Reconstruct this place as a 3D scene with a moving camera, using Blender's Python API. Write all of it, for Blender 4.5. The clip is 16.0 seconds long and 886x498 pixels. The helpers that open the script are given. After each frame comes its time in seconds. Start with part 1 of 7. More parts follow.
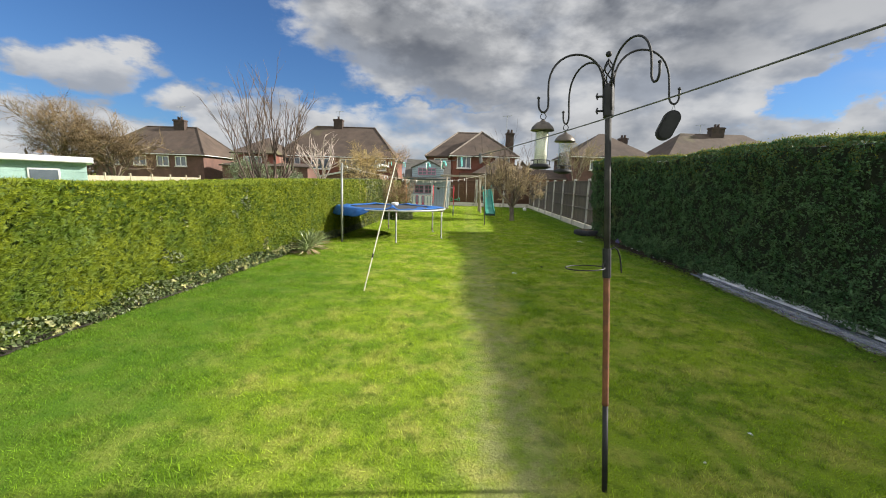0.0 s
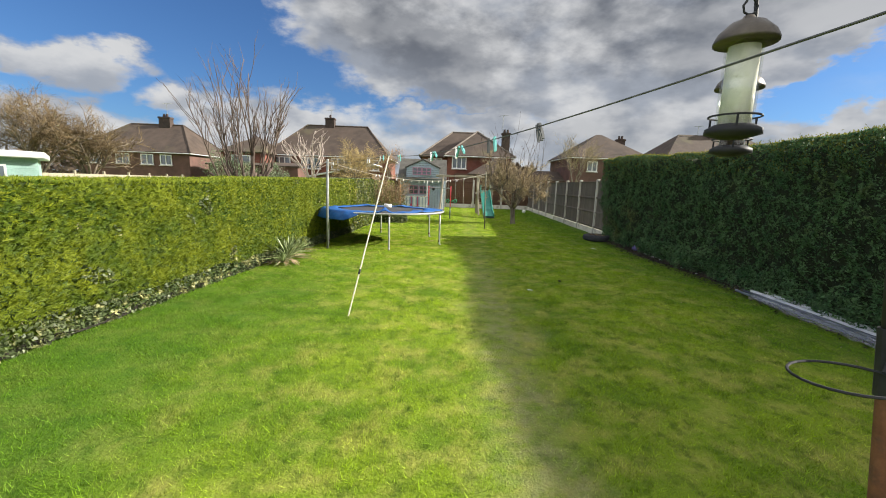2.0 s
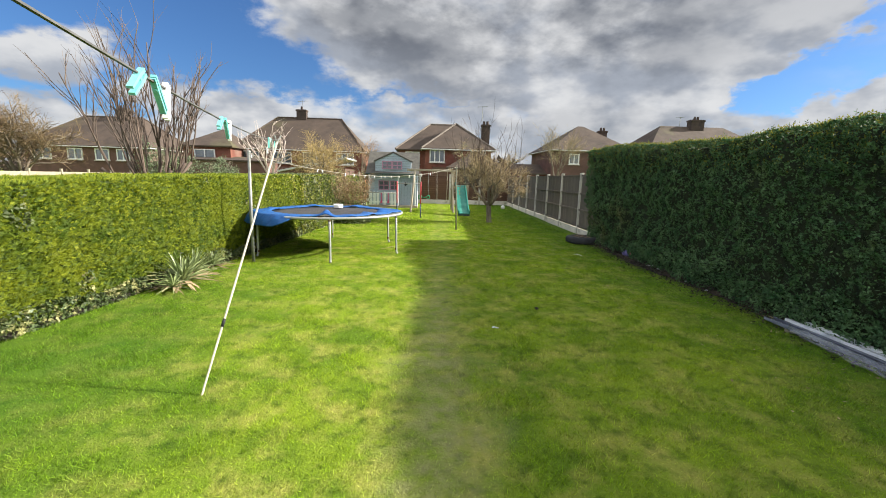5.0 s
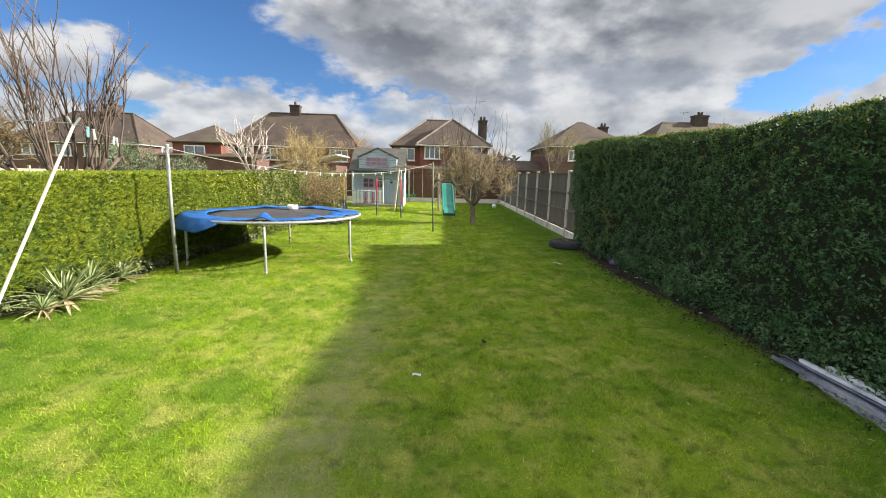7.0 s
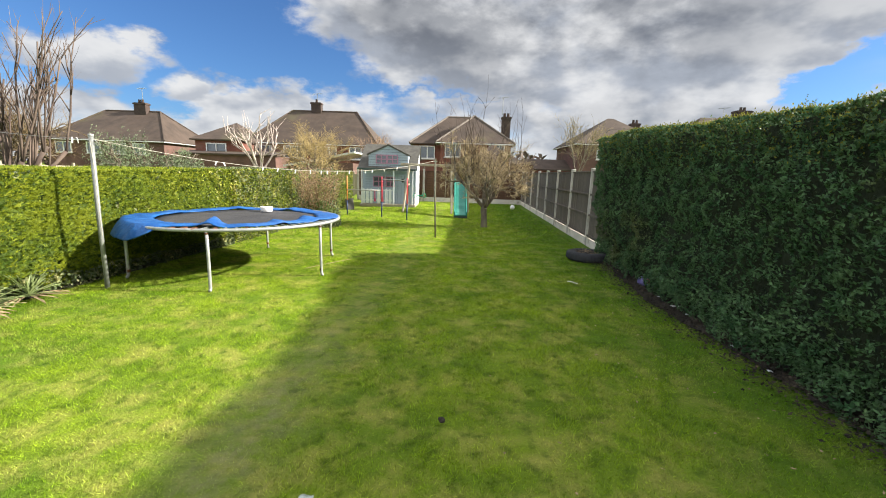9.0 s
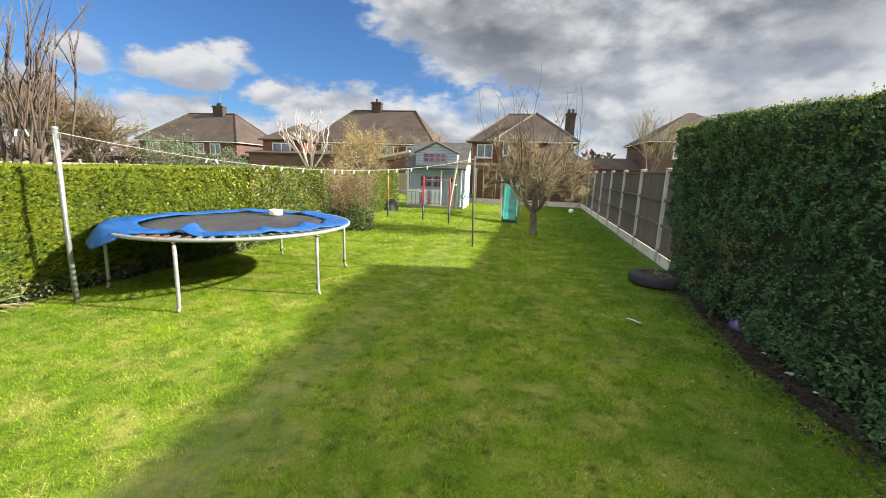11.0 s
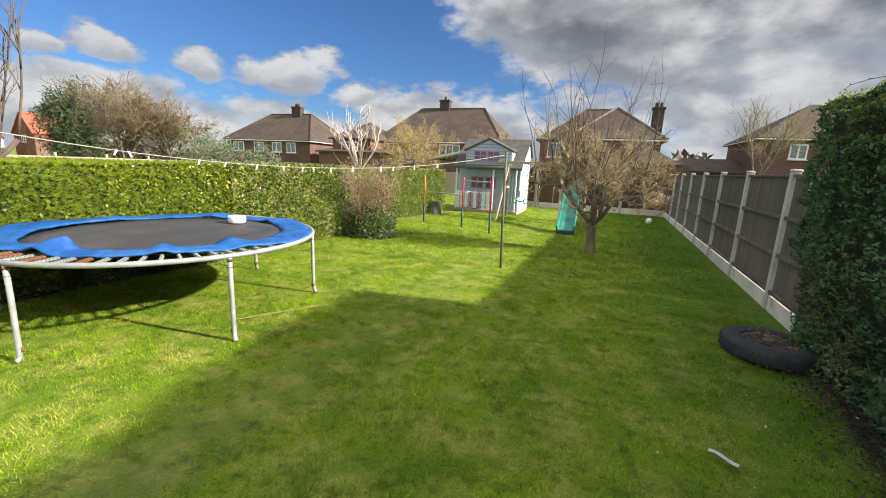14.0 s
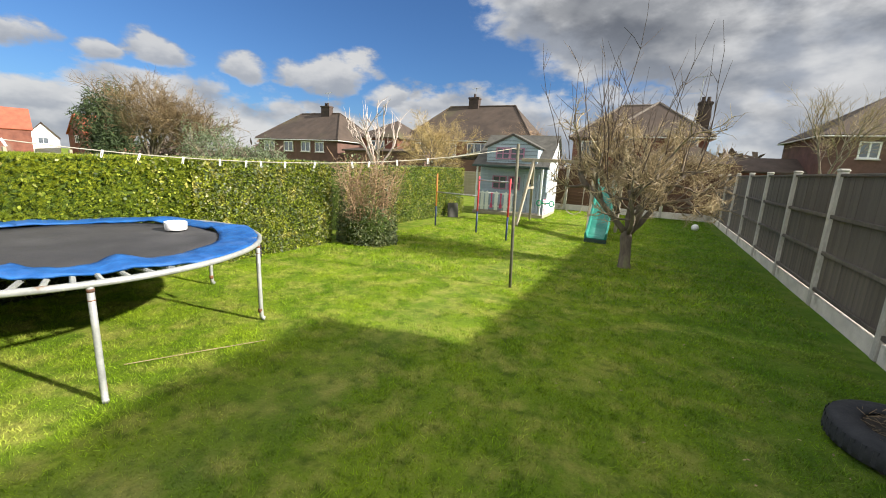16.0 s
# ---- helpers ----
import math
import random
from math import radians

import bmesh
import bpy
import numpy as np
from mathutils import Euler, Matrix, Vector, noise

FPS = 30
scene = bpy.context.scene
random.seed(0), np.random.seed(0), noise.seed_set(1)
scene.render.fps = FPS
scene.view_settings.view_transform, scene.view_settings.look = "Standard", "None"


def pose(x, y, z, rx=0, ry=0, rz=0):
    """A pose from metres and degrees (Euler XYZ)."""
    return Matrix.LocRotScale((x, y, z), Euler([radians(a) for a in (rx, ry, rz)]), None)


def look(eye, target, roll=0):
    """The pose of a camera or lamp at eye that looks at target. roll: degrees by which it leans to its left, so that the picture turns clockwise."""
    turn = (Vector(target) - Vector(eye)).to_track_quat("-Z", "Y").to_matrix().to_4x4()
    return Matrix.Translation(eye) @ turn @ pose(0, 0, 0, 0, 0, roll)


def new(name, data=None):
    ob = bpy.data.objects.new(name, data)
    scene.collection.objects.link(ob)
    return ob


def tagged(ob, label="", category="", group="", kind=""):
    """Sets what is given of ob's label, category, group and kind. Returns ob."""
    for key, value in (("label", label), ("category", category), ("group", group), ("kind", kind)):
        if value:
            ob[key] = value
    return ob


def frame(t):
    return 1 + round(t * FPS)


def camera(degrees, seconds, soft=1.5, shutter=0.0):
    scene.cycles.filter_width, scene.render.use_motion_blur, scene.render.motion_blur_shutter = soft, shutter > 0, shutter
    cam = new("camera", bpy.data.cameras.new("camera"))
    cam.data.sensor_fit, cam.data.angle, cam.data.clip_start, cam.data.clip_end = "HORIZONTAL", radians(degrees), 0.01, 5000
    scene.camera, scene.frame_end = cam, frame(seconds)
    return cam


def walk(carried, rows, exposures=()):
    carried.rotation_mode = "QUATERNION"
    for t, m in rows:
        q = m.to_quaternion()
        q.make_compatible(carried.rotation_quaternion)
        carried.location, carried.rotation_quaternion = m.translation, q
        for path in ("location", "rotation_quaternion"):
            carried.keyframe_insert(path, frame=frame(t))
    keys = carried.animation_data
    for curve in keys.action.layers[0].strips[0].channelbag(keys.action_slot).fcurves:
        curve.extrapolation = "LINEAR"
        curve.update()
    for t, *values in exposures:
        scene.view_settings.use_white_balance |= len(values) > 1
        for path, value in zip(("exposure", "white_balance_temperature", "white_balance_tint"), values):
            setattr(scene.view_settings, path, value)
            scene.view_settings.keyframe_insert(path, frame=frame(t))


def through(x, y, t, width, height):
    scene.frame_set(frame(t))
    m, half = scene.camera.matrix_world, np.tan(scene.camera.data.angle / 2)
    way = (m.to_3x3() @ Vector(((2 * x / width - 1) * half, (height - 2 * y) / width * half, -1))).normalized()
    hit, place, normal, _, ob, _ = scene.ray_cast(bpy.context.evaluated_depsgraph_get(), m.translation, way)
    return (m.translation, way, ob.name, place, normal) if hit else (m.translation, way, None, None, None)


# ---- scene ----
cam = camera(95.7, 16.0, soft=1.0)
# seconds, x, y, z, yaw, pitch, roll
ROWS = [
    (0.0, 0.019, -0.023, 1.520, 0.37, -9.32, -1.70),
    (0.5, -0.030, 0.234, 1.509, 0.32, -9.26, -1.83),
    (1.0, -0.063, 0.506, 1.507, 0.15, -9.24, -1.96),
    (1.5, -0.063, 0.812, 1.502, -0.14, -9.20, -2.02),
    (2.0, -0.114, 1.115, 1.489, -0.56, -9.15, -1.98),
    (2.5, -0.175, 1.406, 1.502, -1.04, -9.16, -1.91),
    (3.0, -0.135, 1.691, 1.494, -1.59, -9.29, -1.77),
    (3.5, -0.042, 1.963, 1.488, -2.19, -9.45, -1.62),
    (4.0, 0.095, 2.238, 1.502, -2.73, -9.61, -1.52),
    (6.5, 1.068, 3.455, 1.592, -2.98, -10.30, -1.50),
    (7.0, 1.270, 3.724, 1.592, -2.49, -10.38, -1.54),
    (7.5, 1.436, 4.032, 1.592, -1.91, -10.46, -1.60),
    (8.0, 1.582, 4.335, 1.584, -1.22, -10.53, -1.68),
    (8.5, 1.764, 4.667, 1.600, -0.23, -10.60, -1.74),
    (9.0, 1.875, 5.001, 1.596, 1.21, -10.64, -1.81),
    (11.5, 2.459, 6.634, 1.628, 11.93, -11.13, -2.10),
    (12.0, 2.595, 6.970, 1.632, 13.60, -11.24, -2.14),
    (12.5, 2.670, 7.317, 1.623, 15.29, -11.32, -2.21),
    (13.0, 2.731, 7.659, 1.651, 17.08, -11.37, -2.33),
    (13.5, 2.841, 8.017, 1.653, 18.85, -11.39, -2.47),
    (14.0, 2.865, 8.346, 1.645, 20.52, -11.45, -2.64),
    (14.5, 2.841, 8.680, 1.646, 22.02, -11.49, -2.68),
    (15.0, 2.867, 9.009, 1.626, 23.26, -11.55, -2.69),
    (15.5, 2.900, 9.344, 1.643, 24.24, -11.61, -2.72),
    (16.0, 2.876, 9.681, 1.616, 25.04, -11.66, -2.78),
]
walk(cam, [(t, pose(x, y, z, 90 + pitch, roll, yaw)) for t, x, y, z, yaw, pitch, roll in ROWS],
     exposures=[(0.0, 1.10), (2.0, 1.12), (4.0, 1.24), (7.0, 1.36), (9.0, 1.40), (12.0, 1.33), (16.0, 1.13)])

# ---------------------------------------------------------------- sky and sun
SUN_ELEVATION, SUN_AZIMUTH = radians(27.0), radians(85.0)  # azimuth clockwise from +y
sun_way = Vector((math.sin(SUN_AZIMUTH) * math.cos(SUN_ELEVATION), math.cos(SUN_AZIMUTH) * math.cos(SUN_ELEVATION), math.sin(SUN_ELEVATION)))


def build_world():
    world = bpy.data.worlds.new("sky")
    scene.world = world
    world.use_nodes = True
    nt = world.node_tree
    nt.nodes.clear()
    N = nt.nodes.new
    L = nt.links.new

    def val(op, a, b=None, clamp=False):
        n = N("ShaderNodeMath")
        n.operation, n.use_clamp = op, clamp
        for i, v in enumerate((a, b)):
            if v is None:
                continue
            if isinstance(v, (int, float)):
                n.inputs[i].default_value = v
            else:
                L(v, n.inputs[i])
        return n.outputs[0]

    def ramp(v, a, b, lo=0.0, hi=1.0):
        n = N("ShaderNodeMapRange")
        n.interpolation_type = "SMOOTHSTEP"
        L(v, n.inputs[0])
        for i, x in enumerate((a, b, lo, hi)):
            n.inputs[i + 1].default_value = x
        return n.outputs[0]

    def mix(f, a, b):
        n = N("ShaderNodeMix")
        n.data_type = "RGBA"
        if isinstance(f, float):
            n.inputs[0].default_value = f
        else:
            L(f, n.inputs[0])
        for i, c in ((6, a), (7, b)):
            if isinstance(c, tuple):
                n.inputs[i].default_value = (*c, 1)
            else:
                L(c, n.inputs[i])
        return n.outputs[2]

    def blend(f, a, b):
        return val("ADD", val("MULTIPLY", a, val("SUBTRACT", 1.0, f)), val("MULTIPLY", b, f))

    sky = N("ShaderNodeTexSky")
    sky.sky_type, sky.sun_disc = "NISHITA", False
    sky.sun_elevation, sky.sun_rotation = SUN_ELEVATION, SUN_AZIMUTH
    sky.air_density, sky.dust_density, sky.ozone_density = 1.0, 0.6, 2.2
    coord = N("ShaderNodeTexCoord")
    sep = N("ShaderNodeSeparateXYZ")
    L(coord.outputs["Generated"], sep.inputs[0])
    x, y, z = sep.outputs
    comb = N("ShaderNodeCombineXYZ")
    L(x, comb.inputs[0]), L(y, comb.inputs[1]), L(val("MULTIPLY", z, 1.9), comb.inputs[2])

    def cloud_noise(scale, shift=(0.0, 0.0, 0.0), detail=8, rough=0.56):
        mp = N("ShaderNodeMapping")
        mp.inputs["Location"].default_value = shift
        L(comb.outputs[0], mp.inputs[0])
        n = N("ShaderNodeTexNoise")
        n.inputs["Scale"].default_value, n.inputs["Detail"].default_value, n.inputs["Roughness"].default_value = scale, detail, rough
        L(mp.outputs[0], n.inputs["Vector"])
        return n.outputs[0]

    big = cloud_noise(3.3)
    fine = cloud_noise(5.2, (0.0, 0.0, 0.0), 7, 0.52)
    # relief: how the lumps face the high light
    relief = val("SUBTRACT", cloud_noise(4.6, (0.0, 0.0, 0.0), 5, 0.5), cloud_noise(4.6, (0.03, 0.0, 0.06), 5, 0.5))
    # azimuth in degrees, clockwise from +y; height in degrees
    az = val("MULTIPLY", val("ARCTAN2", x, y), 57.2958)
    el = val("MULTIPLY", val("ARCSINE", z), 57.2958)
    puffy = val("SUBTRACT", cloud_noise(15.0, (0.0, 0.0, 0.0), 6, 0.58), 0.5)
    wob = val("MULTIPLY", val("SUBTRACT", fine, 0.5), 30.0)
    azw = val("ADD", az, wob)
    elw = val("ADD", el, val("MULTIPLY", wob, 0.55))
    # a wide grey bank ahead and to the right, clear sky to the left
    slant = val("MULTIPLY", val("MINIMUM", val("SUBTRACT", el, 10.0), 8.5), 1.9)
    inward = val("ADD", val("ADD", val("ADD", az, val("MULTIPLY", wob, 0.6)), slant), val("MULTIPLY", puffy, 13.0))
    bank = val("MULTIPLY", ramp(inward, -8.5, -3.0), ramp(val("ADD", val("ADD", elw, ramp(az, -2.0, 18.0, 0.0, 6.0)), val("MULTIPLY", puffy, 7.0)), 9.5, 12.5))
    # the bank breaks up into blue gaps and white lumps at its right-hand end
    gap_a = val("DIVIDE", val("SUBTRACT", val("ADD", az, val("MULTIPLY", wob, 0.5)), 46.5), 7.5)
    gap_e = val("DIVIDE", val("SUBTRACT", val("SUBTRACT", el, val("MULTIPLY", val("SUBTRACT", az, 45.5), 0.45)), 12.0), 3.6)
    gap = val("ADD", val("ADD", val("MULTIPLY", gap_a, gap_a), val("MULTIPLY", gap_e, gap_e)), val("MULTIPLY", puffy, 5.0))
    bank = val("MULTIPLY", bank, ramp(gap, 0.55, 1.35))
    # a row of cumulus low over the roofs
    row = val("MULTIPLY", ramp(val("ADD", val("SUBTRACT", elw, ramp(az, -34.0, -14.0, 0.0, 2.4)), val("MULTIPLY", puffy, 6.0)), 8.6, 6.6), ramp(big, 0.30, 0.5))

    def puff(a, e, wa, we):
        da = val("DIVIDE", val("SUBTRACT", val("ADD", az, val("MULTIPLY", wob, 0.085 * wa)), a), wa)
        de = val("DIVIDE", val("SUBTRACT", val("ADD", el, val("MULTIPLY", wob, 0.12 * we)), e), we)
        r2 = val("ADD", val("ADD", val("MULTIPLY", da, da), val("MULTIPLY", de, de)), val("MULTIPLY", puffy, 2.6))
        mask = ramp(r2, 1.2, 0.35)
        return mask, val("MULTIPLY", mask, ramp(val("ADD", de, val("MULTIPLY", puffy, 1.6)), -0.75, 0.45))

    puffs, crown = puff(-40.7, 10.9, 5.6, 2.5)
    for p in ((-50.2, 10.6, 3.3, 1.7), (-32.9, 8.8, 2.8, 1.3), (-59.2, 10.7, 3.8, 1.8), (-64.0, 9.8, 2.2, 1.1), (-71.0, 5.6, 5.5, 3.0), (-74.0, 10.3, 6.0, 1.4), (-90.0, 14.0, 12.0, 4.0)):
        mask, top = puff(*p)
        puffs, crown = val("MAXIMUM", puffs, mask), val("MAXIMUM", crown, top)
    scattered = val("MULTIPLY", ramp(big, 0.52, 0.66), ramp(el, 30.0, 60.0, 0.9, 0.6))
    scattered = val("MULTIPLY", scattered, val("MAXIMUM", ramp(az, 40.0, 60.0), ramp(az, -85.0, -105.0)))
    cover = val("MAXIMUM", val("MAXIMUM", bank, row), val("MAXIMUM", puffs, scattered))
    # cloud tone: white rims and tops, grey undersides in the thick of the bank
    thick = val("MULTIPLY", bank, ramp(val("ADD", big, val("MULTIPLY", puffy, 0.25)), 0.36, 0.6))
    thick = val("MULTIPLY", thick, val("MULTIPLY", ramp(el, 9.0, 19.0, 0.4, 1.0), ramp(azw, 26.0, 42.0, 1.0, 0.45)))
    thick = val("MULTIPLY", thick, ramp(inward, -5.0, 9.0, 0.25, 1.0))
    shade = ramp(val("ADD", relief, val("MULTIPLY", val("SUBTRACT", fine, 0.5), 0.22)), -0.12, 0.12)
    shade = blend(puffs, shade, val("ADD", val("MULTIPLY", crown, 0.8), val("MULTIPLY", shade, 0.2)))
    light = mix(shade, (0.52, 0.56, 0.63), (1.0, 1.0, 1.0))
    dark = mix(shade, (0.21, 0.225, 0.255), (0.44, 0.455, 0.48))
    cloud = mix(thick, light, dark)
    bg = N("ShaderNodeBackground")
    bg.inputs["Strength"].default_value = 0.053
    tint = N("ShaderNodeMix")
    tint.data_type, tint.blend_type = "RGBA", "MULTIPLY"
    tint.inputs[0].default_value = 1.0
    L(sky.outputs[0], tint.inputs[6])
    tint.inputs[7].default_value = (0.47, 0.72, 1.06, 1)
    # unseen bright cloud overhead and behind, added to lift the light in shade
    high = val("MAXIMUM", ramp(el, 26.0, 48.0), ramp(val("ABSOLUTE", az), 75.0, 110.0))
    fill_veil = val("MULTIPLY", high, ramp(big, 0.25, 0.55, 0.55, 1.0))
    cover = val("MAXIMUM", cover, fill_veil)
    # added weighting: brighter opposite the sun to light the hedge, dimmer overhead and sunward
    toward = val("ADD", val("ADD", val("MULTIPLY", x, sun_way.x), val("MULTIPLY", y, sun_way.y)), val("MULTIPLY", z, sun_way.z))
    fill_weight = ramp(toward, -0.85, 0.6, 1.38, 0.90)
    lit = N("ShaderNodeVectorMath")
    lit.operation = "SCALE"
    L(mix(shade, (1.15, 1.2, 1.3), (1.9, 1.88, 1.85)), lit.inputs[0])
    L(fill_weight, lit.inputs["Scale"])
    cloud = mix(high, cloud, lit.outputs[0])
    bright = N("ShaderNodeMix")
    bright.data_type, bright.blend_type = "RGBA", "MULTIPLY"
    bright.inputs[0].default_value = 1.0
    L(cloud, bright.inputs[6])
    bright.inputs[7].default_value = (CLOUD, CLOUD, CLOUD, 1)
    L(mix(val("MULTIPLY", cover, 0.96), tint.outputs[2], bright.outputs[2]), bg.inputs["Color"])
    out = N("ShaderNodeOutputWorld")
    L(bg.outputs[0], out.inputs[0])


CLOUD = 6.1
build_world()
sun = new("sun", bpy.data.lights.new("sun", "SUN"))
sun.data.energy, sun.data.angle, sun.data.color = 5.0, radians(1.4), (1.0, 0.94, 0.84)
sun.matrix_world = look(sun_way * 60, (0, 0, 0))

# ---------------------------------------------------------------- materials
def mat(name, a, b, scale=4.0, rough=0.7, metal=0.0, bump=0.2, grain=60.0, c=None, c_scale=0.7, c_at=(0.52, 0.66),
        island=0.0, object_random=0.0, stretch=(1, 1, 1), spec=0.4, bump_distance=0.01, translucent=0.0, d=None, d_scale=6.0, d_at=(0.5, 0.66), strip=None, lush_shade=None):
    """Colour from a to b by noise, patches of c, fine relief; island / object_random: brightness spread by piece."""
    m = bpy.data.materials.new(name)
    m.use_nodes = True
    nt = m.node_tree
    N, L = nt.nodes.new, nt.links.new
    bsdf = nt.nodes["Principled BSDF"]
    bsdf.inputs["Roughness"].default_value, bsdf.inputs["Metallic"].default_value = rough, metal
    bsdf.inputs["Specular IOR Level"].default_value = spec
    coord = N("ShaderNodeTexCoord")
    mp = N("ShaderNodeMapping")
    mp.inputs["Scale"].default_value = stretch
    L(coord.outputs["Object"], mp.inputs[0])

    def noise_at(s, detail=5, rough_=0.6):
        n = N("ShaderNodeTexNoise")
        n.inputs["Scale"].default_value, n.inputs["Detail"].default_value, n.inputs["Roughness"].default_value = s, detail, rough_
        L(mp.outputs[0], n.inputs["Vector"])
        return n.outputs[0]

    def mixed(f, x, y, kind="MIX"):
        n = N("ShaderNodeMix")
        n.data_type, n.blend_type = "RGBA", kind
        if isinstance(f, float):
            n.inputs[0].default_value = f
        else:
            L(f, n.inputs[0])
        for i, v in ((6, x), (7, y)):
            if isinstance(v, tuple):
                n.inputs[i].default_value = (*v[:3], 1)
            else:
                L(v, n.inputs[i])
        return n.outputs[2]

    def ramp(v, lo, hi, to_lo=0.0, to_hi=1.0):
        n = N("ShaderNodeMapRange")
        L(v, n.inputs[0])
        for i, x in enumerate((lo, hi, to_lo, to_hi)):
            n.inputs[i + 1].default_value = x
        return n.outputs[0]

    col = mixed(ramp(noise_at(scale), 0.34, 0.66), a, b)
    if c:
        col = mixed(ramp(noise_at(c_scale, 6, 0.62), *c_at), col, c)
    if d:
        col = mixed(ramp(noise_at(d_scale, 4, 0.55), *d_at), col, d)
    if strip:
        # a trodden strip that runs up the lawn
        xyz = N("ShaderNodeSeparateXYZ")
        L(coord.outputs["Object"], xyz.inputs[0])
        off = N("ShaderNodeMath")
        off.operation = "MULTIPLY_ADD"
        L(noise_at(1.3, 3), off.inputs[0])
        off.inputs[1].default_value = 0.9
        skew = N("ShaderNodeMath")
        skew.operation = "MULTIPLY_ADD"
        L(xyz.outputs[1], skew.inputs[0])
        skew.inputs[1].default_value = -0.045
        L(xyz.outputs[0], skew.inputs[2])
        L(skew.outputs[0], off.inputs[2])
        dist = N("ShaderNodeMath")
        dist.operation = "SUBTRACT"
        L(off.outputs[0], dist.inputs[0])
        dist.inputs[1].default_value = 0.80
        ab = N("ShaderNodeMath")
        ab.operation = "ABSOLUTE"
        L(dist.outputs[0], ab.inputs[0])
        fade = N("ShaderNodeMath")
        fade.operation = "MULTIPLY"
        L(ramp(ab.outputs[0], 0.05, 0.42, 0.62, 0.0), fade.inputs[0])
        speck = N("ShaderNodeMath")
        speck.operation = "MULTIPLY"
        L(ramp(noise_at(7.0, 5, 0.65), 0.36, 0.6, 0.15, 1.0), speck.inputs[0])
        L(ramp(xyz.outputs[1], 7.0, 11.0, 1.0, 0.15), speck.inputs[1])
        L(speck.outputs[0], fade.inputs[1])
        col = mixed(fade.outputs[0], col, strip)
    if lush_shade:
        # deeper green growth by the left hedge; the right strip is painted shade
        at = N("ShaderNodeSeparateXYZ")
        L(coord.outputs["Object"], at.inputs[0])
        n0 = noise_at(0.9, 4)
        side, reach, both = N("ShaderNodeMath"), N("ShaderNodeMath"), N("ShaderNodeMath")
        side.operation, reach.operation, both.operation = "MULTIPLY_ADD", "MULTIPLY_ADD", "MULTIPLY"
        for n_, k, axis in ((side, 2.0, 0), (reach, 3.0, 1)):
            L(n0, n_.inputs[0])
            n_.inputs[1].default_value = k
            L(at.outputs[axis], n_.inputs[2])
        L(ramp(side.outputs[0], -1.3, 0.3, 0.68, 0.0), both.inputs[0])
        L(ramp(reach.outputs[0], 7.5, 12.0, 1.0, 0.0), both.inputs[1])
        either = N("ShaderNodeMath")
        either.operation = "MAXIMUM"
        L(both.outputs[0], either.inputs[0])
        # right strip: darker green stands in for shade at the tall hedge's foot
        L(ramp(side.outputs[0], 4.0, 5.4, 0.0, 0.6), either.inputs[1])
        col = mixed(either.outputs[0], col, lush_shade)
    g = noise_at(grain, 4)
    gray = N("ShaderNodeCombineColor")
    f = ramp(g, 0.2, 0.8, 0.84, 1.16)
    for i in range(3):
        L(f, gray.inputs[i])
    col = mixed(1.0, col, gray.outputs[0], "MULTIPLY")
    if island or object_random:
        if island:
            src, spread = N("ShaderNodeNewGeometry").outputs["Random Per Island"], island
        else:
            src, spread = N("ShaderNodeObjectInfo").outputs["Random"], object_random
        v = ramp(src, 0.0, 1.0, 1 - spread, 1 + spread)
        cc = N("ShaderNodeCombineColor")
        for i in range(3):
            L(v, cc.inputs[i])
        col = mixed(1.0, col, cc.outputs[0], "MULTIPLY")
    L(col, bsdf.inputs["Base Color"])
    rr = ramp(noise_at(scale * 2.3), 0.3, 0.7, max(0.02, rough - 0.08), min(1.0, rough + 0.08))
    L(rr, bsdf.inputs["Roughness"])
    if bump:
        bn = N("ShaderNodeBump")
        bn.inputs["Strength"].default_value, bn.inputs["Distance"].default_value = bump, bump_distance
        L(g, bn.inputs["Height"])
        L(bn.outputs[0], bsdf.inputs["Normal"])
    if translucent:
        out = nt.nodes["Material Output"]
        tr = N("ShaderNodeBsdfTranslucent")
        L(col, tr.inputs["Color"])
        ms = N("ShaderNodeMixShader")
        ms.inputs[0].default_value = translucent
        L(bsdf.outputs[0], ms.inputs[1])
        L(tr.outputs[0], ms.inputs[2])
        L(ms.outputs[0], out.inputs["Surface"])
    return m


def milky(name, a, b, through):
    """Dusty translucent film: a pale surface that lets part of the view through."""
    m = mat(name, a, b, 12, 0.14, bump=0.35, grain=30, spec=0.9, stretch=(0.3, 1, 1))
    m.node_tree.nodes["Principled BSDF"].inputs["Alpha"].default_value = 1 - through
    return m


def thin_clear(name, tint, gloss, rough=0.05):
    """Thin clear plastic: mostly see-through, with a share of gloss."""
    m = bpy.data.materials.new(name)
    m.use_nodes = True
    nt = m.node_tree
    tr, gl, mx = nt.nodes.new("ShaderNodeBsdfTransparent"), nt.nodes.new("ShaderNodeBsdfGlossy"), nt.nodes.new("ShaderNodeMixShader")
    tr.inputs["Color"].default_value = (*tint, 1)
    gl.inputs["Roughness"].default_value = rough
    mx.inputs[0].default_value = gloss
    nt.links.new(tr.outputs[0], mx.inputs[1])
    nt.links.new(gl.outputs[0], mx.inputs[2])
    nt.links.new(mx.outputs[0], nt.nodes["Material Output"].inputs["Surface"])
    return m


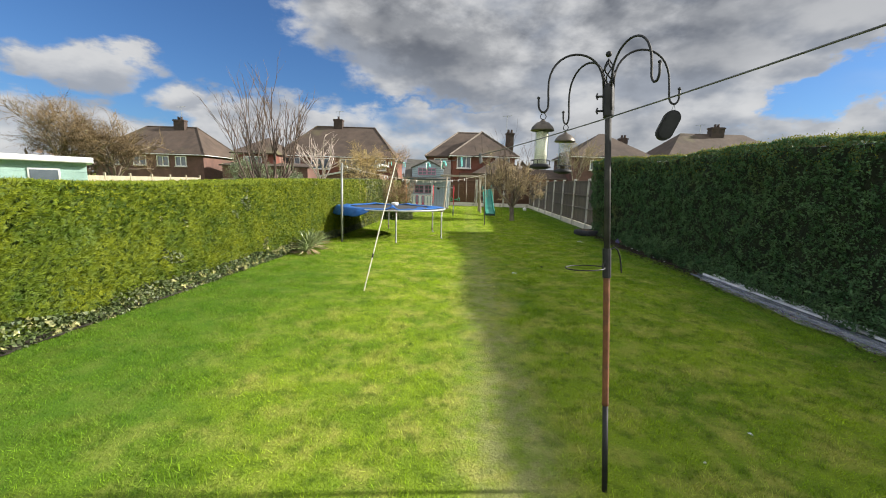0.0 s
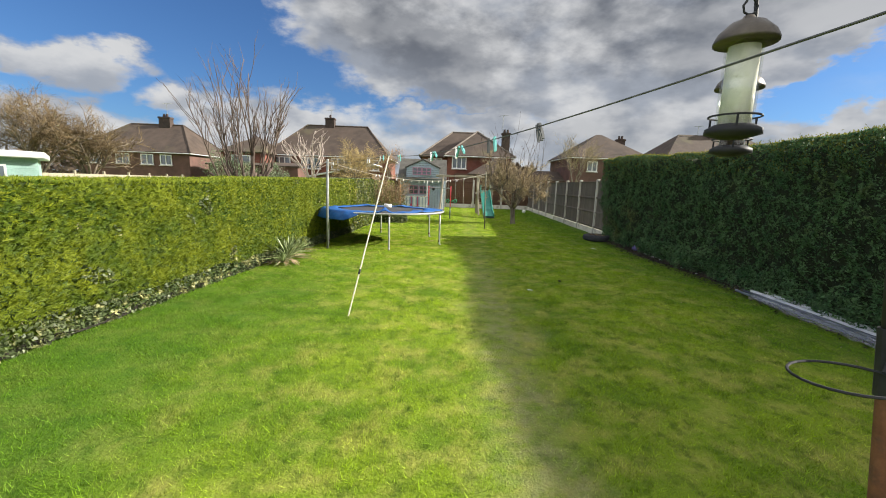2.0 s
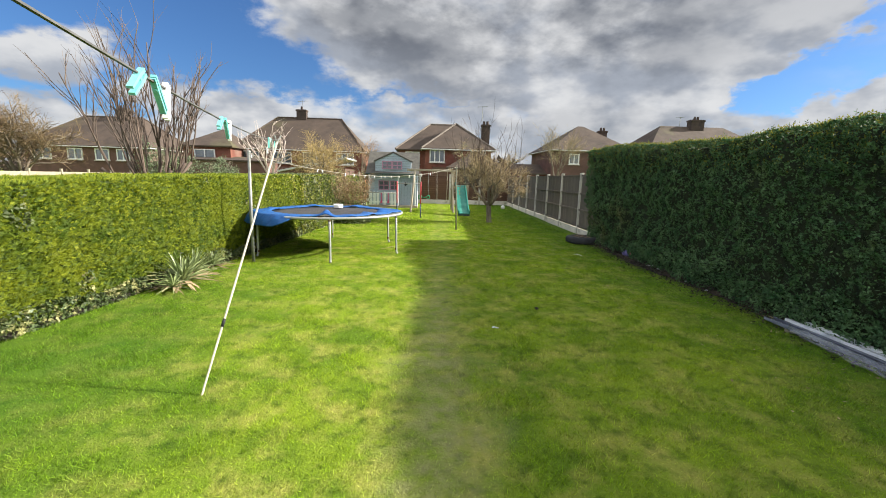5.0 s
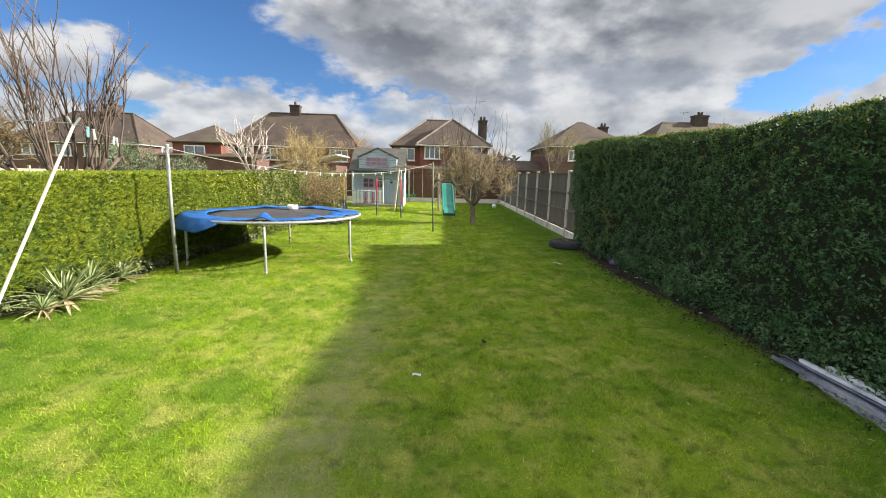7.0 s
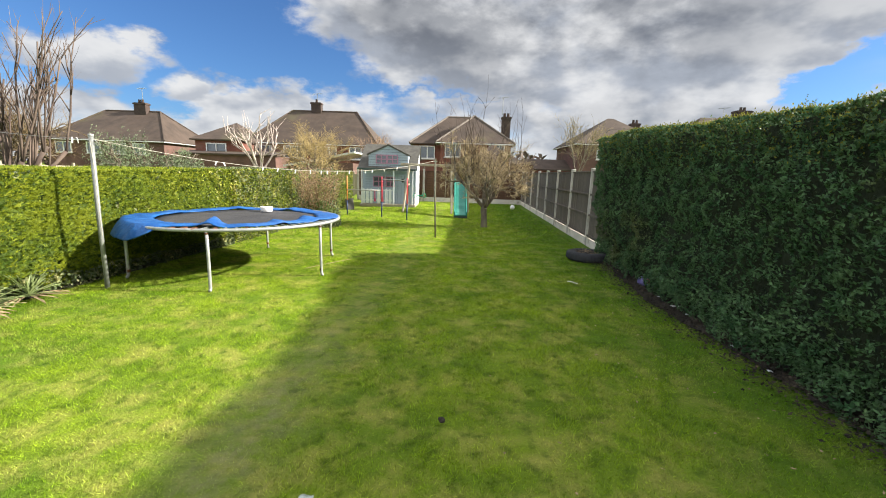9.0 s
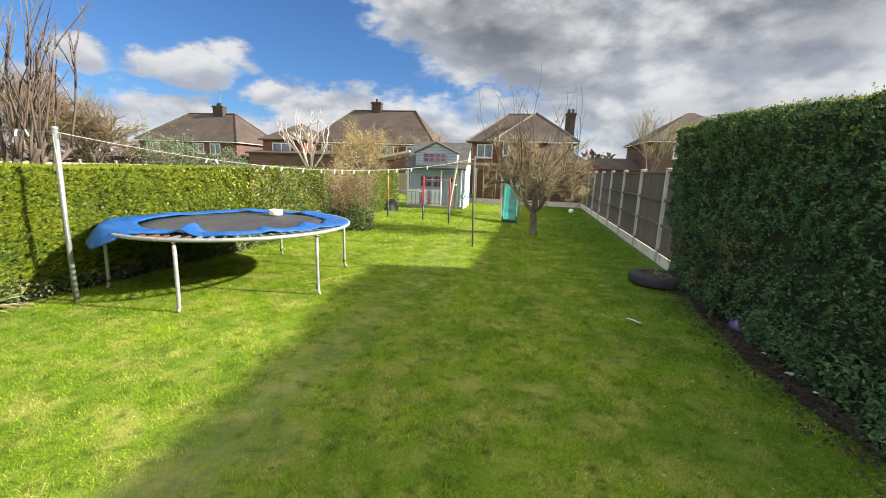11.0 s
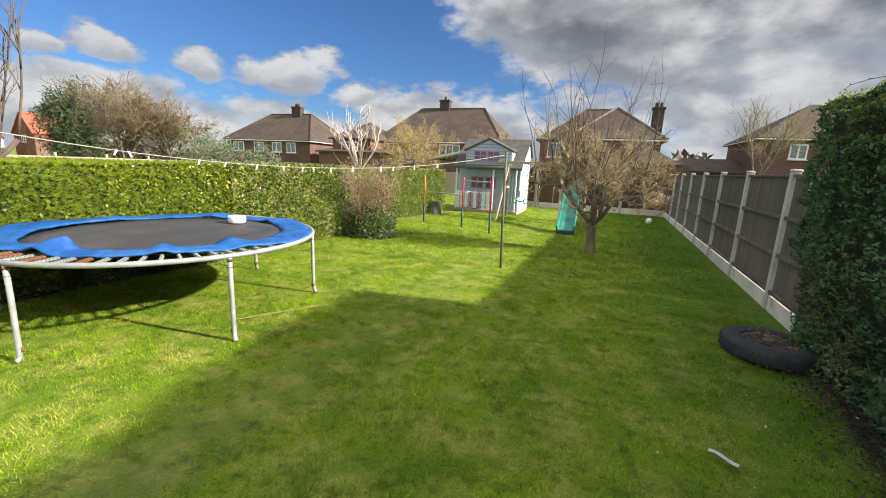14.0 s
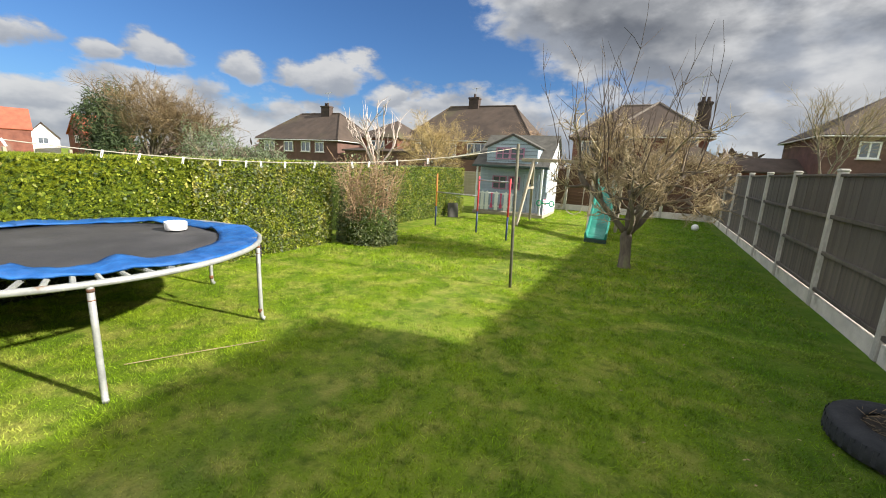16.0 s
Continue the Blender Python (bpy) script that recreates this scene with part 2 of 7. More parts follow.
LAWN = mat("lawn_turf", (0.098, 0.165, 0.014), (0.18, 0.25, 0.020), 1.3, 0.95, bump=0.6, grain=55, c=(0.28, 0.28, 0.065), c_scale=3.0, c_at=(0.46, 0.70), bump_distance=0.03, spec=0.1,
           d=(0.060, 0.100, 0.010), d_scale=8.5, d_at=(0.51, 0.75), strip=(0.25, 0.235, 0.12), lush_shade=(0.045, 0.115, 0.012))
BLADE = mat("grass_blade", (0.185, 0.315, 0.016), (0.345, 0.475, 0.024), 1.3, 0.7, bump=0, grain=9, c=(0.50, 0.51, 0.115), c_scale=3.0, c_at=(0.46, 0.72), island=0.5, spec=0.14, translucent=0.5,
            d=(0.115, 0.205, 0.012), d_scale=8.5, d_at=(0.51, 0.75), strip=(0.42, 0.41, 0.20), lush_shade=(0.085, 0.21, 0.018))
EARTH = mat("bare_soil", (0.024, 0.020, 0.015), (0.050, 0.041, 0.031), 5, 0.95, bump=0.8, grain=40, bump_distance=0.03)
CONIFER_CORE = mat("conifer_inner_shade", (0.036, 0.066, 0.008), (0.078, 0.115, 0.012), 6, 0.95, bump=1.0, grain=25, bump_distance=0.05)
CONIFER = mat("conifer_spray", (0.048, 0.092, 0.008), (0.125, 0.165, 0.011), 7.0, 0.6, bump=0, grain=14, c=(0.185, 0.215, 0.012), c_scale=1.6, c_at=(0.48, 0.70), island=0.22, spec=0.2, translucent=0.25)
CONIFER_TIP = mat("conifer_tip", (0.138, 0.188, 0.010), (0.225, 0.25, 0.013), 1.2, 0.6, bump=0, grain=14, island=0.25, spec=0.2, translucent=0.25)
IVY_PALE = mat("ivy_leaf", (0.06, 0.09, 0.032), (0.125, 0.15, 0.068), 3, 0.45, bump=0, grain=20, c=(0.34, 0.33, 0.14), c_scale=9, c_at=(0.53, 0.62), island=0.45, spec=0.35, translucent=0.12)
MIXED_LEAF = mat("mixed_hedge_leaf", (0.13, 0.185, 0.022), (0.27, 0.30, 0.035), 2, 0.5, bump=0, grain=16, c=(0.42, 0.38, 0.10), c_scale=3, c_at=(0.52, 0.68), island=0.55, spec=0.2, translucent=0.22)
PRIVET_CORE = mat("privet_inner_shade", (0.012, 0.020, 0.008), (0.028, 0.038, 0.015), 6, 0.95, bump=1.0, grain=25, bump_distance=0.05)
PRIVET = mat("privet_leaf", (0.042, 0.104, 0.042), (0.110, 0.195, 0.080), 5.0, 0.55, bump=0, grain=14, c=(0.17, 0.145, 0.055), c_scale=0.6, c_at=(0.56, 0.73), island=0.6, spec=0.28, translucent=0.2)
PRIVET_LIT_TIP = mat("privet_lit_tip_leaf", (0.15, 0.165, 0.030), (0.25, 0.24, 0.05), 2, 0.85, bump=0, grain=14, island=0.4, spec=0.05, translucent=0.3)
BARK = mat("grey_brown_bark", (0.10, 0.08, 0.062), (0.23, 0.19, 0.145), 6, 0.9, bump=0.7, grain=45, c=(0.22, 0.23, 0.10), c_scale=3, c_at=(0.55, 0.7), stretch=(1, 1, 0.35))
TWIG = mat("apple_twig", (0.26, 0.20, 0.12), (0.44, 0.35, 0.20), 3, 0.85, bump=0, grain=20, island=0.3)
TWIG_DARK = mat("dark_twig", (0.075, 0.052, 0.042), (0.135, 0.10, 0.076), 3, 0.85, bump=0, grain=20, island=0.3)
TWIG_PALE = mat("pale_bare_wood", (0.42, 0.34, 0.30), (0.55, 0.47, 0.42), 3, 0.8, bump=0.2, grain=20)
TWIG_GOLD = mat("catkin_twig", (0.30, 0.22, 0.09), (0.42, 0.32, 0.14), 2, 0.85, bump=0, grain=20, island=0.3)
TWIG_RUSSET = mat("russet_twig", (0.25, 0.16, 0.095), (0.38, 0.26, 0.16), 2, 0.85, bump=0, grain=20, island=0.35)
RIDGE = mat("pale_ridge_tile", (0.13, 0.11, 0.092), (0.20, 0.17, 0.145), 2, 0.85, bump=0.2)
TWIG_OLIVE = mat("olive_brown_twig", (0.105, 0.072, 0.036), (0.17, 0.12, 0.058), 1.2, 0.85, bump=0, grain=20, island=0.35)
WORN_DARK = mat("worn_dark_steel", (0.022, 0.022, 0.022), (0.055, 0.053, 0.05), 10, 0.7, spec=0.2, metal=0.0, bump=0.15)
GREYLEAF = mat("grey_green_leaf", (0.095, 0.13, 0.065), (0.18, 0.22, 0.12), 2, 0.5, bump=0, grain=12, island=0.4, translucent=0.15)
FIR = mat("dark_evergreen", (0.025, 0.045, 0.018), (0.06, 0.085, 0.03), 1.5, 0.7, bump=0, grain=12, island=0.45)
SPIKE = mat("yucca_leaf", (0.15, 0.20, 0.07), (0.27, 0.32, 0.14), 3, 0.45, bump=0, grain=30, c=(0.5, 0.42, 0.22), c_scale=6, c_at=(0.6, 0.72), island=0.3)
SHADE_LITTER = mat("shade_dark_litter", (0.020, 0.017, 0.012), (0.052, 0.041, 0.027), 4, 0.95, bump=0, grain=20, island=0.5)
DEAD = mat("dead_leaf", (0.26, 0.19, 0.11), (0.42, 0.32, 0.19), 4, 0.9, bump=0, grain=20, island=0.35)
BRICK = mat("red_brick", (0.135, 0.050, 0.036), (0.215, 0.082, 0.056), 0.9, 0.9, bump=0.3, grain=14, c=(0.19, 0.115, 0.09), c_scale=0.35)
BRICK_DARK = mat("brown_brick", (0.095, 0.055, 0.044), (0.15, 0.083, 0.066), 0.9, 0.9, bump=0.3, grain=14)
ROOF = mat("roof_tile", (0.050, 0.036, 0.028), (0.084, 0.060, 0.045), 0.8, 0.85, bump=0.3, grain=11, c=(0.10, 0.09, 0.045), c_scale=0.22, c_at=(0.56, 0.72))
ROOF_RED = mat("orange_roof_tile", (0.30, 0.075, 0.045), (0.40, 0.11, 0.062), 0.8, 0.8, bump=0.3, grain=11)
RENDERW = mat("white_render", (0.72, 0.71, 0.68), (0.82, 0.81, 0.78), 0.6, 0.8, bump=0.1)
WHITE = mat("white_upvc", (0.74, 0.74, 0.72), (0.82, 0.82, 0.80), 3, 0.35, bump=0.05, spec=0.5)
CHIMNEY = mat("sooty_brick", (0.045, 0.034, 0.030), (0.085, 0.058, 0.048), 1.2, 0.9, bump=0.3, grain=14)
PANE = mat("dark_window_pane", (0.05, 0.065, 0.08), (0.16, 0.19, 0.22), 0.5, 0.08, bump=0, spec=0.8)
TIMBER = mat("grey_stained_fence", (0.078, 0.068, 0.058), (0.135, 0.115, 0.096), 3, 0.85, bump=0.5, grain=70, stretch=(1, 1, 0.08), object_random=0.16, c=(0.15, 0.125, 0.10), c_scale=1.5)
TIMBER_BROWN = mat("brown_stained_fence", (0.075, 0.040, 0.025), (0.135, 0.072, 0.045), 3, 0.85, bump=0.5, grain=70, stretch=(0.15, 1, 1), object_random=0.18)
CONCRETE = mat("pale_concrete", (0.52, 0.49, 0.44), (0.66, 0.62, 0.56), 4, 0.9, bump=0.4, grain=80, c=(0.34, 0.32, 0.26), c_scale=2.2, c_at=(0.57, 0.72))
POST = mat("weathered_concrete_post", (0.36, 0.345, 0.31), (0.52, 0.49, 0.44), 5, 0.9, bump=0.4, grain=80, c=(0.24, 0.235, 0.17), c_scale=3.5, c_at=(0.5, 0.66), stretch=(1, 1, 0.5))
STEEL = mat("galvanised_steel", (0.28, 0.29, 0.28), (0.42, 0.43, 0.41), 8, 0.5, metal=0.35, bump=0.1, c=(0.26, 0.14, 0.07), c_scale=5, c_at=(0.62, 0.70))
STEEL_GREY = mat("grey_painted_steel", (0.20, 0.21, 0.20), (0.31, 0.32, 0.30), 8, 0.5, metal=0.3, bump=0.1)
RUST = mat("rusted_steel", (0.12, 0.048, 0.022), (0.21, 0.09, 0.042), 14, 0.85, bump=0.3, grain=120, c=(0.07, 0.04, 0.03), c_scale=9)
POLE_OLIVE = mat("weathered_olive_steel", (0.085, 0.085, 0.058), (0.15, 0.145, 0.10), 9, 0.7, metal=0.1, bump=0.15, c=(0.20, 0.17, 0.11), c_scale=5)
BLACK = mat("black_painted_iron", (0.016, 0.016, 0.018), (0.032, 0.032, 0.034), 12, 0.6, bump=0.1, spec=0.25)
BLUE = mat("blue_vinyl_pad", (0.010, 0.070, 0.25), (0.017, 0.11, 0.34), 5, 0.5, bump=0.5, grain=10, c=(0.035, 0.115, 0.33), c_scale=3, spec=0.25, bump_distance=0.03)
MESHMAT = mat("black_woven_mat", (0.035, 0.034, 0.036), (0.062, 0.060, 0.062), 2, 0.75, bump=0.3, grain=220)
PLAY_BLUE = mat("pale_blue_paint", (0.30, 0.38, 0.45), (0.40, 0.48, 0.55), 3, 0.7, bump=0.25, grain=50, stretch=(0.3, 1, 1))
PLAY_WHITE = mat("white_painted_boards", (0.66, 0.69, 0.70), (0.77, 0.79, 0.79), 3, 0.7, bump=0.25, grain=50)
PINK = mat("pink_paint", (0.52, 0.075, 0.17), (0.62, 0.12, 0.24), 4, 0.6, bump=0.15)
LILAC = mat("lilac_curtain", (0.34, 0.16, 0.25), (0.45, 0.24, 0.33), 6, 0.8, bump=0.3)
FELT = mat("grey_roof_felt", (0.065, 0.062, 0.055), (0.11, 0.105, 0.09), 4, 0.95, bump=0.5, grain=120)
DARKTRIM = mat("dark_green_trim", (0.03, 0.055, 0.05), (0.05, 0.08, 0.07), 4, 0.6)
GREEN_PLASTIC = mat("green_plastic", (0.012, 0.15, 0.115), (0.024, 0.22, 0.165), 3, 0.45, bump=0.05, c=(0.06, 0.27, 0.21), c_scale=2, spec=0.4)
LIME_PLASTIC = mat("bright_green_plastic", (0.01, 0.33, 0.16), (0.02, 0.42, 0.22), 3, 0.4, bump=0.05)
TIMBER_NEW = mat("weathered_timber", (0.27, 0.235, 0.17), (0.38, 0.335, 0.25), 4, 0.85, bump=0.35, grain=60, stretch=(1, 1, 0.15))
RED_PAINT = mat("red_painted_steel", (0.55, 0.045, 0.06), (0.66, 0.08, 0.10), 5, 0.45, bump=0.05)
ORANGE_PAINT = mat("orange_painted_steel", (0.58, 0.19, 0.05), (0.66, 0.26, 0.08), 5, 0.45, bump=0.05)
BLUE_PAINT = mat("dark_blue_painted_steel", (0.015, 0.03, 0.085), (0.03, 0.05, 0.12), 5, 0.45, bump=0.05)
RUBBER = mat("black_tyre_rubber", (0.018, 0.020, 0.024), (0.036, 0.038, 0.043), 8, 0.75, bump=0.4, grain=60)
ROPE = mat("pale_rope", (0.38, 0.35, 0.28), (0.50, 0.46, 0.38), 20, 0.9, bump=0.3)
PROP_WOOD = mat("cream_painted_wood", (0.55, 0.51, 0.40), (0.66, 0.62, 0.50), 9, 0.7, bump=0.2)
CORD = mat("dark_line_cord", (0.07, 0.07, 0.07), (0.12, 0.12, 0.115), 20, 0.7, bump=0.2)
PLASTIC_WHITE = mat("white_plastic", (0.74, 0.74, 0.73), (0.82, 0.82, 0.81), 5, 0.4, bump=0.02, spec=0.5)
PLASTIC_TEAL = mat("teal_plastic", (0.12, 0.46, 0.44), (0.2, 0.56, 0.53), 5, 0.4, bump=0.02)
PLASTIC_GREY = mat("grey_plastic", (0.05, 0.053, 0.052), (0.09, 0.094, 0.092), 5, 0.5, bump=0.02)
ALLOY = mat("white_gutter_plastic", (0.70, 0.73, 0.78), (0.80, 0.83, 0.86), 5, 0.2, spec=0.8, bump=0.05, c=(0.42, 0.45, 0.50), c_scale=3)

SLATE_PLASTIC = mat("slate_plastic_board", (0.085, 0.098, 0.13), (0.16, 0.18, 0.22), 6, 0.2, bump=0.1, c=(0.24, 0.26, 0.30), c_scale=2.5, c_at=(0.58, 0.7), spec=0.5)
CLEAR = thin_clear("clear_feeder_tube", (0.97, 0.98, 0.96), 0.10)
SEED = mat("pale_seed", (0.84, 0.80, 0.70), (0.90, 0.87, 0.79), 40, 0.9, bump=0.4, grain=150)
NUT = mat("dark_peanuts", (0.05, 0.035, 0.025), (0.11, 0.075, 0.05), 40, 0.8, bump=0.6, grain=90)
BRONZE = mat("bronze_painted_metal", (0.075, 0.062, 0.05), (0.13, 0.11, 0.09), 20, 0.45, metal=0.4, bump=0.1)
SHED_GREEN = mat("pale_green_boards", (0.26, 0.40, 0.36), (0.33, 0.47, 0.43), 3, 0.75, bump=0.25, grain=40)
ZINC = mat("pale_grey_sheet", (0.46, 0.47, 0.45), (0.58, 0.59, 0.57), 2, 0.6, bump=0.1)


# ---------------------------------------------------------------- builders
def mesh_of(name, bm, material, smooth=False):
    me = bpy.data.meshes.new(name)
    bm.to_mesh(me)
    bm.free()
    me.materials.append(material)
    if smooth:
        me.polygons.foreach_set("use_smooth", [True] * len(me.polygons))
    return me


def part(name, bm, material, parent, label="", smooth=False, m=None):
    ob = new(name, mesh_of(name, bm, material, smooth))
    ob.parent = parent
    if m is not None:
        ob.matrix_basis = m
    if label:
        ob["label"] = label
    return ob


def shared(name, me, parent, m, label=""):
    ob = new(name, me)
    ob.parent = parent
    ob.matrix_basis = m
    if label:
        ob["label"] = label
    return ob


def thing(name, m, label, category, group="", kind=""):
    ob = new(name)
    ob.empty_display_size = 0.1
    ob.matrix_basis = m
    return tagged(ob, label, category, group, kind)


def single(name, bm, material, m, label, category, group="", kind="", smooth=False):
    ob = new(name, mesh_of(name, bm, material, smooth))
    ob.matrix_basis = m
    return tagged(ob, label, category, group, kind)


def box(bm, c, s, turn=None, bevel=0.0):
    """A box of size s about c, optionally turned by a pose, with bevelled edges."""
    m = Matrix.Translation(c) @ (turn or Matrix()) @ Matrix.Diagonal((*s, 1))
    vs = bmesh.ops.create_cube(bm, size=1, matrix=m)["verts"]
    if bevel:
        es = list({e for v in vs for e in v.link_edges})
        bmesh.ops.bevel(bm, geom=es, offset=bevel, segments=1, affect="EDGES")
    return bm


def tube(bm, pts, radii, sides=6, cap=True):
    """A tapered tube through points."""
    pts = [Vector(p) for p in pts]
    if isinstance(radii, (int, float)):
        radii = [radii] * len(pts)
    rings, ref = [], None
    for i, p in enumerate(pts):
        d = (pts[min(i + 1, len(pts) - 1)] - pts[max(i - 1, 0)]).normalized()
        if ref is None:
            ref = d.orthogonal().normalized()
        else:
            ref = (ref - d * ref.dot(d))
            ref = ref.normalized() if ref.length > 1e-5 else d.orthogonal().normalized()
        side = d.cross(ref)
        rings.append([bm.verts.new(p + (ref * math.cos(a) + side * math.sin(a)) * radii[i])
                      for a in (2 * math.pi * k / sides for k in range(sides))])
    for a, b in zip(rings, rings[1:]):
        for k in range(sides):
            bm.faces.new((a[k], a[(k + 1) % sides], b[(k + 1) % sides], b[k]))
    if cap:
        bm.faces.new(rings[0][::-1])
        bm.faces.new(rings[-1])
    return bm


def lathe(bm, profile, sides=24, closed=False, turn=None):
    """A turned shape from (radius, height) pairs about z."""
    turn = turn or Matrix()
    rings = [[bm.verts.new(turn @ Vector((r * math.cos(a), r * math.sin(a), h))) for a in (2 * math.pi * k / sides for k in range(sides))]
             for r, h in profile]
    pairs = list(zip(rings, rings[1:])) + ([(rings[-1], rings[0])] if closed else [])
    for a, b in pairs:
        for k in range(sides):
            bm.faces.new((a[k], a[(k + 1) % sides], b[(k + 1) % sides], b[k]))
    return bm


def prism(bm, outline, y0, y1):
    """A slab whose outline is given in x, z, from y0 to y1."""
    f = [bm.verts.new((x, y0, z)) for x, z in outline]
    b = [bm.verts.new((x, y1, z)) for x, z in outline]
    bm.faces.new(f)
    bm.faces.new(b[::-1])
    n = len(f)
    for i in range(n):
        bm.faces.new((f[i], b[i], b[(i + 1) % n], f[(i + 1) % n]))
    bmesh.ops.recalc_face_normals(bm, faces=bm.faces[:])
    return bm


def B():
    return bmesh.new()


def raw_mesh(name, verts, faces_per, material):
    """Many small polygons, each with faces_per corners of its own, from one array."""
    me = bpy.data.meshes.new(name)
    n = len(verts)
    polys = n // faces_per
    me.vertices.add(n)
    me.vertices.foreach_set("co", np.asarray(verts, np.float32).ravel())
    me.loops.add(n)
    me.loops.foreach_set("vertex_index", np.arange(n, dtype=np.int32))
    me.polygons.add(polys)
    me.polygons.foreach_set("loop_start", np.arange(0, n, faces_per, dtype=np.int32))
    me.polygons.foreach_set("loop_total", np.full(polys, faces_per, np.int32))
    me.update(calc_edges=True)
    me.materials.append(material)
    return me


def unit(v):
    return v / np.maximum(np.linalg.norm(v, axis=1, keepdims=True), 1e-9)


def leaf_mesh(name, base, way, side, length, width, material):
    """Lance-shaped leaves: base points, directions, side directions, lengths and widths."""
    way, side = unit(way), unit(side - way * np.sum(side * unit(way), axis=1, keepdims=True))
    L, W = length[:, None], width[:, None] / 2
    mid = base + way * L * 0.45
    v = np.stack([base, mid + side * W, base + way * L, mid - side * W], axis=1).reshape(-1, 3)
    return raw_mesh(name, v, 4, material)


def blades(name, base, lean, turn, height, width, material):
    """Grass blades: one thin triangle each."""
    s = np.stack([np.cos(turn), np.sin(turn), np.zeros_like(turn)], axis=1) * width[:, None] / 2
    tip = base + np.concatenate([lean * height[:, None], height[:, None]], axis=1)
    v = np.stack([base - s, base + s, tip], axis=1).reshape(-1, 3)
    return raw_mesh(name, v, 3, material)


def rnd(n, lo=0.0, hi=1.0):
    return np.random.uniform(lo, hi, n)


# ---------------------------------------------------------------- ground
def left_line(y):
    return -3.95 + 0.095 * y


def right_line(y):
    return 4.45 + 0.04 * y


def shade_bay(y):
    """How far dark soil and litter run out over the lawn, in place of shade there."""
    return 0.22 * np.exp(-((y - 10.2) / 1.5) ** 2)


def build_ground():
    bm = B()
    # near garden finely divided with slight swells, wide skirt to the horizon
    xs = [-1500, -400, -100, -30] + [i * 0.5 for i in range(-24, 25)] + [30, 100, 400, 1500]
    ys = [-1500, -400, -100, -30] + [i * 0.5 for i in range(-16, 81)] + [60, 120, 400, 1500]
    grid = [[bm.verts.new((x, y, 0.018 * (noise.noise((x * 0.45, y * 0.45, 3.0))) if abs(x) <= 12 and -8 <= y <= 40 else 0.0)) for x in xs] for y in ys]
    for a, b in zip(grid, grid[1:]):
        for i in range(len(xs) - 1):
            bm.faces.new((a[i], a[i + 1], b[i + 1], b[i]))
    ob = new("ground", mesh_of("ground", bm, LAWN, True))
    tagged(ob, "mown green garden lawn with yellowed and mossy patches", "lawn", kind="structure")


build_ground()


def build_grass():
    def zone(n, y0, y1, hmin, hmax, w):
        y = rnd(n, y0, y1)
        lo, hi = left_line(y) + 0.04, right_line(y) - 0.02 - 0.30 * rnd(n) ** 2 - shade_bay(y) * rnd(n) ** 0.5
        x = lo + rnd(n) * (hi - lo)
        swell = np.array([noise.noise((a * 0.45, b * 0.45, 3.0)) for a, b in zip(x, y)]) * 0.018
        tuft = np.array([noise.noise((a * 3.1, b * 3.1, 9.0)) for a, b in zip(x, y)])
        worn = np.exp(-((x - 0.35 - 0.045 * y) / 0.28) ** 2)  # the trodden strip down the lawn
        h = (hmin + (hmax - hmin) * rnd(n)) * (1.0 + 0.75 * tuft) * (1 - 0.5 * worn)
        lean = np.stack([np.random.normal(0.05, 0.7, n), np.random.normal(0.0, 0.7, n)], axis=1)
        return np.stack([x, y, swell - 0.006], axis=1), lean, rnd(n, 0, 6.283), h, np.full(n, w) * rnd(n, 0.7, 1.3)
    near = zone(400000, 0.9, 8.0, 0.014, 0.034, 0.0048)
    mid = zone(260000, 8.0, 15.0, 0.016, 0.034, 0.0065)
    far = zone(90000, 15.0, 28.0, 0.03, 0.055, 0.014)
    arrays = [np.concatenate(c) for c in zip(near, mid, far)]
    ob = new("grass", blades("grass", *arrays, BLADE))
    tagged(ob, "short green grass blades of the mown lawn", "grass", kind="stuff")


build_grass()


# ---------------------------------------------------------------- hedges
def overhang(y, z):
    """The tall hedge leans out over the lawn towards its far end."""
    u = np.clip((y - 8.5) / 4.5, 0, 1)
    return 0.29 * u * u * (3 - 2 * u) * np.clip(z / 2.3, 0, 1.1)


def hedge_core(name, line, y0, y1, depth, top, inset, material, parent, sign):
    """A lumpy inner body, coloured dark for the shade inside; sign is +1 where the body lies towards +x of its face."""
    bm = B()
    ny, nz = int((y1 - y0) / 0.25), 9
    def ring(y):
        pts = []
        h = top(y) - inset * 0.6
        for k in range(nz + 1):
            pts.append((inset, h * k / nz))
        for k in range(1, 5):
            pts.append((inset + (depth - 2 * inset) * k / 4, h))
        for k in range(1, nz + 1):
            pts.append((depth - inset, h * (1 - k / nz)))
        out = []
        for d, z in pts:
            j = 0.05 * noise.noise((d * 3, y * 2.2, z * 2.2))
            out.append(bm.verts.new((line(y) + sign * (d + j) - (overhang(y, z) if sign > 0 else 0), y, max(z + j * (z > 0.05), 0.0))))
        return out
    rings = [ring(y0 + inset + (y1 - y0 - 2 * inset) * i / ny) for i in range(ny + 1)]
    for a, b in zip(rings, rings[1:]):
        for i in range(len(a) - 1):
            bm.faces.new((a[i], a[i + 1], b[i + 1], b[i]))
    for r in (rings[0], rings[-1]):
        bm.faces.new(r)
    bmesh.ops.recalc_face_normals(bm, faces=bm.faces[:])
    return part("inner_growth", bm, material, parent, "solid inner body, coloured dark for the shade among twigs", True)


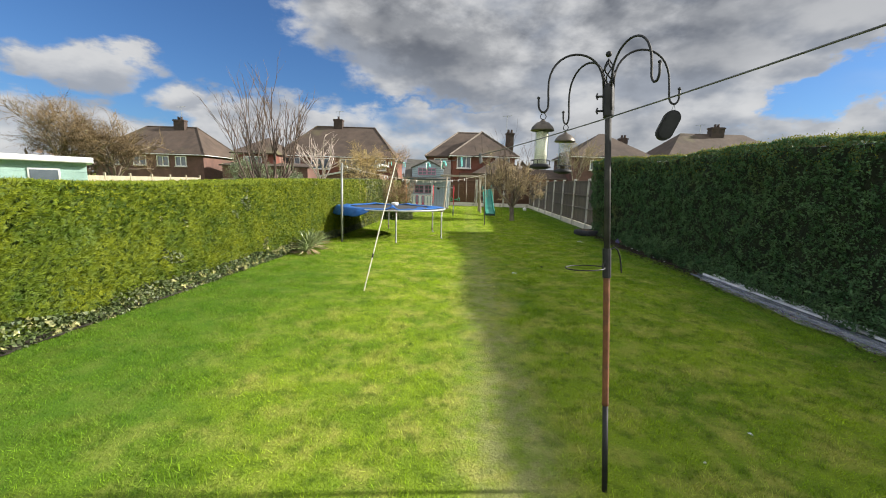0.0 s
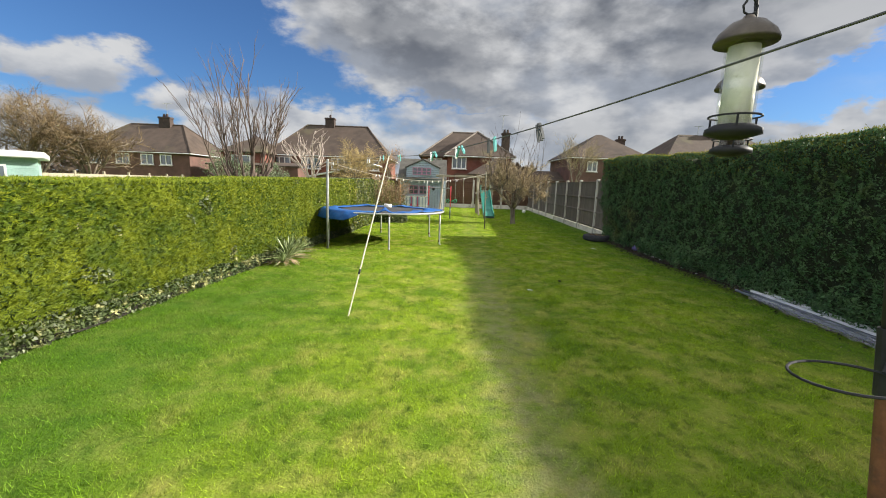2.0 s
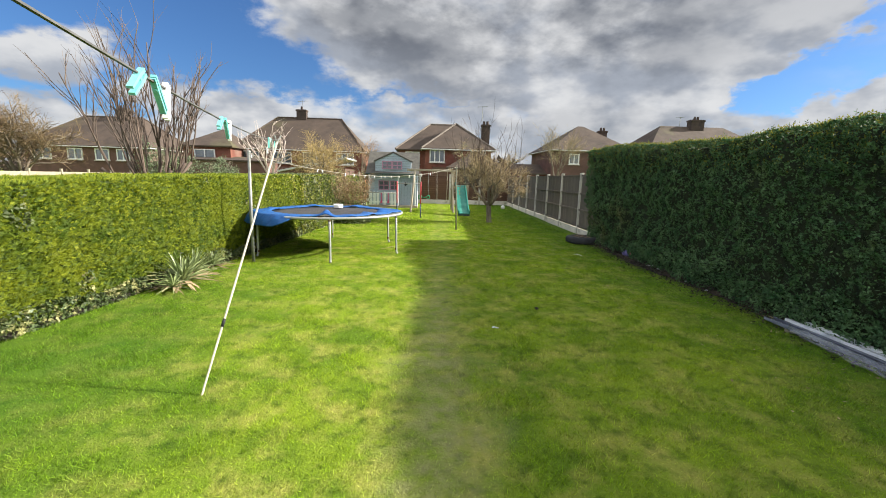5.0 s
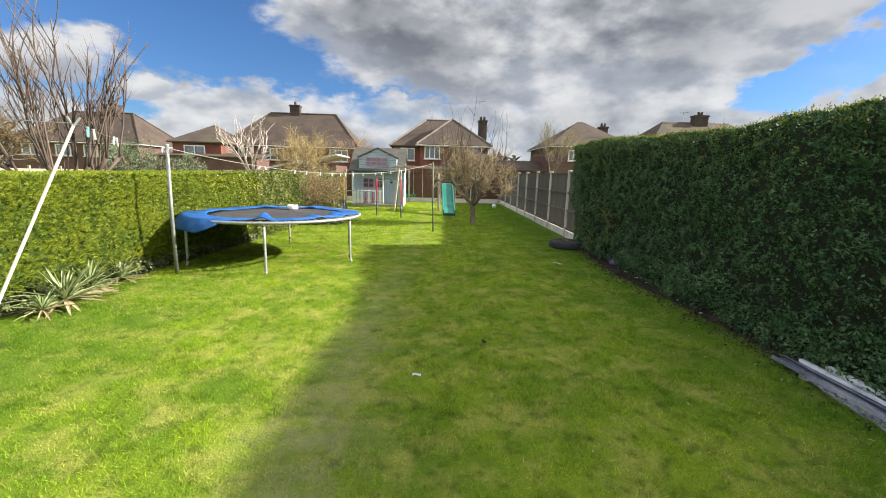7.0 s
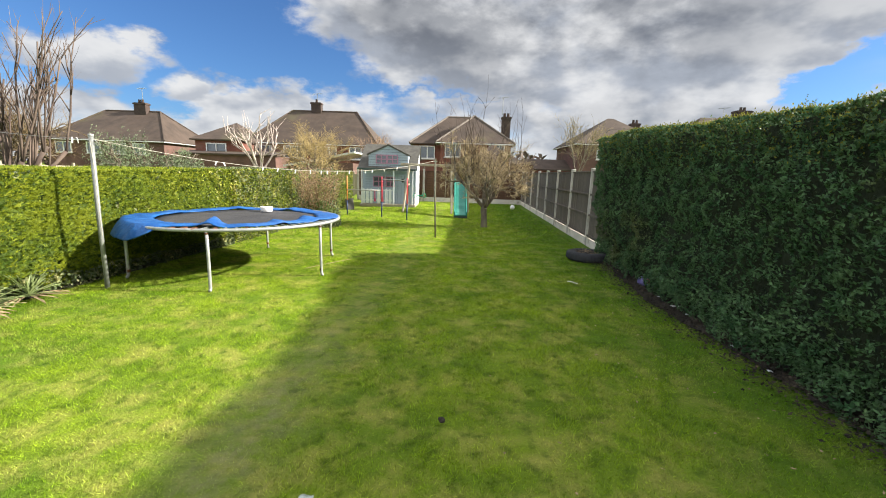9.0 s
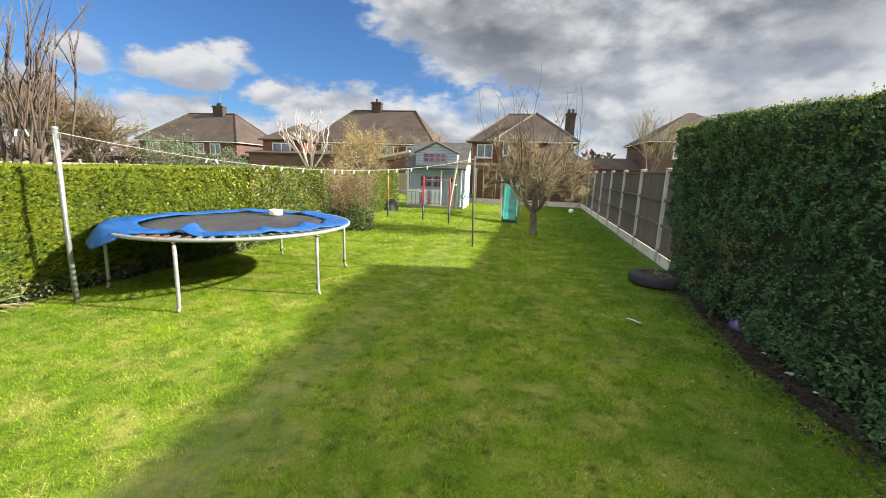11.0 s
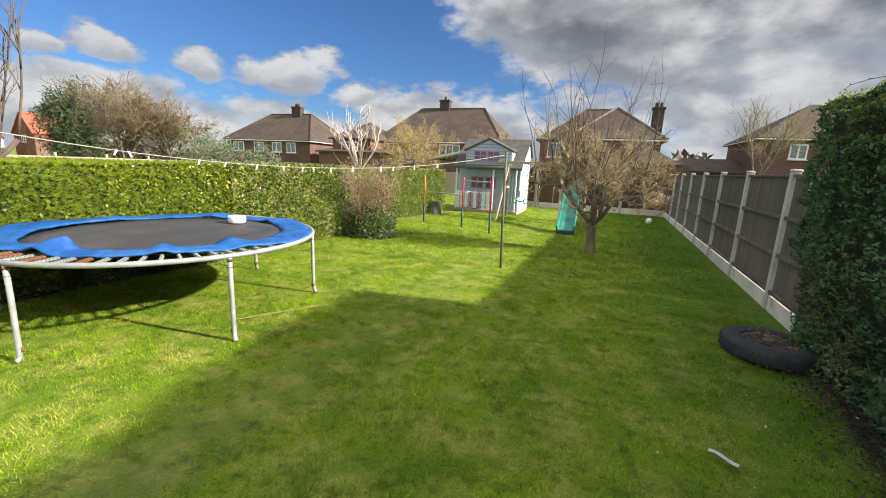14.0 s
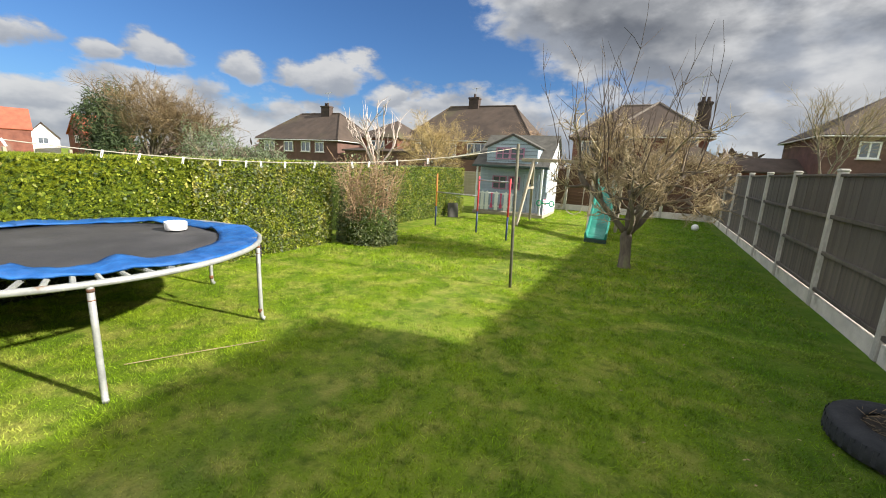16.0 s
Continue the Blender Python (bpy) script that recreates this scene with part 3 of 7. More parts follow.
def hedge_points(n, line, y0, y1, depth, top, sign, ends=True, z0=0.0, bulge=0.05, top_share=0.3, back=0.15):
    """Points and outward normals on the front, top, ends and back of a hedge."""
    u = rnd(n)
    y, z, d = rnd(n, y0, y1), np.zeros(n), np.zeros(n)
    N = np.zeros((n, 3))
    T = np.array([top(v) for v in y])
    a = u < 1 - top_share - back - 0.08
    b = (~a) & (u < 1 - back - 0.08)
    c = (~a) & (~b) & (u < 1 - 0.08)
    e = (~a) & (~b) & (~c)
    z[a] = z0 + rnd(a.sum()) ** 0.9 * (T[a] - z0)
    N[a] = (-sign, 0, 0.15)
    z[b], d[b] = T[b], rnd(b.sum()) * depth
    N[b] = (0, 0, 1)
    z[c], d[c] = z0 + rnd(c.sum()) * (T[c] - z0), depth
    N[c] = (sign, 0, 0.1)
    y[e] = np.where(rnd(e.sum()) < (0.12 if ends else 0.0), y0, y1)
    z[e], d[e] = z0 + rnd(e.sum()) * (T[e] - z0), rnd(e.sum()) * depth
    N[e] = np.stack([np.zeros(e.sum()), np.where(y[e] > (y0 + y1) / 2, 1.0, -1.0), np.full(e.sum(), 0.1)], axis=1)
    # rounded shoulder at the top of the face, and uneven clipping
    jit = np.array([noise.noise((yy * 1.3, zz * 1.6, dd)) + 0.5 * noise.noise((yy * 4.1, zz * 4.4, dd + 7)) for yy, zz, dd in zip(y, z, d)])
    x = np.array([line(v) for v in y]) + sign * d
    P = np.stack([x, y, z], axis=1) + unit(N) * (bulge * jit * np.where(b, 0.4, 1.0))[:, None]
    shoulder = np.clip((z - (T - 0.14)) / 0.14, 0, 1) * a
    P[:, 0] += sign * shoulder ** 2 * 0.05
    if sign > 0:
        P[:, 0] -= overhang(y, z)
    P[:, 2] = np.maximum(P[:, 2], z0 + 0.01)
    return P, unit(N)


def spray_leaves(P, N, out, up, spread, length, width):
    n = len(P)
    way = unit(N * out + np.array((0, 0, up)) + np.random.normal(0, spread, (n, 3)))
    side = np.random.normal(0, 1, (n, 3))
    L = rnd(n, *length)
    return P - way * (L * 0.45)[:, None], way, side, L, rnd(n, *width)


def left_top(y):
    return 1.55 - 0.13 * min(1.0, max(0.0, (12.5 - y) / 4.5)) + 0.02 * math.sin(y * 0.9)


def right_top(y):
    return 2.10 + 0.017 * y + 0.035 * math.sin(y * 1.1 + 1)


def build_hedges():
    hedge = thing("conifer_hedge", Matrix(), "clipped yellow-green conifer hedge along the lawn", "hedge")
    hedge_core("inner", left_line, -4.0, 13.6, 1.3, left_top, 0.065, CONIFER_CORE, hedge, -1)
    P, N = hedge_points(80000, left_line, -4.0, 13.6, 1.3, left_top, -1, z0=0.10, top_share=0.22, back=0.04, bulge=0.06)
    keep = P[:, 1] > rnd(len(P), -4, 3)
    P, N = P[keep], N[keep]
    # flat feathery sprays that sweep sideways and up along the face, each a fan of small leaflets
    n = len(P)
    way = unit(N * 0.5 + np.array((0.0, 0.6, 0.45)) + np.random.normal(0, 0.38, (n, 3)))
    side = np.random.normal(0, 1, (n, 3)) * 0.45 + np.array((0, -0.3, 1.0))
    side = unit(side - way * np.sum(side * way, axis=1, keepdims=True))
    L = rnd(n, 0.04, 0.085)

    def fan(pick, lift, wide):
        base, ways, sides, lens = [], [], [], []
        for u, swing, part_len in ((0.0, 0.0, 1.0), (0.12, 0.75, 0.5), (0.22, -0.75, 0.5), (0.38, 0.62, 0.42), (0.5, -0.62, 0.42)):
            k = pick.sum()
            base.append(P[pick] + N[pick] * lift + way[pick] * (L[pick] * (u - 0.5))[:, None])
            ways.append(way[pick] + side[pick] * swing + np.random.normal(0, 0.12, (k, 3)))
            sides.append(side[pick] + np.random.normal(0, 0.3, (k, 3)))
            lens.append(L[pick] * part_len * rnd(k, 0.8, 1.2))
        base, ways, sides, lens = (np.concatenate(c) for c in (base, ways, sides, lens))
        return base, ways, sides, lens, wide * rnd(len(lens), 0.7, 1.3)
    ob = new("foliage", leaf_mesh("foliage", *fan(np.ones(n, bool), 0.0, 0.0085), CONIFER))
    ob.parent = hedge
    # yellow new growth, thickest along the clipped top and towards the far end
    young = rnd(n) < np.clip((P[:, 2] - 0.9) / 1.5, 0, 1) + 0.34 * np.clip((P[:, 1] - 5) / 6, 0, 1)
    ob = new("new_growth", leaf_mesh("new_growth", *fan(young, 0.006, 0.0075), CONIFER_TIP))
    ob.parent = hedge
    ob["label"] = "yellow young sprays along the top"
    # ivy growing through its foot and in clumps on its face
    ivy = tagged(new("ivy"), "pale variegated ivy along the foot of the conifer hedge", "ivy")
    P, N = hedge_points(12000, lambda y: left_line(y) + 0.07, 1.0, 13.2, 0.3, lambda y: 0.19 + 0.12 * noise.noise((y * 1.4, 0, 5)), -1, top_share=0.35, back=0.0)
    P2, N2 = hedge_points(30000, lambda y: left_line(y) + 0.02, 1.0, 13.2, 0.3, left_top, -1, top_share=0.0, back=0.0, ends=False)
    clump = np.array([noise.noise((p[1] * 1.1, p[2] * 1.5, 11.0)) + 0.6 * noise.noise((p[1] * 5, p[2] * 5, 3.0)) for p in P2]) > 0.62
    P, N = np.concatenate([P, P2[clump]]), np.concatenate([N, N2[clump]])
    me = leaf_mesh("leaves", *spray_leaves(P, N, 0.5, -0.2, 0.6, (0.026, 0.055), (0.02, 0.038)), IVY_PALE)
    ob = new("leaves", me)
    ob.parent = ivy

    # further stretch: broad-leaved mixed hedge
    def far_line(y):
        return left_line(13.2) + 0.05 + 0.06 * (y - 13.2)
    for y0, y1, label, line, mats in ((13.3, 16.0, "clipped mixed hedge with ivy and pale variegated leaves", far_line, MIXED_LEAF),
                                      (17.2, 23.0, "bright green clipped hedge beside the playhouse", lambda y: -3.1 + 0.1 * (y - 17), MIXED_LEAF)):
        h = thing("mixed_hedge", Matrix(), label, "hedge")
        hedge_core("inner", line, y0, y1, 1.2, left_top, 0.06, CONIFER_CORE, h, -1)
        P, N = hedge_points(26000 if y0 < 14 else 22000, line, y0, y1, 1.2, left_top, -1, top_share=0.22, back=0.05)
        if y0 < 14:
            # stray leaves run on into the conifers
            P2, N2 = hedge_points(4200, lambda y: left_line(y) + 0.03, 10.4, 13.4, 1.2, left_top, -1, top_share=0.15, back=0.0, ends=False)
            k2 = rnd(len(P2)) < ((P2[:, 1] - 10.4) / 3.0) ** 2
            P, N = np.concatenate([P, P2[k2]]), np.concatenate([N, N2[k2]])
        me = leaf_mesh("foliage", *spray_leaves(P, N, 0.6, 0.1, 0.7, (0.03, 0.06), (0.018, 0.036)), mats)
        ob = new("foliage", me)
        ob.parent = h
        pick = rnd(len(P)) < 0.16
        me = leaf_mesh("pale_ivy", *spray_leaves(P[pick] + N[pick] * 0.02, N[pick], 0.7, 0.0, 0.6, (0.03, 0.06), (0.025, 0.045)), IVY_PALE)
        ob = new("pale_ivy", me)
        ob.parent = h
        ob["label"] = "pale ivy leaves through the hedge"

    hedge = thing("privet_hedge", Matrix(), "tall dark green clipped privet hedge in shade", "hedge")
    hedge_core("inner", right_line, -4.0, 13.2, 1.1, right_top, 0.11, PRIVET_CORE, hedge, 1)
    P, N = hedge_points(300000, right_line, -4.0, 13.2, 1.1, right_top, 1, z0=0.06, top_share=0.2, back=0.04, bulge=0.14)
    keep = P[:, 1] > rnd(len(P), -4, 3.5)
    P, N = P[keep], N[keep]
    # leaves gather in hand-sized clumps with dark hollows between them
    lump = np.array([noise.noise((q[0] * 4.0, q[1] * 7.5, q[2] * 7.5)) + 0.6 * noise.noise((q[0] * 9.0, q[1] * 17.0, q[2] * 17.0)) for q in P])
    face = N[:, 2] < 0.9
    keep = (rnd(len(P)) < np.clip(0.62 + 1.1 * lump, 0.16, 1.0)) | ~face
    P = (P + N * (0.085 * lump * face)[:, None])[keep]
    N = N[keep]
    me = leaf_mesh("foliage", *spray_leaves(P, N, 0.7, 0.3, 0.6, (0.026, 0.052), (0.014, 0.025)), PRIVET)
    ob = new("foliage", me)
    ob.parent = hedge
    # paler leaves down the upper face paint in the sun that catches the top
    edge = rnd(len(P)) < 0.45 * np.clip((P[:, 2] - 1.7) / 0.5, 0, 1)
    tops = np.concatenate([P[(N[:, 2] > 0.9) & (P[:, 1] > 2)][:26000], P[edge & (N[:, 2] < 0.9)]])
    n = len(tops)
    tops = tops + np.stack([np.zeros(n), np.zeros(n), np.abs(np.random.normal(0, 0.022, n))], axis=1)
    me = leaf_mesh("top_growth", *spray_leaves(tops, np.tile((0, 0, 1.0), (n, 1)), 0.8, 0.2, 0.6, (0.018, 0.042), (0.009, 0.018)), PRIVET_LIT_TIP)
    ob = new("top_growth", me)
    ob.parent = hedge
    ob["label"] = "olive shoots on the clipped top, sunlight put into their colour"
    # a few stray shoots that escaped the shears
    g = np.random.default_rng(17)
    stem, leaf_at, leaf_way = B(), [], []
    for _ in range(46):
        y = g.uniform(4.0, 13.0)
        q = Vector((right_line(y) + g.uniform(0.0, 0.9) - overhang(y, 2.0), y, right_top(y) - 0.03))
        d = Vector((g.normal(0, 0.25), g.normal(0, 0.25), 1.0)).normalized()
        ln = g.uniform(0.08, 0.22)
        tube(stem, [q, q + d * ln * 0.5, q + d * ln], [0.0022, 0.0018, 0.001], 4)
        for k in range(9):
            leaf_at.append(q + d * ln * (0.25 + 0.085 * k))
            leaf_way.append((math.cos(k * 2.4), math.sin(k * 2.4), 0.7))
    part("stray_shoot", stem, TWIG, hedge)["kind"] = "stuff"
    arch = B()
    bow = [(5.05, 11.8, 2.20), (4.98, 12.1, 2.40), (4.90, 12.45, 2.48), (4.84, 12.75, 2.50), (4.80, 12.92, 2.49), (4.79, 12.98, 2.46)]
    tube(arch, bow, [0.0035, 0.0032, 0.003, 0.0026, 0.0022, 0.0016], 5)
    part("arching_shoot", arch, TWIG_DARK, hedge, "long bare shoot arching from the top")
    for q in bow[2:]:
        for k in range(3):
            leaf_at.append(Vector(q))
            leaf_way.append((math.cos(k * 2.1), math.sin(k * 2.1), 0.4))
    k = len(leaf_at)
    ob = new("shoot_leaf", leaf_mesh("shoot_leaf", np.array(leaf_at), np.array(leaf_way), g.normal(0, 1, (k, 3)), g.uniform(0.018, 0.034, k), g.uniform(0.009, 0.015, k), PRIVET))
    ob.parent = hedge
    ob["kind"] = "stuff"
    P, N = hedge_points(17000, lambda y: right_line(y) - 0.10, 3.0, 13.1, 0.5, lambda y: 0.36 + 0.2 * noise.noise((y * 1.6, 3, 1)), 1, z0=0.0, top_share=0.3, back=0.0, bulge=0.16)
    clear = np.abs(P[:, 1] - 11.0) > 0.28  # the ball lies here
    P, N = P[clear], N[clear]
    me = leaf_mesh("low_skirt", *spray_leaves(P, N, 0.6, -0.1, 0.7, (0.03, 0.06), (0.014, 0.028)), PRIVET)
    ob = new("low_skirt", me)
    ob.parent = hedge
    # dead leaves, spread wide and coloured dark for the shade at the hedge foot
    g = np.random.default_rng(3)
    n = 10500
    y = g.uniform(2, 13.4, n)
    x = 4.45 + 0.04 * y + 0.02 - np.abs(g.normal(0, 0.20, n)) - shade_bay(y) * g.uniform(0, 1, n)
    me = leaf_mesh("leaf_litter", np.stack([x, y, g.uniform(0.026, 0.05, n)], axis=1), g.normal(0, 1, (n, 3)) * (1, 1, 0.25), g.normal(0, 1, (n, 3)) * (1, 1, 0.3), g.uniform(0.02, 0.05, n), g.uniform(0.012, 0.025, n), SHADE_LITTER)
    tagged(new("leaf_litter", me), "dead leaves under the tall hedge, darkened in place of shade", "leaf litter", kind="stuff")


build_hedges()
# bare soil under both hedges; the right one bulges out in place of shade
for nm, f0, f1 in (("soil_strip", lambda y: left_line(y) - 0.9, lambda y: left_line(y) + 0.08), ("soil_strip", lambda y: right_line(y) - 0.09, lambda y: right_line(y) + 0.9)):
    bm = B()
    prev = None
    for i in range(230):
        y = -3 + i * 0.07
        w = 0.05 * noise.noise((y * 1.7, f0(0), 2.0)) + 0.06 * noise.noise((y * 7.0, f0(0), 5.0))
        row = [bm.verts.new((f0(y) + (w - shade_bay(y) if f0(0) > 0 else 0), y, 0.022)), bm.verts.new((f1(y) + (w if f0(0) < 0 else 0), y, 0.022))]
        if prev:
            bm.faces.new((prev[0], prev[1], row[1], row[0]))
        prev = row
    ob = new(nm, mesh_of(nm, bm, EARTH))
    tagged(ob, "bare dark soil at the foot of the hedge", "soil", kind="structure")


# ---------------------------------------------------------------- fences
def board_mesh(w, t, h, material):
    bm = B()
    box(bm, (0, 0, 0), (w, t, h), bevel=0.004)
    return mesh_of("board", bm, material)


def build_side_fence():
    """Concrete posts, gravel boards and vertical-board panels along the right."""
    a, b = Vector((5.11, 12.76, 0)), Vector((5.86, 27.94, 0))
    way = (b - a).normalized()
    ang = math.degrees(math.atan2(way.y, way.x))
    step = (b - a).length / 8
    post_bm = B()
    box(post_bm, (0, 0, 0.90), (0.088, 0.10, 1.80), bevel=0.012)
    # rounded cap of the post
    box(post_bm, (0, 0, 1.81), (0.106, 0.118, 0.045), bevel=0.018)
    post_me = mesh_of("concrete_post", post_bm, POST)
    grav_bm = B()
    box(grav_bm, (0, 0, 0.08), (step - 0.10, 0.05, 0.22), bevel=0.006)
    grav_me = mesh_of("gravel_board", grav_bm, CONCRETE)
    slat = board_mesh(0.125, 0.016, 1.53, TIMBER)
    rail_bm = B()
    box(rail_bm, (0, 0, 0), (step - 0.12, 0.035, 0.05), bevel=0.006)
    rail_me = mesh_of("rail", rail_bm, TIMBER)
    cap_bm = B()
    box(cap_bm, (0, 0, 0), (step - 0.10, 0.06, 0.035), bevel=0.006)
    cap_me = mesh_of("capping", cap_bm, TIMBER)
    fence = thing("side_fence", Matrix(), "grey-brown timber panel fence between pale concrete posts", "fence")
    for i in range(9):
        p = a + way * step * i
        shared("post", post_me, fence, pose(p.x, p.y, 0, 0, 0, ang), "pale concrete post with rounded top")
    for i in range(8):
        p = a + way * step * (i + 0.5)
        shared("gravel_board", grav_me, fence, pose(p.x, p.y, 0, 0, 0, ang), "pale concrete gravel board")
        panel = shared("panel", None, fence, pose(p.x, p.y, 0.19, 0, 0, ang), "weathered grey-brown boarded panel")
        n = 15
        for k in range(n):
            x = -(step - 0.13) / 2 + (step - 0.13) * (k + 0.5) / n
            shared("board", slat, panel, pose(x, -0.004 - 0.004 * (k % 2), 0.775, 0, 0, random.uniform(-3, 3)))
        for z in (0.06, 0.55, 1.03):
            shared("rail", rail_me, panel, pose(0, 0.028, z))
        shared("capping", cap_me, panel, pose(0, 0.005, 1.56))


def build_back_fence():
    """Brown horizontal-lap panels across the end of the garden."""
    x0, x1, y = -3.4, 5.90, 27.9
    step = (x1 - x0) / 5
    post_bm = B()
    box(post_bm, (0, 0, 0.89), (0.11, 0.10, 1.78), bevel=0.012)
    box(post_bm, (0, 0, 1.80), (0.135, 0.13, 0.05), bevel=0.018)
    post_me = mesh_of("concrete_post", post_bm, POST)
    g_bm = B()
    box(g_bm, (0, 0, 0.13), (step - 0.11, 0.05, 0.26), bevel=0.006)
    g_me = mesh_of("gravel_board", g_bm, CONCRETE)
    lap = board_mesh(step - 0.13, 0.014, 0.155, TIMBER_BROWN)
    bat = board_mesh(0.045, 0.03, 1.46, TIMBER_BROWN)
    fence = thing("back_fence", Matrix(), "brown horizontal lap fence with concrete posts", "fence")
    for i in range(6):
        shared("post", post_me, fence, pose(x0 + step * i, y, 0), "pale concrete post")
    for i in range(5):
        x = x0 + step * (i + 0.5)
        shared("gravel_board", g_me, fence, pose(x, y, 0), "pale concrete gravel board")
        panel = shared("panel", None, fence, pose(x, y, 0.25), "brown overlapping board panel")
        for k in range(11):
            shared("board", lap, panel, pose(0, 0, 0.08 + k * 0.133, 8))
        for s in (-0.46, 0, 0.46):
            shared("batten", bat, panel, pose(s * (step - 0.13), -0.03, 0.75))


build_side_fence()
build_back_fence()


# ---------------------------------------------------------------- houses beyond
def window_unit(house, x, z, w, h, yface, bars=2, frame_mat=None, name="window"):
    """A window on the front (-y) wall of a house: frame, panes and sill."""
    win = new(name)
    win.parent = house
    win.matrix_basis = pose(x, yface, z)
    f = 0.09
    bm = B()
    box(bm, (0, -0.03, h - f / 2), (w, 0.12, f))
    box(bm, (0, -0.03, f / 2), (w, 0.12, f))
    for k in range(bars + 1):
        box(bm, (-w / 2 + f / 2 + (w - f) * k / bars, -0.03, h / 2), (f, 0.12, h - 2 * f))
    part("window_frame", bm, frame_mat or WHITE, win)
    bm = B()
    box(bm, (0, 0.0, h / 2), (w - 0.1, 0.04, h - 0.1))
    part("pane", bm, PANE, win, "dark reflecting glass")
    bm = B()
    box(bm, (0, -0.08, -0.04), (w + 0.16, 0.2, 0.08))
    part("sill", bm, CONCRETE, win)


def hip_roof(bm, w, d, z0, z1, ridge, over=0.35, thick=0.12, cx=0.0, cy=0.0):
    """A hipped roof; ridge is the length of the ridge along x (0: a pyramid)."""
    W, D = w / 2 + over, d / 2 + over
    lo = [bm.verts.new((cx + x, cy + y, z0 - thick)) for x, y in ((-W, -D), (W, -D), (W, D), (-W, D))]
    hi = [bm.verts.new((cx + x, cy + y, z0)) for x, y in ((-W, -D), (W, -D), (W, D), (-W, D))]
    if ridge > 0:
        r = [bm.verts.new((cx - ridge / 2, cy, z1)), bm.verts.new((cx + ridge / 2, cy, z1))]
        bm.faces.new((hi[0], hi[1], r[1], r[0]))
        bm.faces.new((hi[1], hi[2], r[1]))
        bm.faces.new((hi[2], hi[3], r[0], r[1]))
        bm.faces.new((hi[3], hi[0], r[0]))
    else:
        t = bm.verts.new((cx, cy, z1))
        for i in range(4):
            bm.faces.new((hi[i], hi[(i + 1) % 4], t))
    for i in range(4):
        bm.faces.new((lo[i], lo[(i + 1) % 4], hi[(i + 1) % 4], hi[i]))
    bm.faces.new(lo[::-1])
    bmesh.ops.recalc_face_normals(bm, faces=bm.faces[:])
    return bm


def ridge_line(bm, pts):
    for a, b in zip(pts, pts[1:]):
        tube(bm, (a, b), 0.09, 6)


def chimney(house, x, y, z0, z1, material, w=0.9, d=0.6, pots=2):
    bm = B()
    box(bm, (x, y, (z0 + z1) / 2), (w, d, z1 - z0))
    box(bm, (x, y, z1 - 0.12), (w + 0.14, d + 0.14, 0.16))
    ch = part("chimney", bm, material, house, "brick chimney stack")
    for k in range(pots):
        bm = B()
        lathe(bm, ((0.13, 0), (0.15, 0.05), (0.12, 0.32), (0.14, 0.36), (0.08, 0.36), (0.08, 0.0)), 10)
        part("chimney_pot", bm, CHIMNEY, ch, m=pose(x + (k - (pots - 1) / 2) * 0.36, y, z1))
    return ch


def aerial(house, x, y, z, h=1.3):
    bm = B()
    tube(bm, ((x, y, z), (x, y, z + h)), 0.025, 5)
    tube(bm, ((x - 0.55, y, z + h - 0.1), (x + 0.55, y, z + h)), 0.018, 4)
    for k in range(6):
        xx = x - 0.45 + k * 0.18
        tube(bm, ((xx, y - 0.25, z + h - 0.08 + k * 0.016), (xx, y + 0.25, z + h - 0.08 + k * 0.016)), 0.012, 4)
    part("aerial", bm, STEEL_GREY, house, "thin rooftop television aerial")


def house_body(house, w, d, h, material):
    bm = B()
    box(bm, (0, 0, h / 2), (w, d, h))
    part("wall", bm, material, house)


def gutter(house, w, d, z, cx=0.0, cy=0.0, over=0.38, material=None):
    bm = B()
    W, D = w / 2 + over, d / 2 + over
    c = [(cx - W, cy - D, z), (cx + W, cy - D, z), (cx + W, cy + D, z), (cx - W, cy + D, z), (cx - W, cy - D, z)]
    for a, b in zip(c, c[1:]):
        tube(bm, (a, b), 0.05, 6)
    part("gutter", bm, material or ZINC, house, "grey eaves gutter")


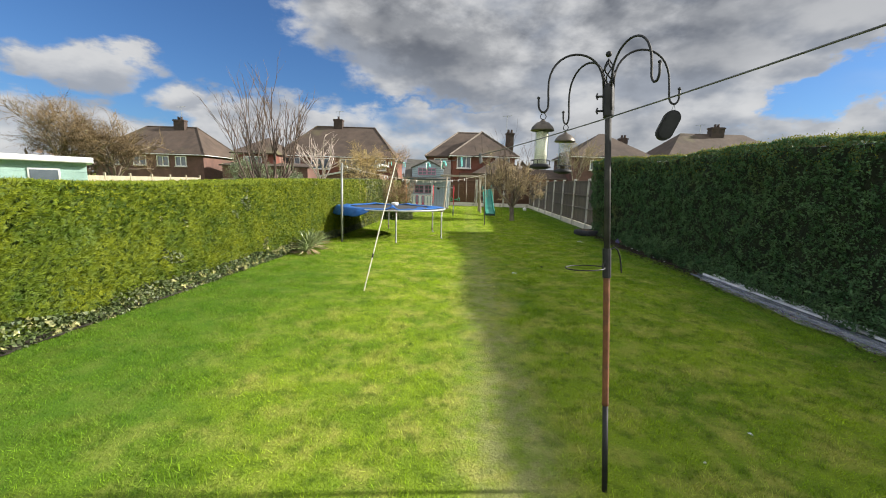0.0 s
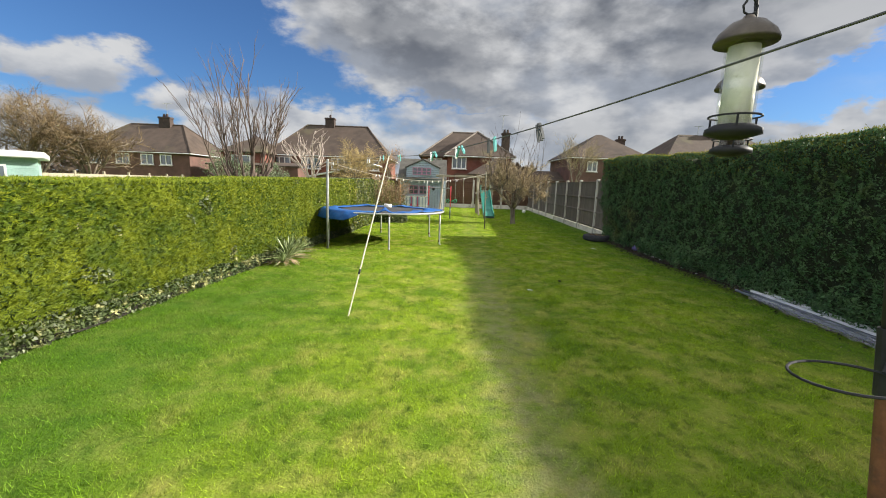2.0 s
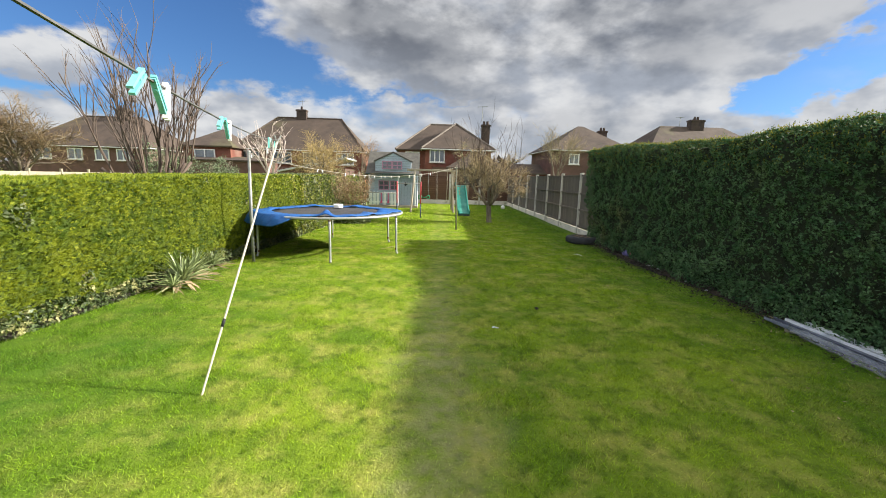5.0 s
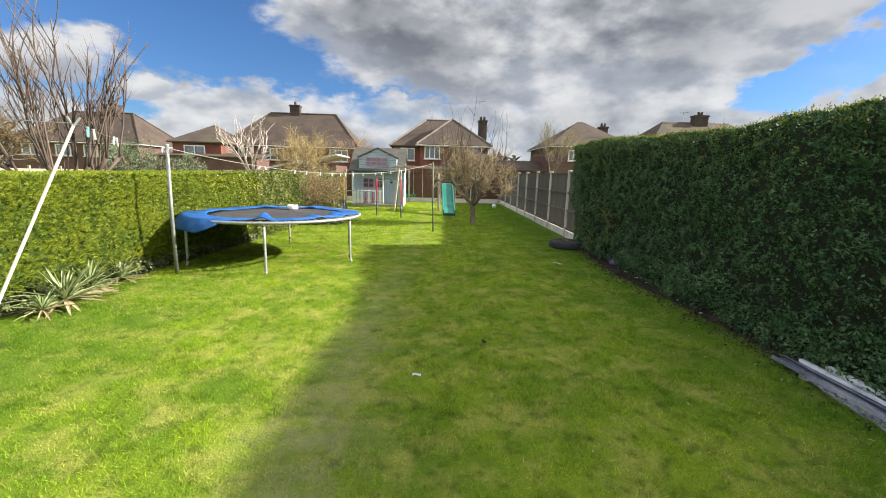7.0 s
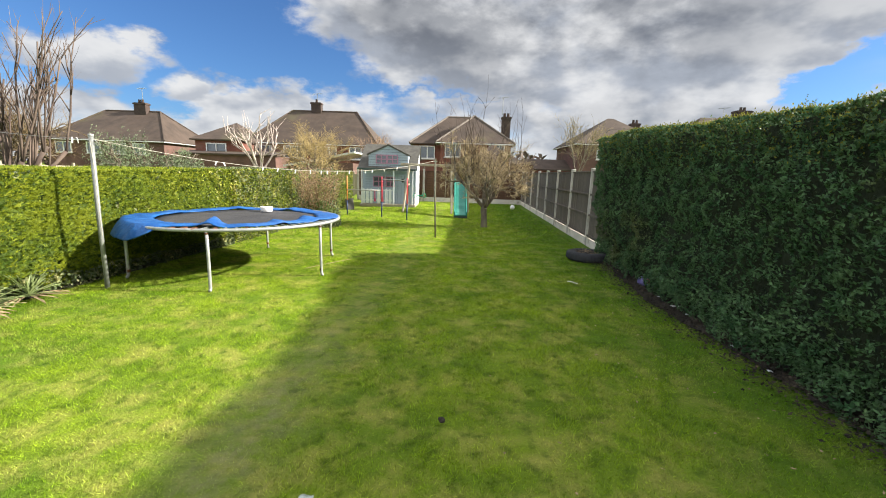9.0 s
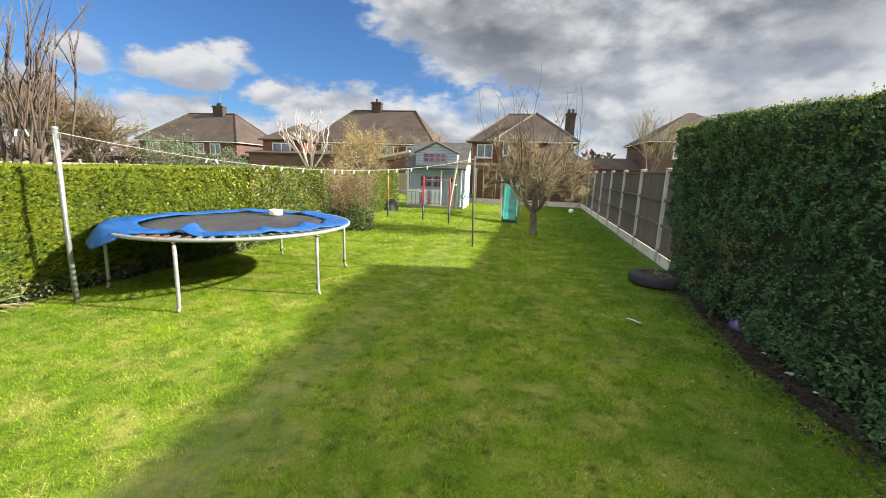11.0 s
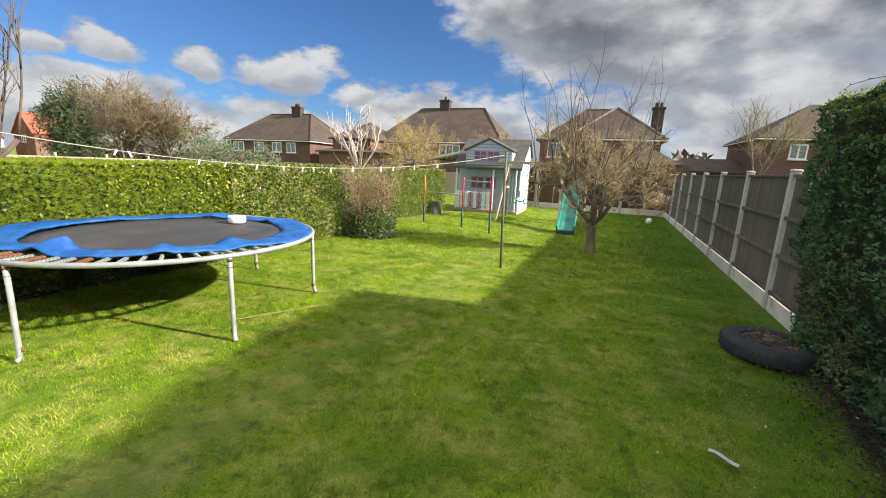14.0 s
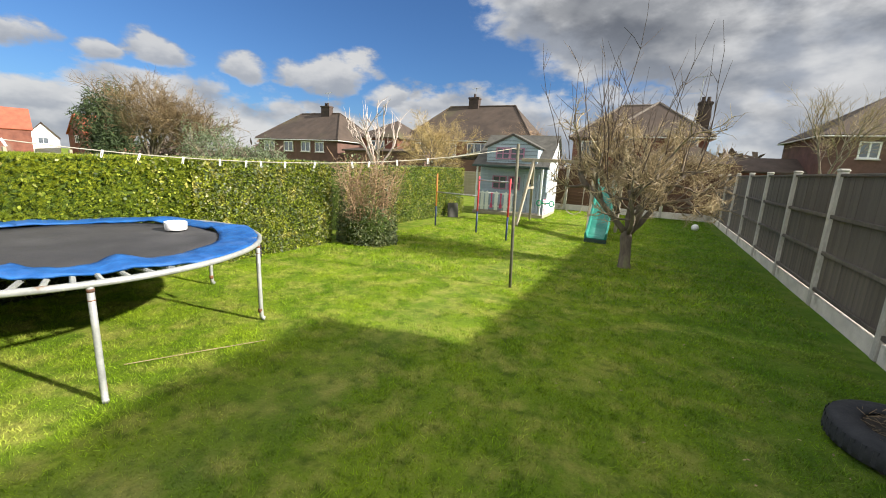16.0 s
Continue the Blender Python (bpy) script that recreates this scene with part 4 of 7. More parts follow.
def build_houses():
    # hipped pair, weathered tile roof, dark front and sunlit end
    h = thing("brick_house", pose(-34.3, 51.6, 0, 0, 0, 0), "semi-detached brick house with mossy hipped tile roof", "house", "houses behind the gardens")
    house_body(h, 12.4, 8.6, 4.0, BRICK_DARK)
    bm = B()
    hip_roof(bm, 12.4, 8.6, 3.98, 7.4, 6.2)
    part("roof", bm, ROOF, h, "brown tiles with green moss patches")
    bm = B()
    ridge_line(bm, ((-6.5, -4.6, 4.02), (-3.1, 0, 7.42), (3.1, 0, 7.42), (6.5, -4.6, 4.02)))
    ridge_line(bm, ((3.1, 0, 7.42), (6.5, 4.6, 4.02)))
    part("ridge_tiles", bm, ROOF, h)
    gutter(h, 12.4, 8.6, 3.86)
    for x, w in ((-4.4, 1.7), (-1.2, 1.5), (1.5, 1.4), (3.6, 1.3)):
        window_unit(h, x, 2.55, w, 1.15, -4.3, 2)
    c = chimney(h, 1.2, -0.2, 7.0, 8.3, CHIMNEY, 1.3, 0.7)
    aerial(h, 1.4, -0.2, 8.3, 1.6)

    # wide pair with projecting wing
    h = thing("brick_house", pose(-12.9, 52.8, 0, 0, 0, 0), "wide red-brick house with brown hipped roof and side wing", "house", "houses behind the gardens")
    house_body(h, 13.4, 9.4, 4.3, BRICK)
    bm = B()
    hip_roof(bm, 13.4, 9.4, 4.28, 8.15, 7.4)
    part("roof", bm, ROOF, h, "brown hipped tile roof")
    bm = B()
    ridge_line(bm, ((-7.0, -5.0, 4.3), (-3.7, 0, 8.17), (3.7, 0, 8.17), (7.0, -5.0, 4.3)))
    part("ridge_tiles", bm, ROOF, h)
    gutter(h, 13.4, 9.4, 4.16)
    for x, w in ((-5.2, 1.9), (-1.9, 2.2), (1.5, 2.2), (4.9, 1.9)):
        window_unit(h, x, 2.75, w, 1.25, -4.7, 3)
    chimney(h, -0.9, 0, 7.7, 9.1, CHIMNEY, 1.1, 0.7, 1)
    aerial(h, -0.8, 0, 9.1, 1.0)
    bm = B()
    box(bm, (-8.2, -4.0, 2.1), (4.6, 7.4, 4.2))
    part("wing_wall", bm, BRICK, h)
    bm = B()
    hip_roof(bm, 4.6, 7.4, 4.2, 6.2, 0.0, cx=-8.2, cy=-4.0)
    part("wing_roof", bm, ROOF, h)
    window_unit(h, -8.4, 2.6, 2.0, 1.25, -7.72, 2)
    bm = B()
    box(bm, (-6.2, -8.2, 1.35), (9.0, 3.2, 2.7))
    part("extension_wall", bm, BRICK_DARK, h)
    bm = B()
    box(bm, (-6.2, -8.2, 2.95), (9.5, 3.7, 0.14), pose(0, 0, 0, 7))
    part("extension_roof", bm, ROOF, h)

    # middle house with projecting hipped wing and tall chimney
    h = thing("brick_house", pose(2.6, 49.4, 0, 0, 0, 0), "red-brick house with grey-brown hipped roofs and tall chimney", "house", "houses behind the gardens")
    house_body(h, 9.2, 7.6, 4.5, BRICK)
    bm = B()
    hip_roof(bm, 9.2, 7.6, 4.48, 7.5, 2.6)
    part("roof", bm, ROOF, h)
    bm = B()
    box(bm, (1.4, -4.1, 2.25), (6.6, 3.2, 4.5))
    part("wing_wall", bm, BRICK, h)
    bm = B()
    hip_roof(bm, 6.6, 8.0, 4.5, 7.42, 0.0, cx=1.4, cy=-1.9)
    part("wing_roof", bm, ROOF, h)
    bm = B()
    ridge_line(bm, ((-1.9 - 0.35, -6.25, 4.5), (1.4, -1.9, 7.44), (5.05, -6.25, 4.5)))
    ridge_line(bm, ((-4.95, -4.15, 4.5), (-1.3, 0, 7.52), (1.3, 0, 7.52)))
    part("ridge_tiles", bm, RIDGE, h, "pale ridge tiles")
    gutter(h, 6.6, 8.0, 4.38, 1.4, -1.9)
    for x, w in ((-0.7, 1.5), (3.4, 1.5)):
        window_unit(h, x, 3.15, w, 1.25, -5.7, 3)
    window_unit(h, -3.2, 3.0, 1.5, 1.25, -3.8, 2)
    chimney(h, 4.6, -2.0, 4.0, 7.4, CHIMNEY, 0.85, 0.6, 2)
    aerial(h, 4.2, -2.0, 7.6, 1.7)
    bm = B()
    box(bm, (2.6, -7.2, 1.3), (7.5, 3.0, 2.6))
    part("porch_wall", bm, BRICK_DARK, h)
    bm = B()
    hip_roof(bm, 5.0, 3.2, 2.6, 4.3, 0.0, cx=2.9, cy=-7.2)
    part("porch_roof", bm, ROOF, h)

    # hipped house seen past the tall hedge
    h = thing("brick_house", pose(18.7, 50.2, 0, 0, 0, 0), "brick house with steep brown hipped roof and chimneys", "house", "houses behind the gardens")
    house_body(h, 8.8, 8.2, 5.0, BRICK_DARK)
    bm = B()
    hip_roof(bm, 8.8, 8.2, 4.98, 7.95, 0.6)
    part("roof", bm, ROOF, h)
    gutter(h, 8.8, 8.2, 4.86)
    for x, w in ((-2.0, 1.1), (2.2, 1.4)):
        window_unit(h, x, 3.45, w, 1.1, -4.1, 2)
    chimney(h, 2.9, 0.6, 5.0, 7.6, CHIMNEY, 0.9, 0.7, 2)
    chimney(h, 1.6, 3.4, 5.0, 7.4, CHIMNEY, 0.6, 0.6, 1)

    h = thing("brick_house", pose(31.0, 48.6, 0, 0, 0, 0), "brick house with wide hipped tile roof and skylight", "house", "houses behind the gardens")
    house_body(h, 14.5, 9.0, 4.7, BRICK)
    bm = B()
    hip_roof(bm, 14.5, 9.0, 4.68, 8.1, 7.4)
    part("roof", bm, ROOF, h)
    gutter(h, 14.5, 9.0, 4.55)
    chimney(h, 0.2, -0.3, 7.4, 8.8, CHIMNEY, 1.5, 0.8, 2)
    aerial(h, -1.6, -0.2, 8.1, 1.0)
    window_unit(h, -4.4, 3.2, 1.7, 1.2, -4.5, 2)
    bm = B()
    box(bm, (4.6, -2.6, 6.35), (1.5, 0.08, 1.2), pose(0, 0, 0, -53))
    part("skylight", bm, PANE, h, "tilted glass skylight")


build_houses()


# ---------------------------------------------------------------- trampoline
def build_trampoline():
    R, Z = 1.52, 0.80
    tr = thing("trampoline", pose(-1.50, 11.42, 0), "round garden trampoline with loose blue vinyl edge pad", "trampoline")
    n = 72
    bm = B()
    tube(bm, [(R * math.cos(2 * math.pi * k / n), R * math.sin(2 * math.pi * k / n), Z) for k in range(n + 1)], 0.023, 8, False)
    part("rim", bm, STEEL, tr, "galvanised tubular steel rim", True)
    for a in (-139, -78, -19, 41, 101, 164):
        c, s = math.cos(radians(a)), math.sin(radians(a))
        bm = B()
        r0 = R - 0.005
        pts = [(r0, Z - 0.01), (r0, 0.5), (r0 + 0.005, 0.10), (r0 + 0.008, 0.045), (r0 + 0.022, 0.022), (r0 + 0.04, 0.018)]
        tube(bm, [(r * c, r * s, z) for r, z in pts], 0.021, 8)
        leg = part("leg", bm, STEEL, tr, "straight tubular leg with turned-out foot", True)
        for z0, z1 in ((Z - 0.028, Z - 0.05), (Z - 0.10, Z - 0.106), (0.125, 0.085)):
            bm = B()
            tube(bm, [(r0 * c, r0 * s, z0), (r0 * c, r0 * s, z1)], 0.0235, 8)
            part("rust_band", bm, RUST, leg, "rusted joint", True)
    # springs between the rim and the mat
    sp = B()
    tube(sp, [(1.19, 0, Z - 0.005), (R - 0.02, 0, Z)], 0.013, 5)
    for k in range(9):
        x = 1.23 + k * 0.03
        tube(sp, [(x, -0.001, Z - 0.004), (x + 0.014, 0.001, Z - 0.003)], 0.0175, 6)
    me = mesh_of("spring", sp, STEEL_GREY)
    rusty = me.copy()
    rusty.materials[0] = RUST
    for k in range(66):
        shared("spring", rusty if k in (48, 49, 50, 52, 55) else me, tr, pose(0, 0, 0, 0, 0, k * 360 / 66))
    bm = B()
    lathe(bm, ((0.0001, Z - 0.025), (0.5, Z - 0.022), (1.0, Z - 0.012), (1.2, Z - 0.002), (1.2, Z + 0.006), (1.0, Z - 0.004), (0.0001, Z - 0.016)), 64)
    part("jumping_mat", bm, MESHMAT, tr, "black woven jumping mat", True)
    # loose pad: rides up in folds, hangs over the rim on one side and has slid inwards at the front
    bm = B()
    rows, N = 8, 180
    ring = []
    for k in range(N):
        a = 360 * k / N - 180
        aa = a if a < 90 else a - 360
        hang = min(1.0, max(0.0, min((-102 - aa) / 12.0, (aa + 200) / 16.0))) ** 0.6
        bare = min(1.0, max(0.0, min((a + 104) / 12.0, (6 - a) / 26.0))) ** 0.6
        peak = 1.3 * math.exp(-((a + 81) / 4.5) ** 2) + 0.5 * math.exp(-((a + 38) / 4.0) ** 2) + 0.7 * math.exp(-((a + 8) / 5.0) ** 2) + 0.3 * math.exp(-((a - 120) / 7.0) ** 2) + 0.3 * math.exp(-((a - 75) / 5.0) ** 2)
        wave = 0.006 * math.sin(a * 0.11) + 0.009 * noise.noise((math.cos(radians(a)) * 3.2, math.sin(radians(a)) * 3.2, 1.0))
        col = []
        for j in range(rows + 1):
            u = j / rows
            r_in, r_out = 1.16 - 0.14 * min(bare, 1.0) + 0.01 * math.sin(a * 0.21), 1.515 - 0.24 * min(bare, 1.0) + 0.15 * hang
            r = r_in + (r_out - r_in) * u
            z = Z + 0.022 + wave * (0.4 + u) + 0.012 * math.sin(u * math.pi)
            z += 0.085 * peak * (1 - 0.55 * u)
            z += 0.014 * hang
            z -= hang * max(0.0, u - 0.76) ** 1.1 * 0.85
            z += 0.010 * noise.noise((math.cos(radians(a)) * 9, math.sin(radians(a)) * 9, u * 3)) + 0.006 * noise.noise((math.cos(radians(a)) * 24, math.sin(radians(a)) * 24, u * 7))
            col.append((r * math.cos(radians(a)), r * math.sin(radians(a)), z))
        ring.append(col)
    top = [[bm.verts.new(p) for p in col] for col in ring]
    low = [[bm.verts.new((p[0], p[1], p[2] - 0.016)) for p in col] for col in ring]
    for k in range(N):
        a, b, c, d = top[k], top[(k + 1) % N], low[k], low[(k + 1) % N]
        for j in range(rows):
            bm.faces.new((a[j], a[j + 1], b[j + 1], b[j]))
            bm.faces.new((c[j], d[j], d[j + 1], c[j + 1]))
        bm.faces.new((a[0], b[0], d[0], c[0]))
        bm.faces.new((a[rows], c[rows], d[rows], b[rows]))
    part("edge_pad", bm, BLUE, tr, "crumpled blue vinyl safety pad", True)
    bm = B()
    for k in range(5):
        box(bm, (1.02 + 0.012 * k, 1.12 - 0.01 * k, Z - 0.07 - 0.022 * k), (0.03, 0.025, 0.03), pose(0, 0, 0, 20 * k, 10, 35 * k))
    part("pad_strap", bm, BLACK, tr, "dangling black tie strap")
    # a white tub left on the pad
    bm = B()
    lathe(bm, ((0.001, 0), (0.098, 0), (0.105, 0.01), (0.108, 0.085), (0.104, 0.09), (0.10, 0.085), (0.095, 0.02), (0.001, 0.018)), 28)
    single("tub", bm, PLASTIC_WHITE, pose(-1.52, 12.36, Z + 0.006), "small round white plastic tub on the trampoline", "tub", smooth=True)


build_trampoline()


# ---------------------------------------------------------------- bird feeding station
def arc_arm(bm, base, yaw, reach, rise, drop, r=0.005, hook=0.045):
    """A rod that springs from the collar, arches over and ends in an upturned hook."""
    pts = []
    c, s = math.cos(radians(yaw)), math.sin(radians(yaw))
    for k in range(5):
        pts.append((0.022 + 0.0 * k, -0.10 + 0.025 * k))
    for k in range(17):
        a = math.pi * (1 - k / 16)
        cx = 0.022 + (reach - 0.022) / 2
        pts.append((cx + (reach - 0.022) / 2 * math.cos(a), rise * math.sin(a) ** 0.8))
    pts += [(reach, -drop * u) for u in (0.3, 0.6, 0.9)]
    for k in range(1, 11):
        a = math.pi * k / 10
        pts.append((reach + hook * 0.5 * (1 - math.cos(a)), -drop - hook * 0.8 * math.sin(a)))
    pts.append((reach + hook, -drop + 0.03))
    P = [Vector((base[0] + p * c, base[1] + p * s, base[2] + z)) for p, z in pts]
    tube(bm, P, r, 6)
    bmesh.ops.create_icosphere(bm, subdivisions=1, radius=r * 1.7, matrix=Matrix.Translation(P[-1]))
    lowest = P[-7]
    return lowest


def build_feeder():
    lean = pose(0.872, 1.79, 0, -3.8, -3.4, 0)
    st = thing("bird_feeding_station", lean, "tall leaning black metal bird feeding pole with rusty lower section", "bird feeder")
    bm = B()
    tube(bm, [(0, 0, -0.02), (0, 0, 0.46)], 0.0135, 10)
    part("ground_spike", bm, BLACK, st, "dark lower pole", True)
    bm = B()
    tube(bm, [(0, 0, 0.46), (0, 0, 0.475), (0, 0, 1.12), (0, 0, 1.15)], [0.0165, 0.0155, 0.0155, 0.0165], 10)
    part("rusty_pole", bm, RUST, st, "brown rusted pole section", True)
    bm = B()
    tube(bm, [(0, 0, 1.15), (0, 0, 2.0)], 0.0145, 10)
    part("upper_pole", bm, WORN_DARK, st, "grey worn pole section", True)
    bm = B()
    lathe(bm, ((0.012, 1.85), (0.023, 1.85), (0.024, 1.86), (0.024, 1.98), (0.021, 1.995), (0.012, 1.995)), 14)
    for z in (1.88, 1.945):
        tube(bm, [(-0.02, 0, z), (-0.05, 0, z)], 0.005, 6)
        tube(bm, [(-0.05, 0, z - 0.014), (-0.056, 0, z), (-0.05, 0, z + 0.014)], 0.004, 5)
    part("collar", bm, BLACK, st, "black collar with wing screws", True)
    bm = B()
    for k in range(4):
        a0 = math.pi / 2 * k
        tube(bm, [(0.006 * math.cos(a0), 0.006 * math.sin(a0), 1.995)] +
             [(0.026 * math.sin(math.pi * u) * math.cos(a0 + 3.6 * u) + 0.004 * math.cos(a0), 0.026 * math.sin(math.pi * u) * math.sin(a0 + 3.6 * u) + 0.004 * math.sin(a0), 2.0 + 0.115 * u) for u in (0.1, 0.25, 0.4, 0.55, 0.7, 0.85, 0.97)], 0.0035, 5)
    bmesh.ops.create_icosphere(bm, subdivisions=2, radius=0.014, matrix=Matrix.Translation((0, 0, 2.132)))
    part("finial", bm, BLACK, st, "twisted basket finial with ball", True)
    ends = []
    for yaw, reach, rise, drop in ((176, 0.272, 0.158, 0.057), (112, 0.277, 0.158, 0.062), (-4, 0.268, 0.163, 0.048), (-79, 0.287, 0.158, 0.029)):
        bm = B()
        ends.append(arc_arm(bm, (0, 0, 1.98), yaw, reach, rise, drop))
        part("hooked_arm", bm, BLACK, st, "arched black rod with hook", True)
    # ring for a water dish, with its clamp
    bm = B()
    tube(bm, [(-0.115 + 0.088 * math.cos(a), -0.03 + 0.088 * math.sin(a), 1.155) for a in (2 * math.pi * k / 24 for k in range(25))], 0.003, 5, False)
    tube(bm, [(-0.03, -0.02, 1.158), (-0.012, -0.012, 1.18), (0, -0.016, 1.23)], 0.004, 5)
    part("dish_ring", bm, BLACK, st, "thin empty wire dish ring")
    bm = B()
    tube(bm, [(0.010, 0, 1.20), (0.018, 0.002, 1.235), (0.036, 0.005, 1.245), (0.054, 0.008, 1.232), (0.066, 0.01, 1.20), (0.072, 0.01, 1.16), (0.074, 0.01, 1.12)], 0.0036, 6)
    tube(bm, [(0.0, 0, 1.10), (0.0, 0, 1.24)], 0.020, 10)
    part("side_hook", bm, BLACK, st, "small side hook and clamp")
    world = [lean @ e for e in ends]

    def hung(name, e, label):
        return thing(name, pose(e.x, e.y, e.z), label, "bird feeder")

    def tube_feeder(e, label, fill, fill_top, drop, r=0.035, h=0.20):
        f = hung("seed_feeder", e, label)
        bm = B()
        tube(bm, [(0, 0, 0.003)] + [(0.014 * math.sin(a), 0, -0.016 + 0.014 * math.cos(a) - 0.003) for a in (0.6, 1.4, 2.2, 3.1, 4.0, 4.9, 5.7)], 0.0022, 5)
        tube(bm, [(0, 0, -0.03), (0, 0, -drop)], 0.0022, 5)
        part("hanger", bm, BLACK, f)
        z = -drop
        bm = B()
        lathe(bm, ((0.001, z), (0.008, z), (0.012, z - 0.006), (0.03, z - 0.014), (0.048, z - 0.032), (0.054, z - 0.045), (0.054, z - 0.05), (0.001, z - 0.048)), 24)
        part("domed_lid", bm, BRONZE, f, "dark bronze domed lid", True)
        z -= 0.048
        bm = B()
        lathe(bm, ((r, z), (r, z - h), (r - 0.003, z - h), (r - 0.003, z)), 24, True)
        part("tube", bm, CLEAR, f, "clear plastic tube", True)
        bm = B()
        lathe(bm, ((0.001, z - h * fill_top), (r - 0.006, z - h * fill_top - 0.004), (r - 0.005, z - h + 0.002), (0.001, z - h + 0.002)), 20)
        part("seed", bm, fill, f, smooth=True)
        bm = B()
        lathe(bm, ((0.001, z - h + 0.004), (r + 0.003, z - h + 0.004), (r + 0.016, z - h - 0.004), (r + 0.017, z - h - 0.014), (r - 0.01, z - h - 0.022), (0.001, z - h - 0.022)), 24)
        part("tray", bm, BLACK, f, "dark base tray", True)
        bm = B()
        tube(bm, [((r + 0.012) * math.cos(a), (r + 0.012) * math.sin(a), z - h + 0.02) for a in (2 * math.pi * k / 24 for k in range(25))], 0.002, 4, False)
        for a in (0, 2.1, 4.2):
            tube(bm, [((r + 0.012) * math.cos(a), (r + 0.012) * math.sin(a), z - h + 0.02), ((r + 0.012) * math.cos(a), (r + 0.012) * math.sin(a), z - h - 0.01)], 0.002, 4)
        part("perch_ring", bm, BLACK, f)

    tube_feeder(world[0], "hanging clear tube feeder with pale seed", SEED, 0.02, 0.034, 0.0325, 0.158)
    tube_feeder(world[1], "hanging mesh feeder half full of dark peanuts", NUT, 0.38, 0.043, 0.0315, 0.148)
    e = world[2]
    f = hung("suet_feeder", e, "black rounded slab feeder hanging at a tilt")
    bm = B()
    outline = []
    for cx_, a0 in ((0.034, -90), (-0.034, 90)):
        outline += [(cx_ + 0.035 * math.cos(radians(a0 + 180 * k / 10)), 0.035 * math.sin(radians(a0 + 180 * k / 10))) for k in range(11)]
    prism(bm, outline, -0.022, 0.022)
    bmesh.ops.bevel(bm, geom=[x for x in bm.edges if abs(abs(x.verts[0].co.y) - 0.022) < 1e-5 and abs(x.verts[0].co.y - x.verts[1].co.y) < 1e-5], offset=0.008, segments=2, affect="EDGES")
    part("slab", bm, BLACK, f, m=pose(-0.016, 0, -0.095, 0, -68, -14))
    bm = B()
    tube(bm, [(-0.008, 0, -0.035), (0, 0, 0.002), (0.012, 0, -0.035)], 0.0018, 4)
    part("wire", bm, STEEL_GREY, f)


build_feeder()


# ---------------------------------------------------------------- washing line
def sag(a, b, drop, n=24):
    a, b = Vector(a), Vector(b)
    return [a.lerp(b, k / n) - Vector((0, 0, drop * 4 * (k / n) * (1 - k / n))) for k in range(n + 1)]


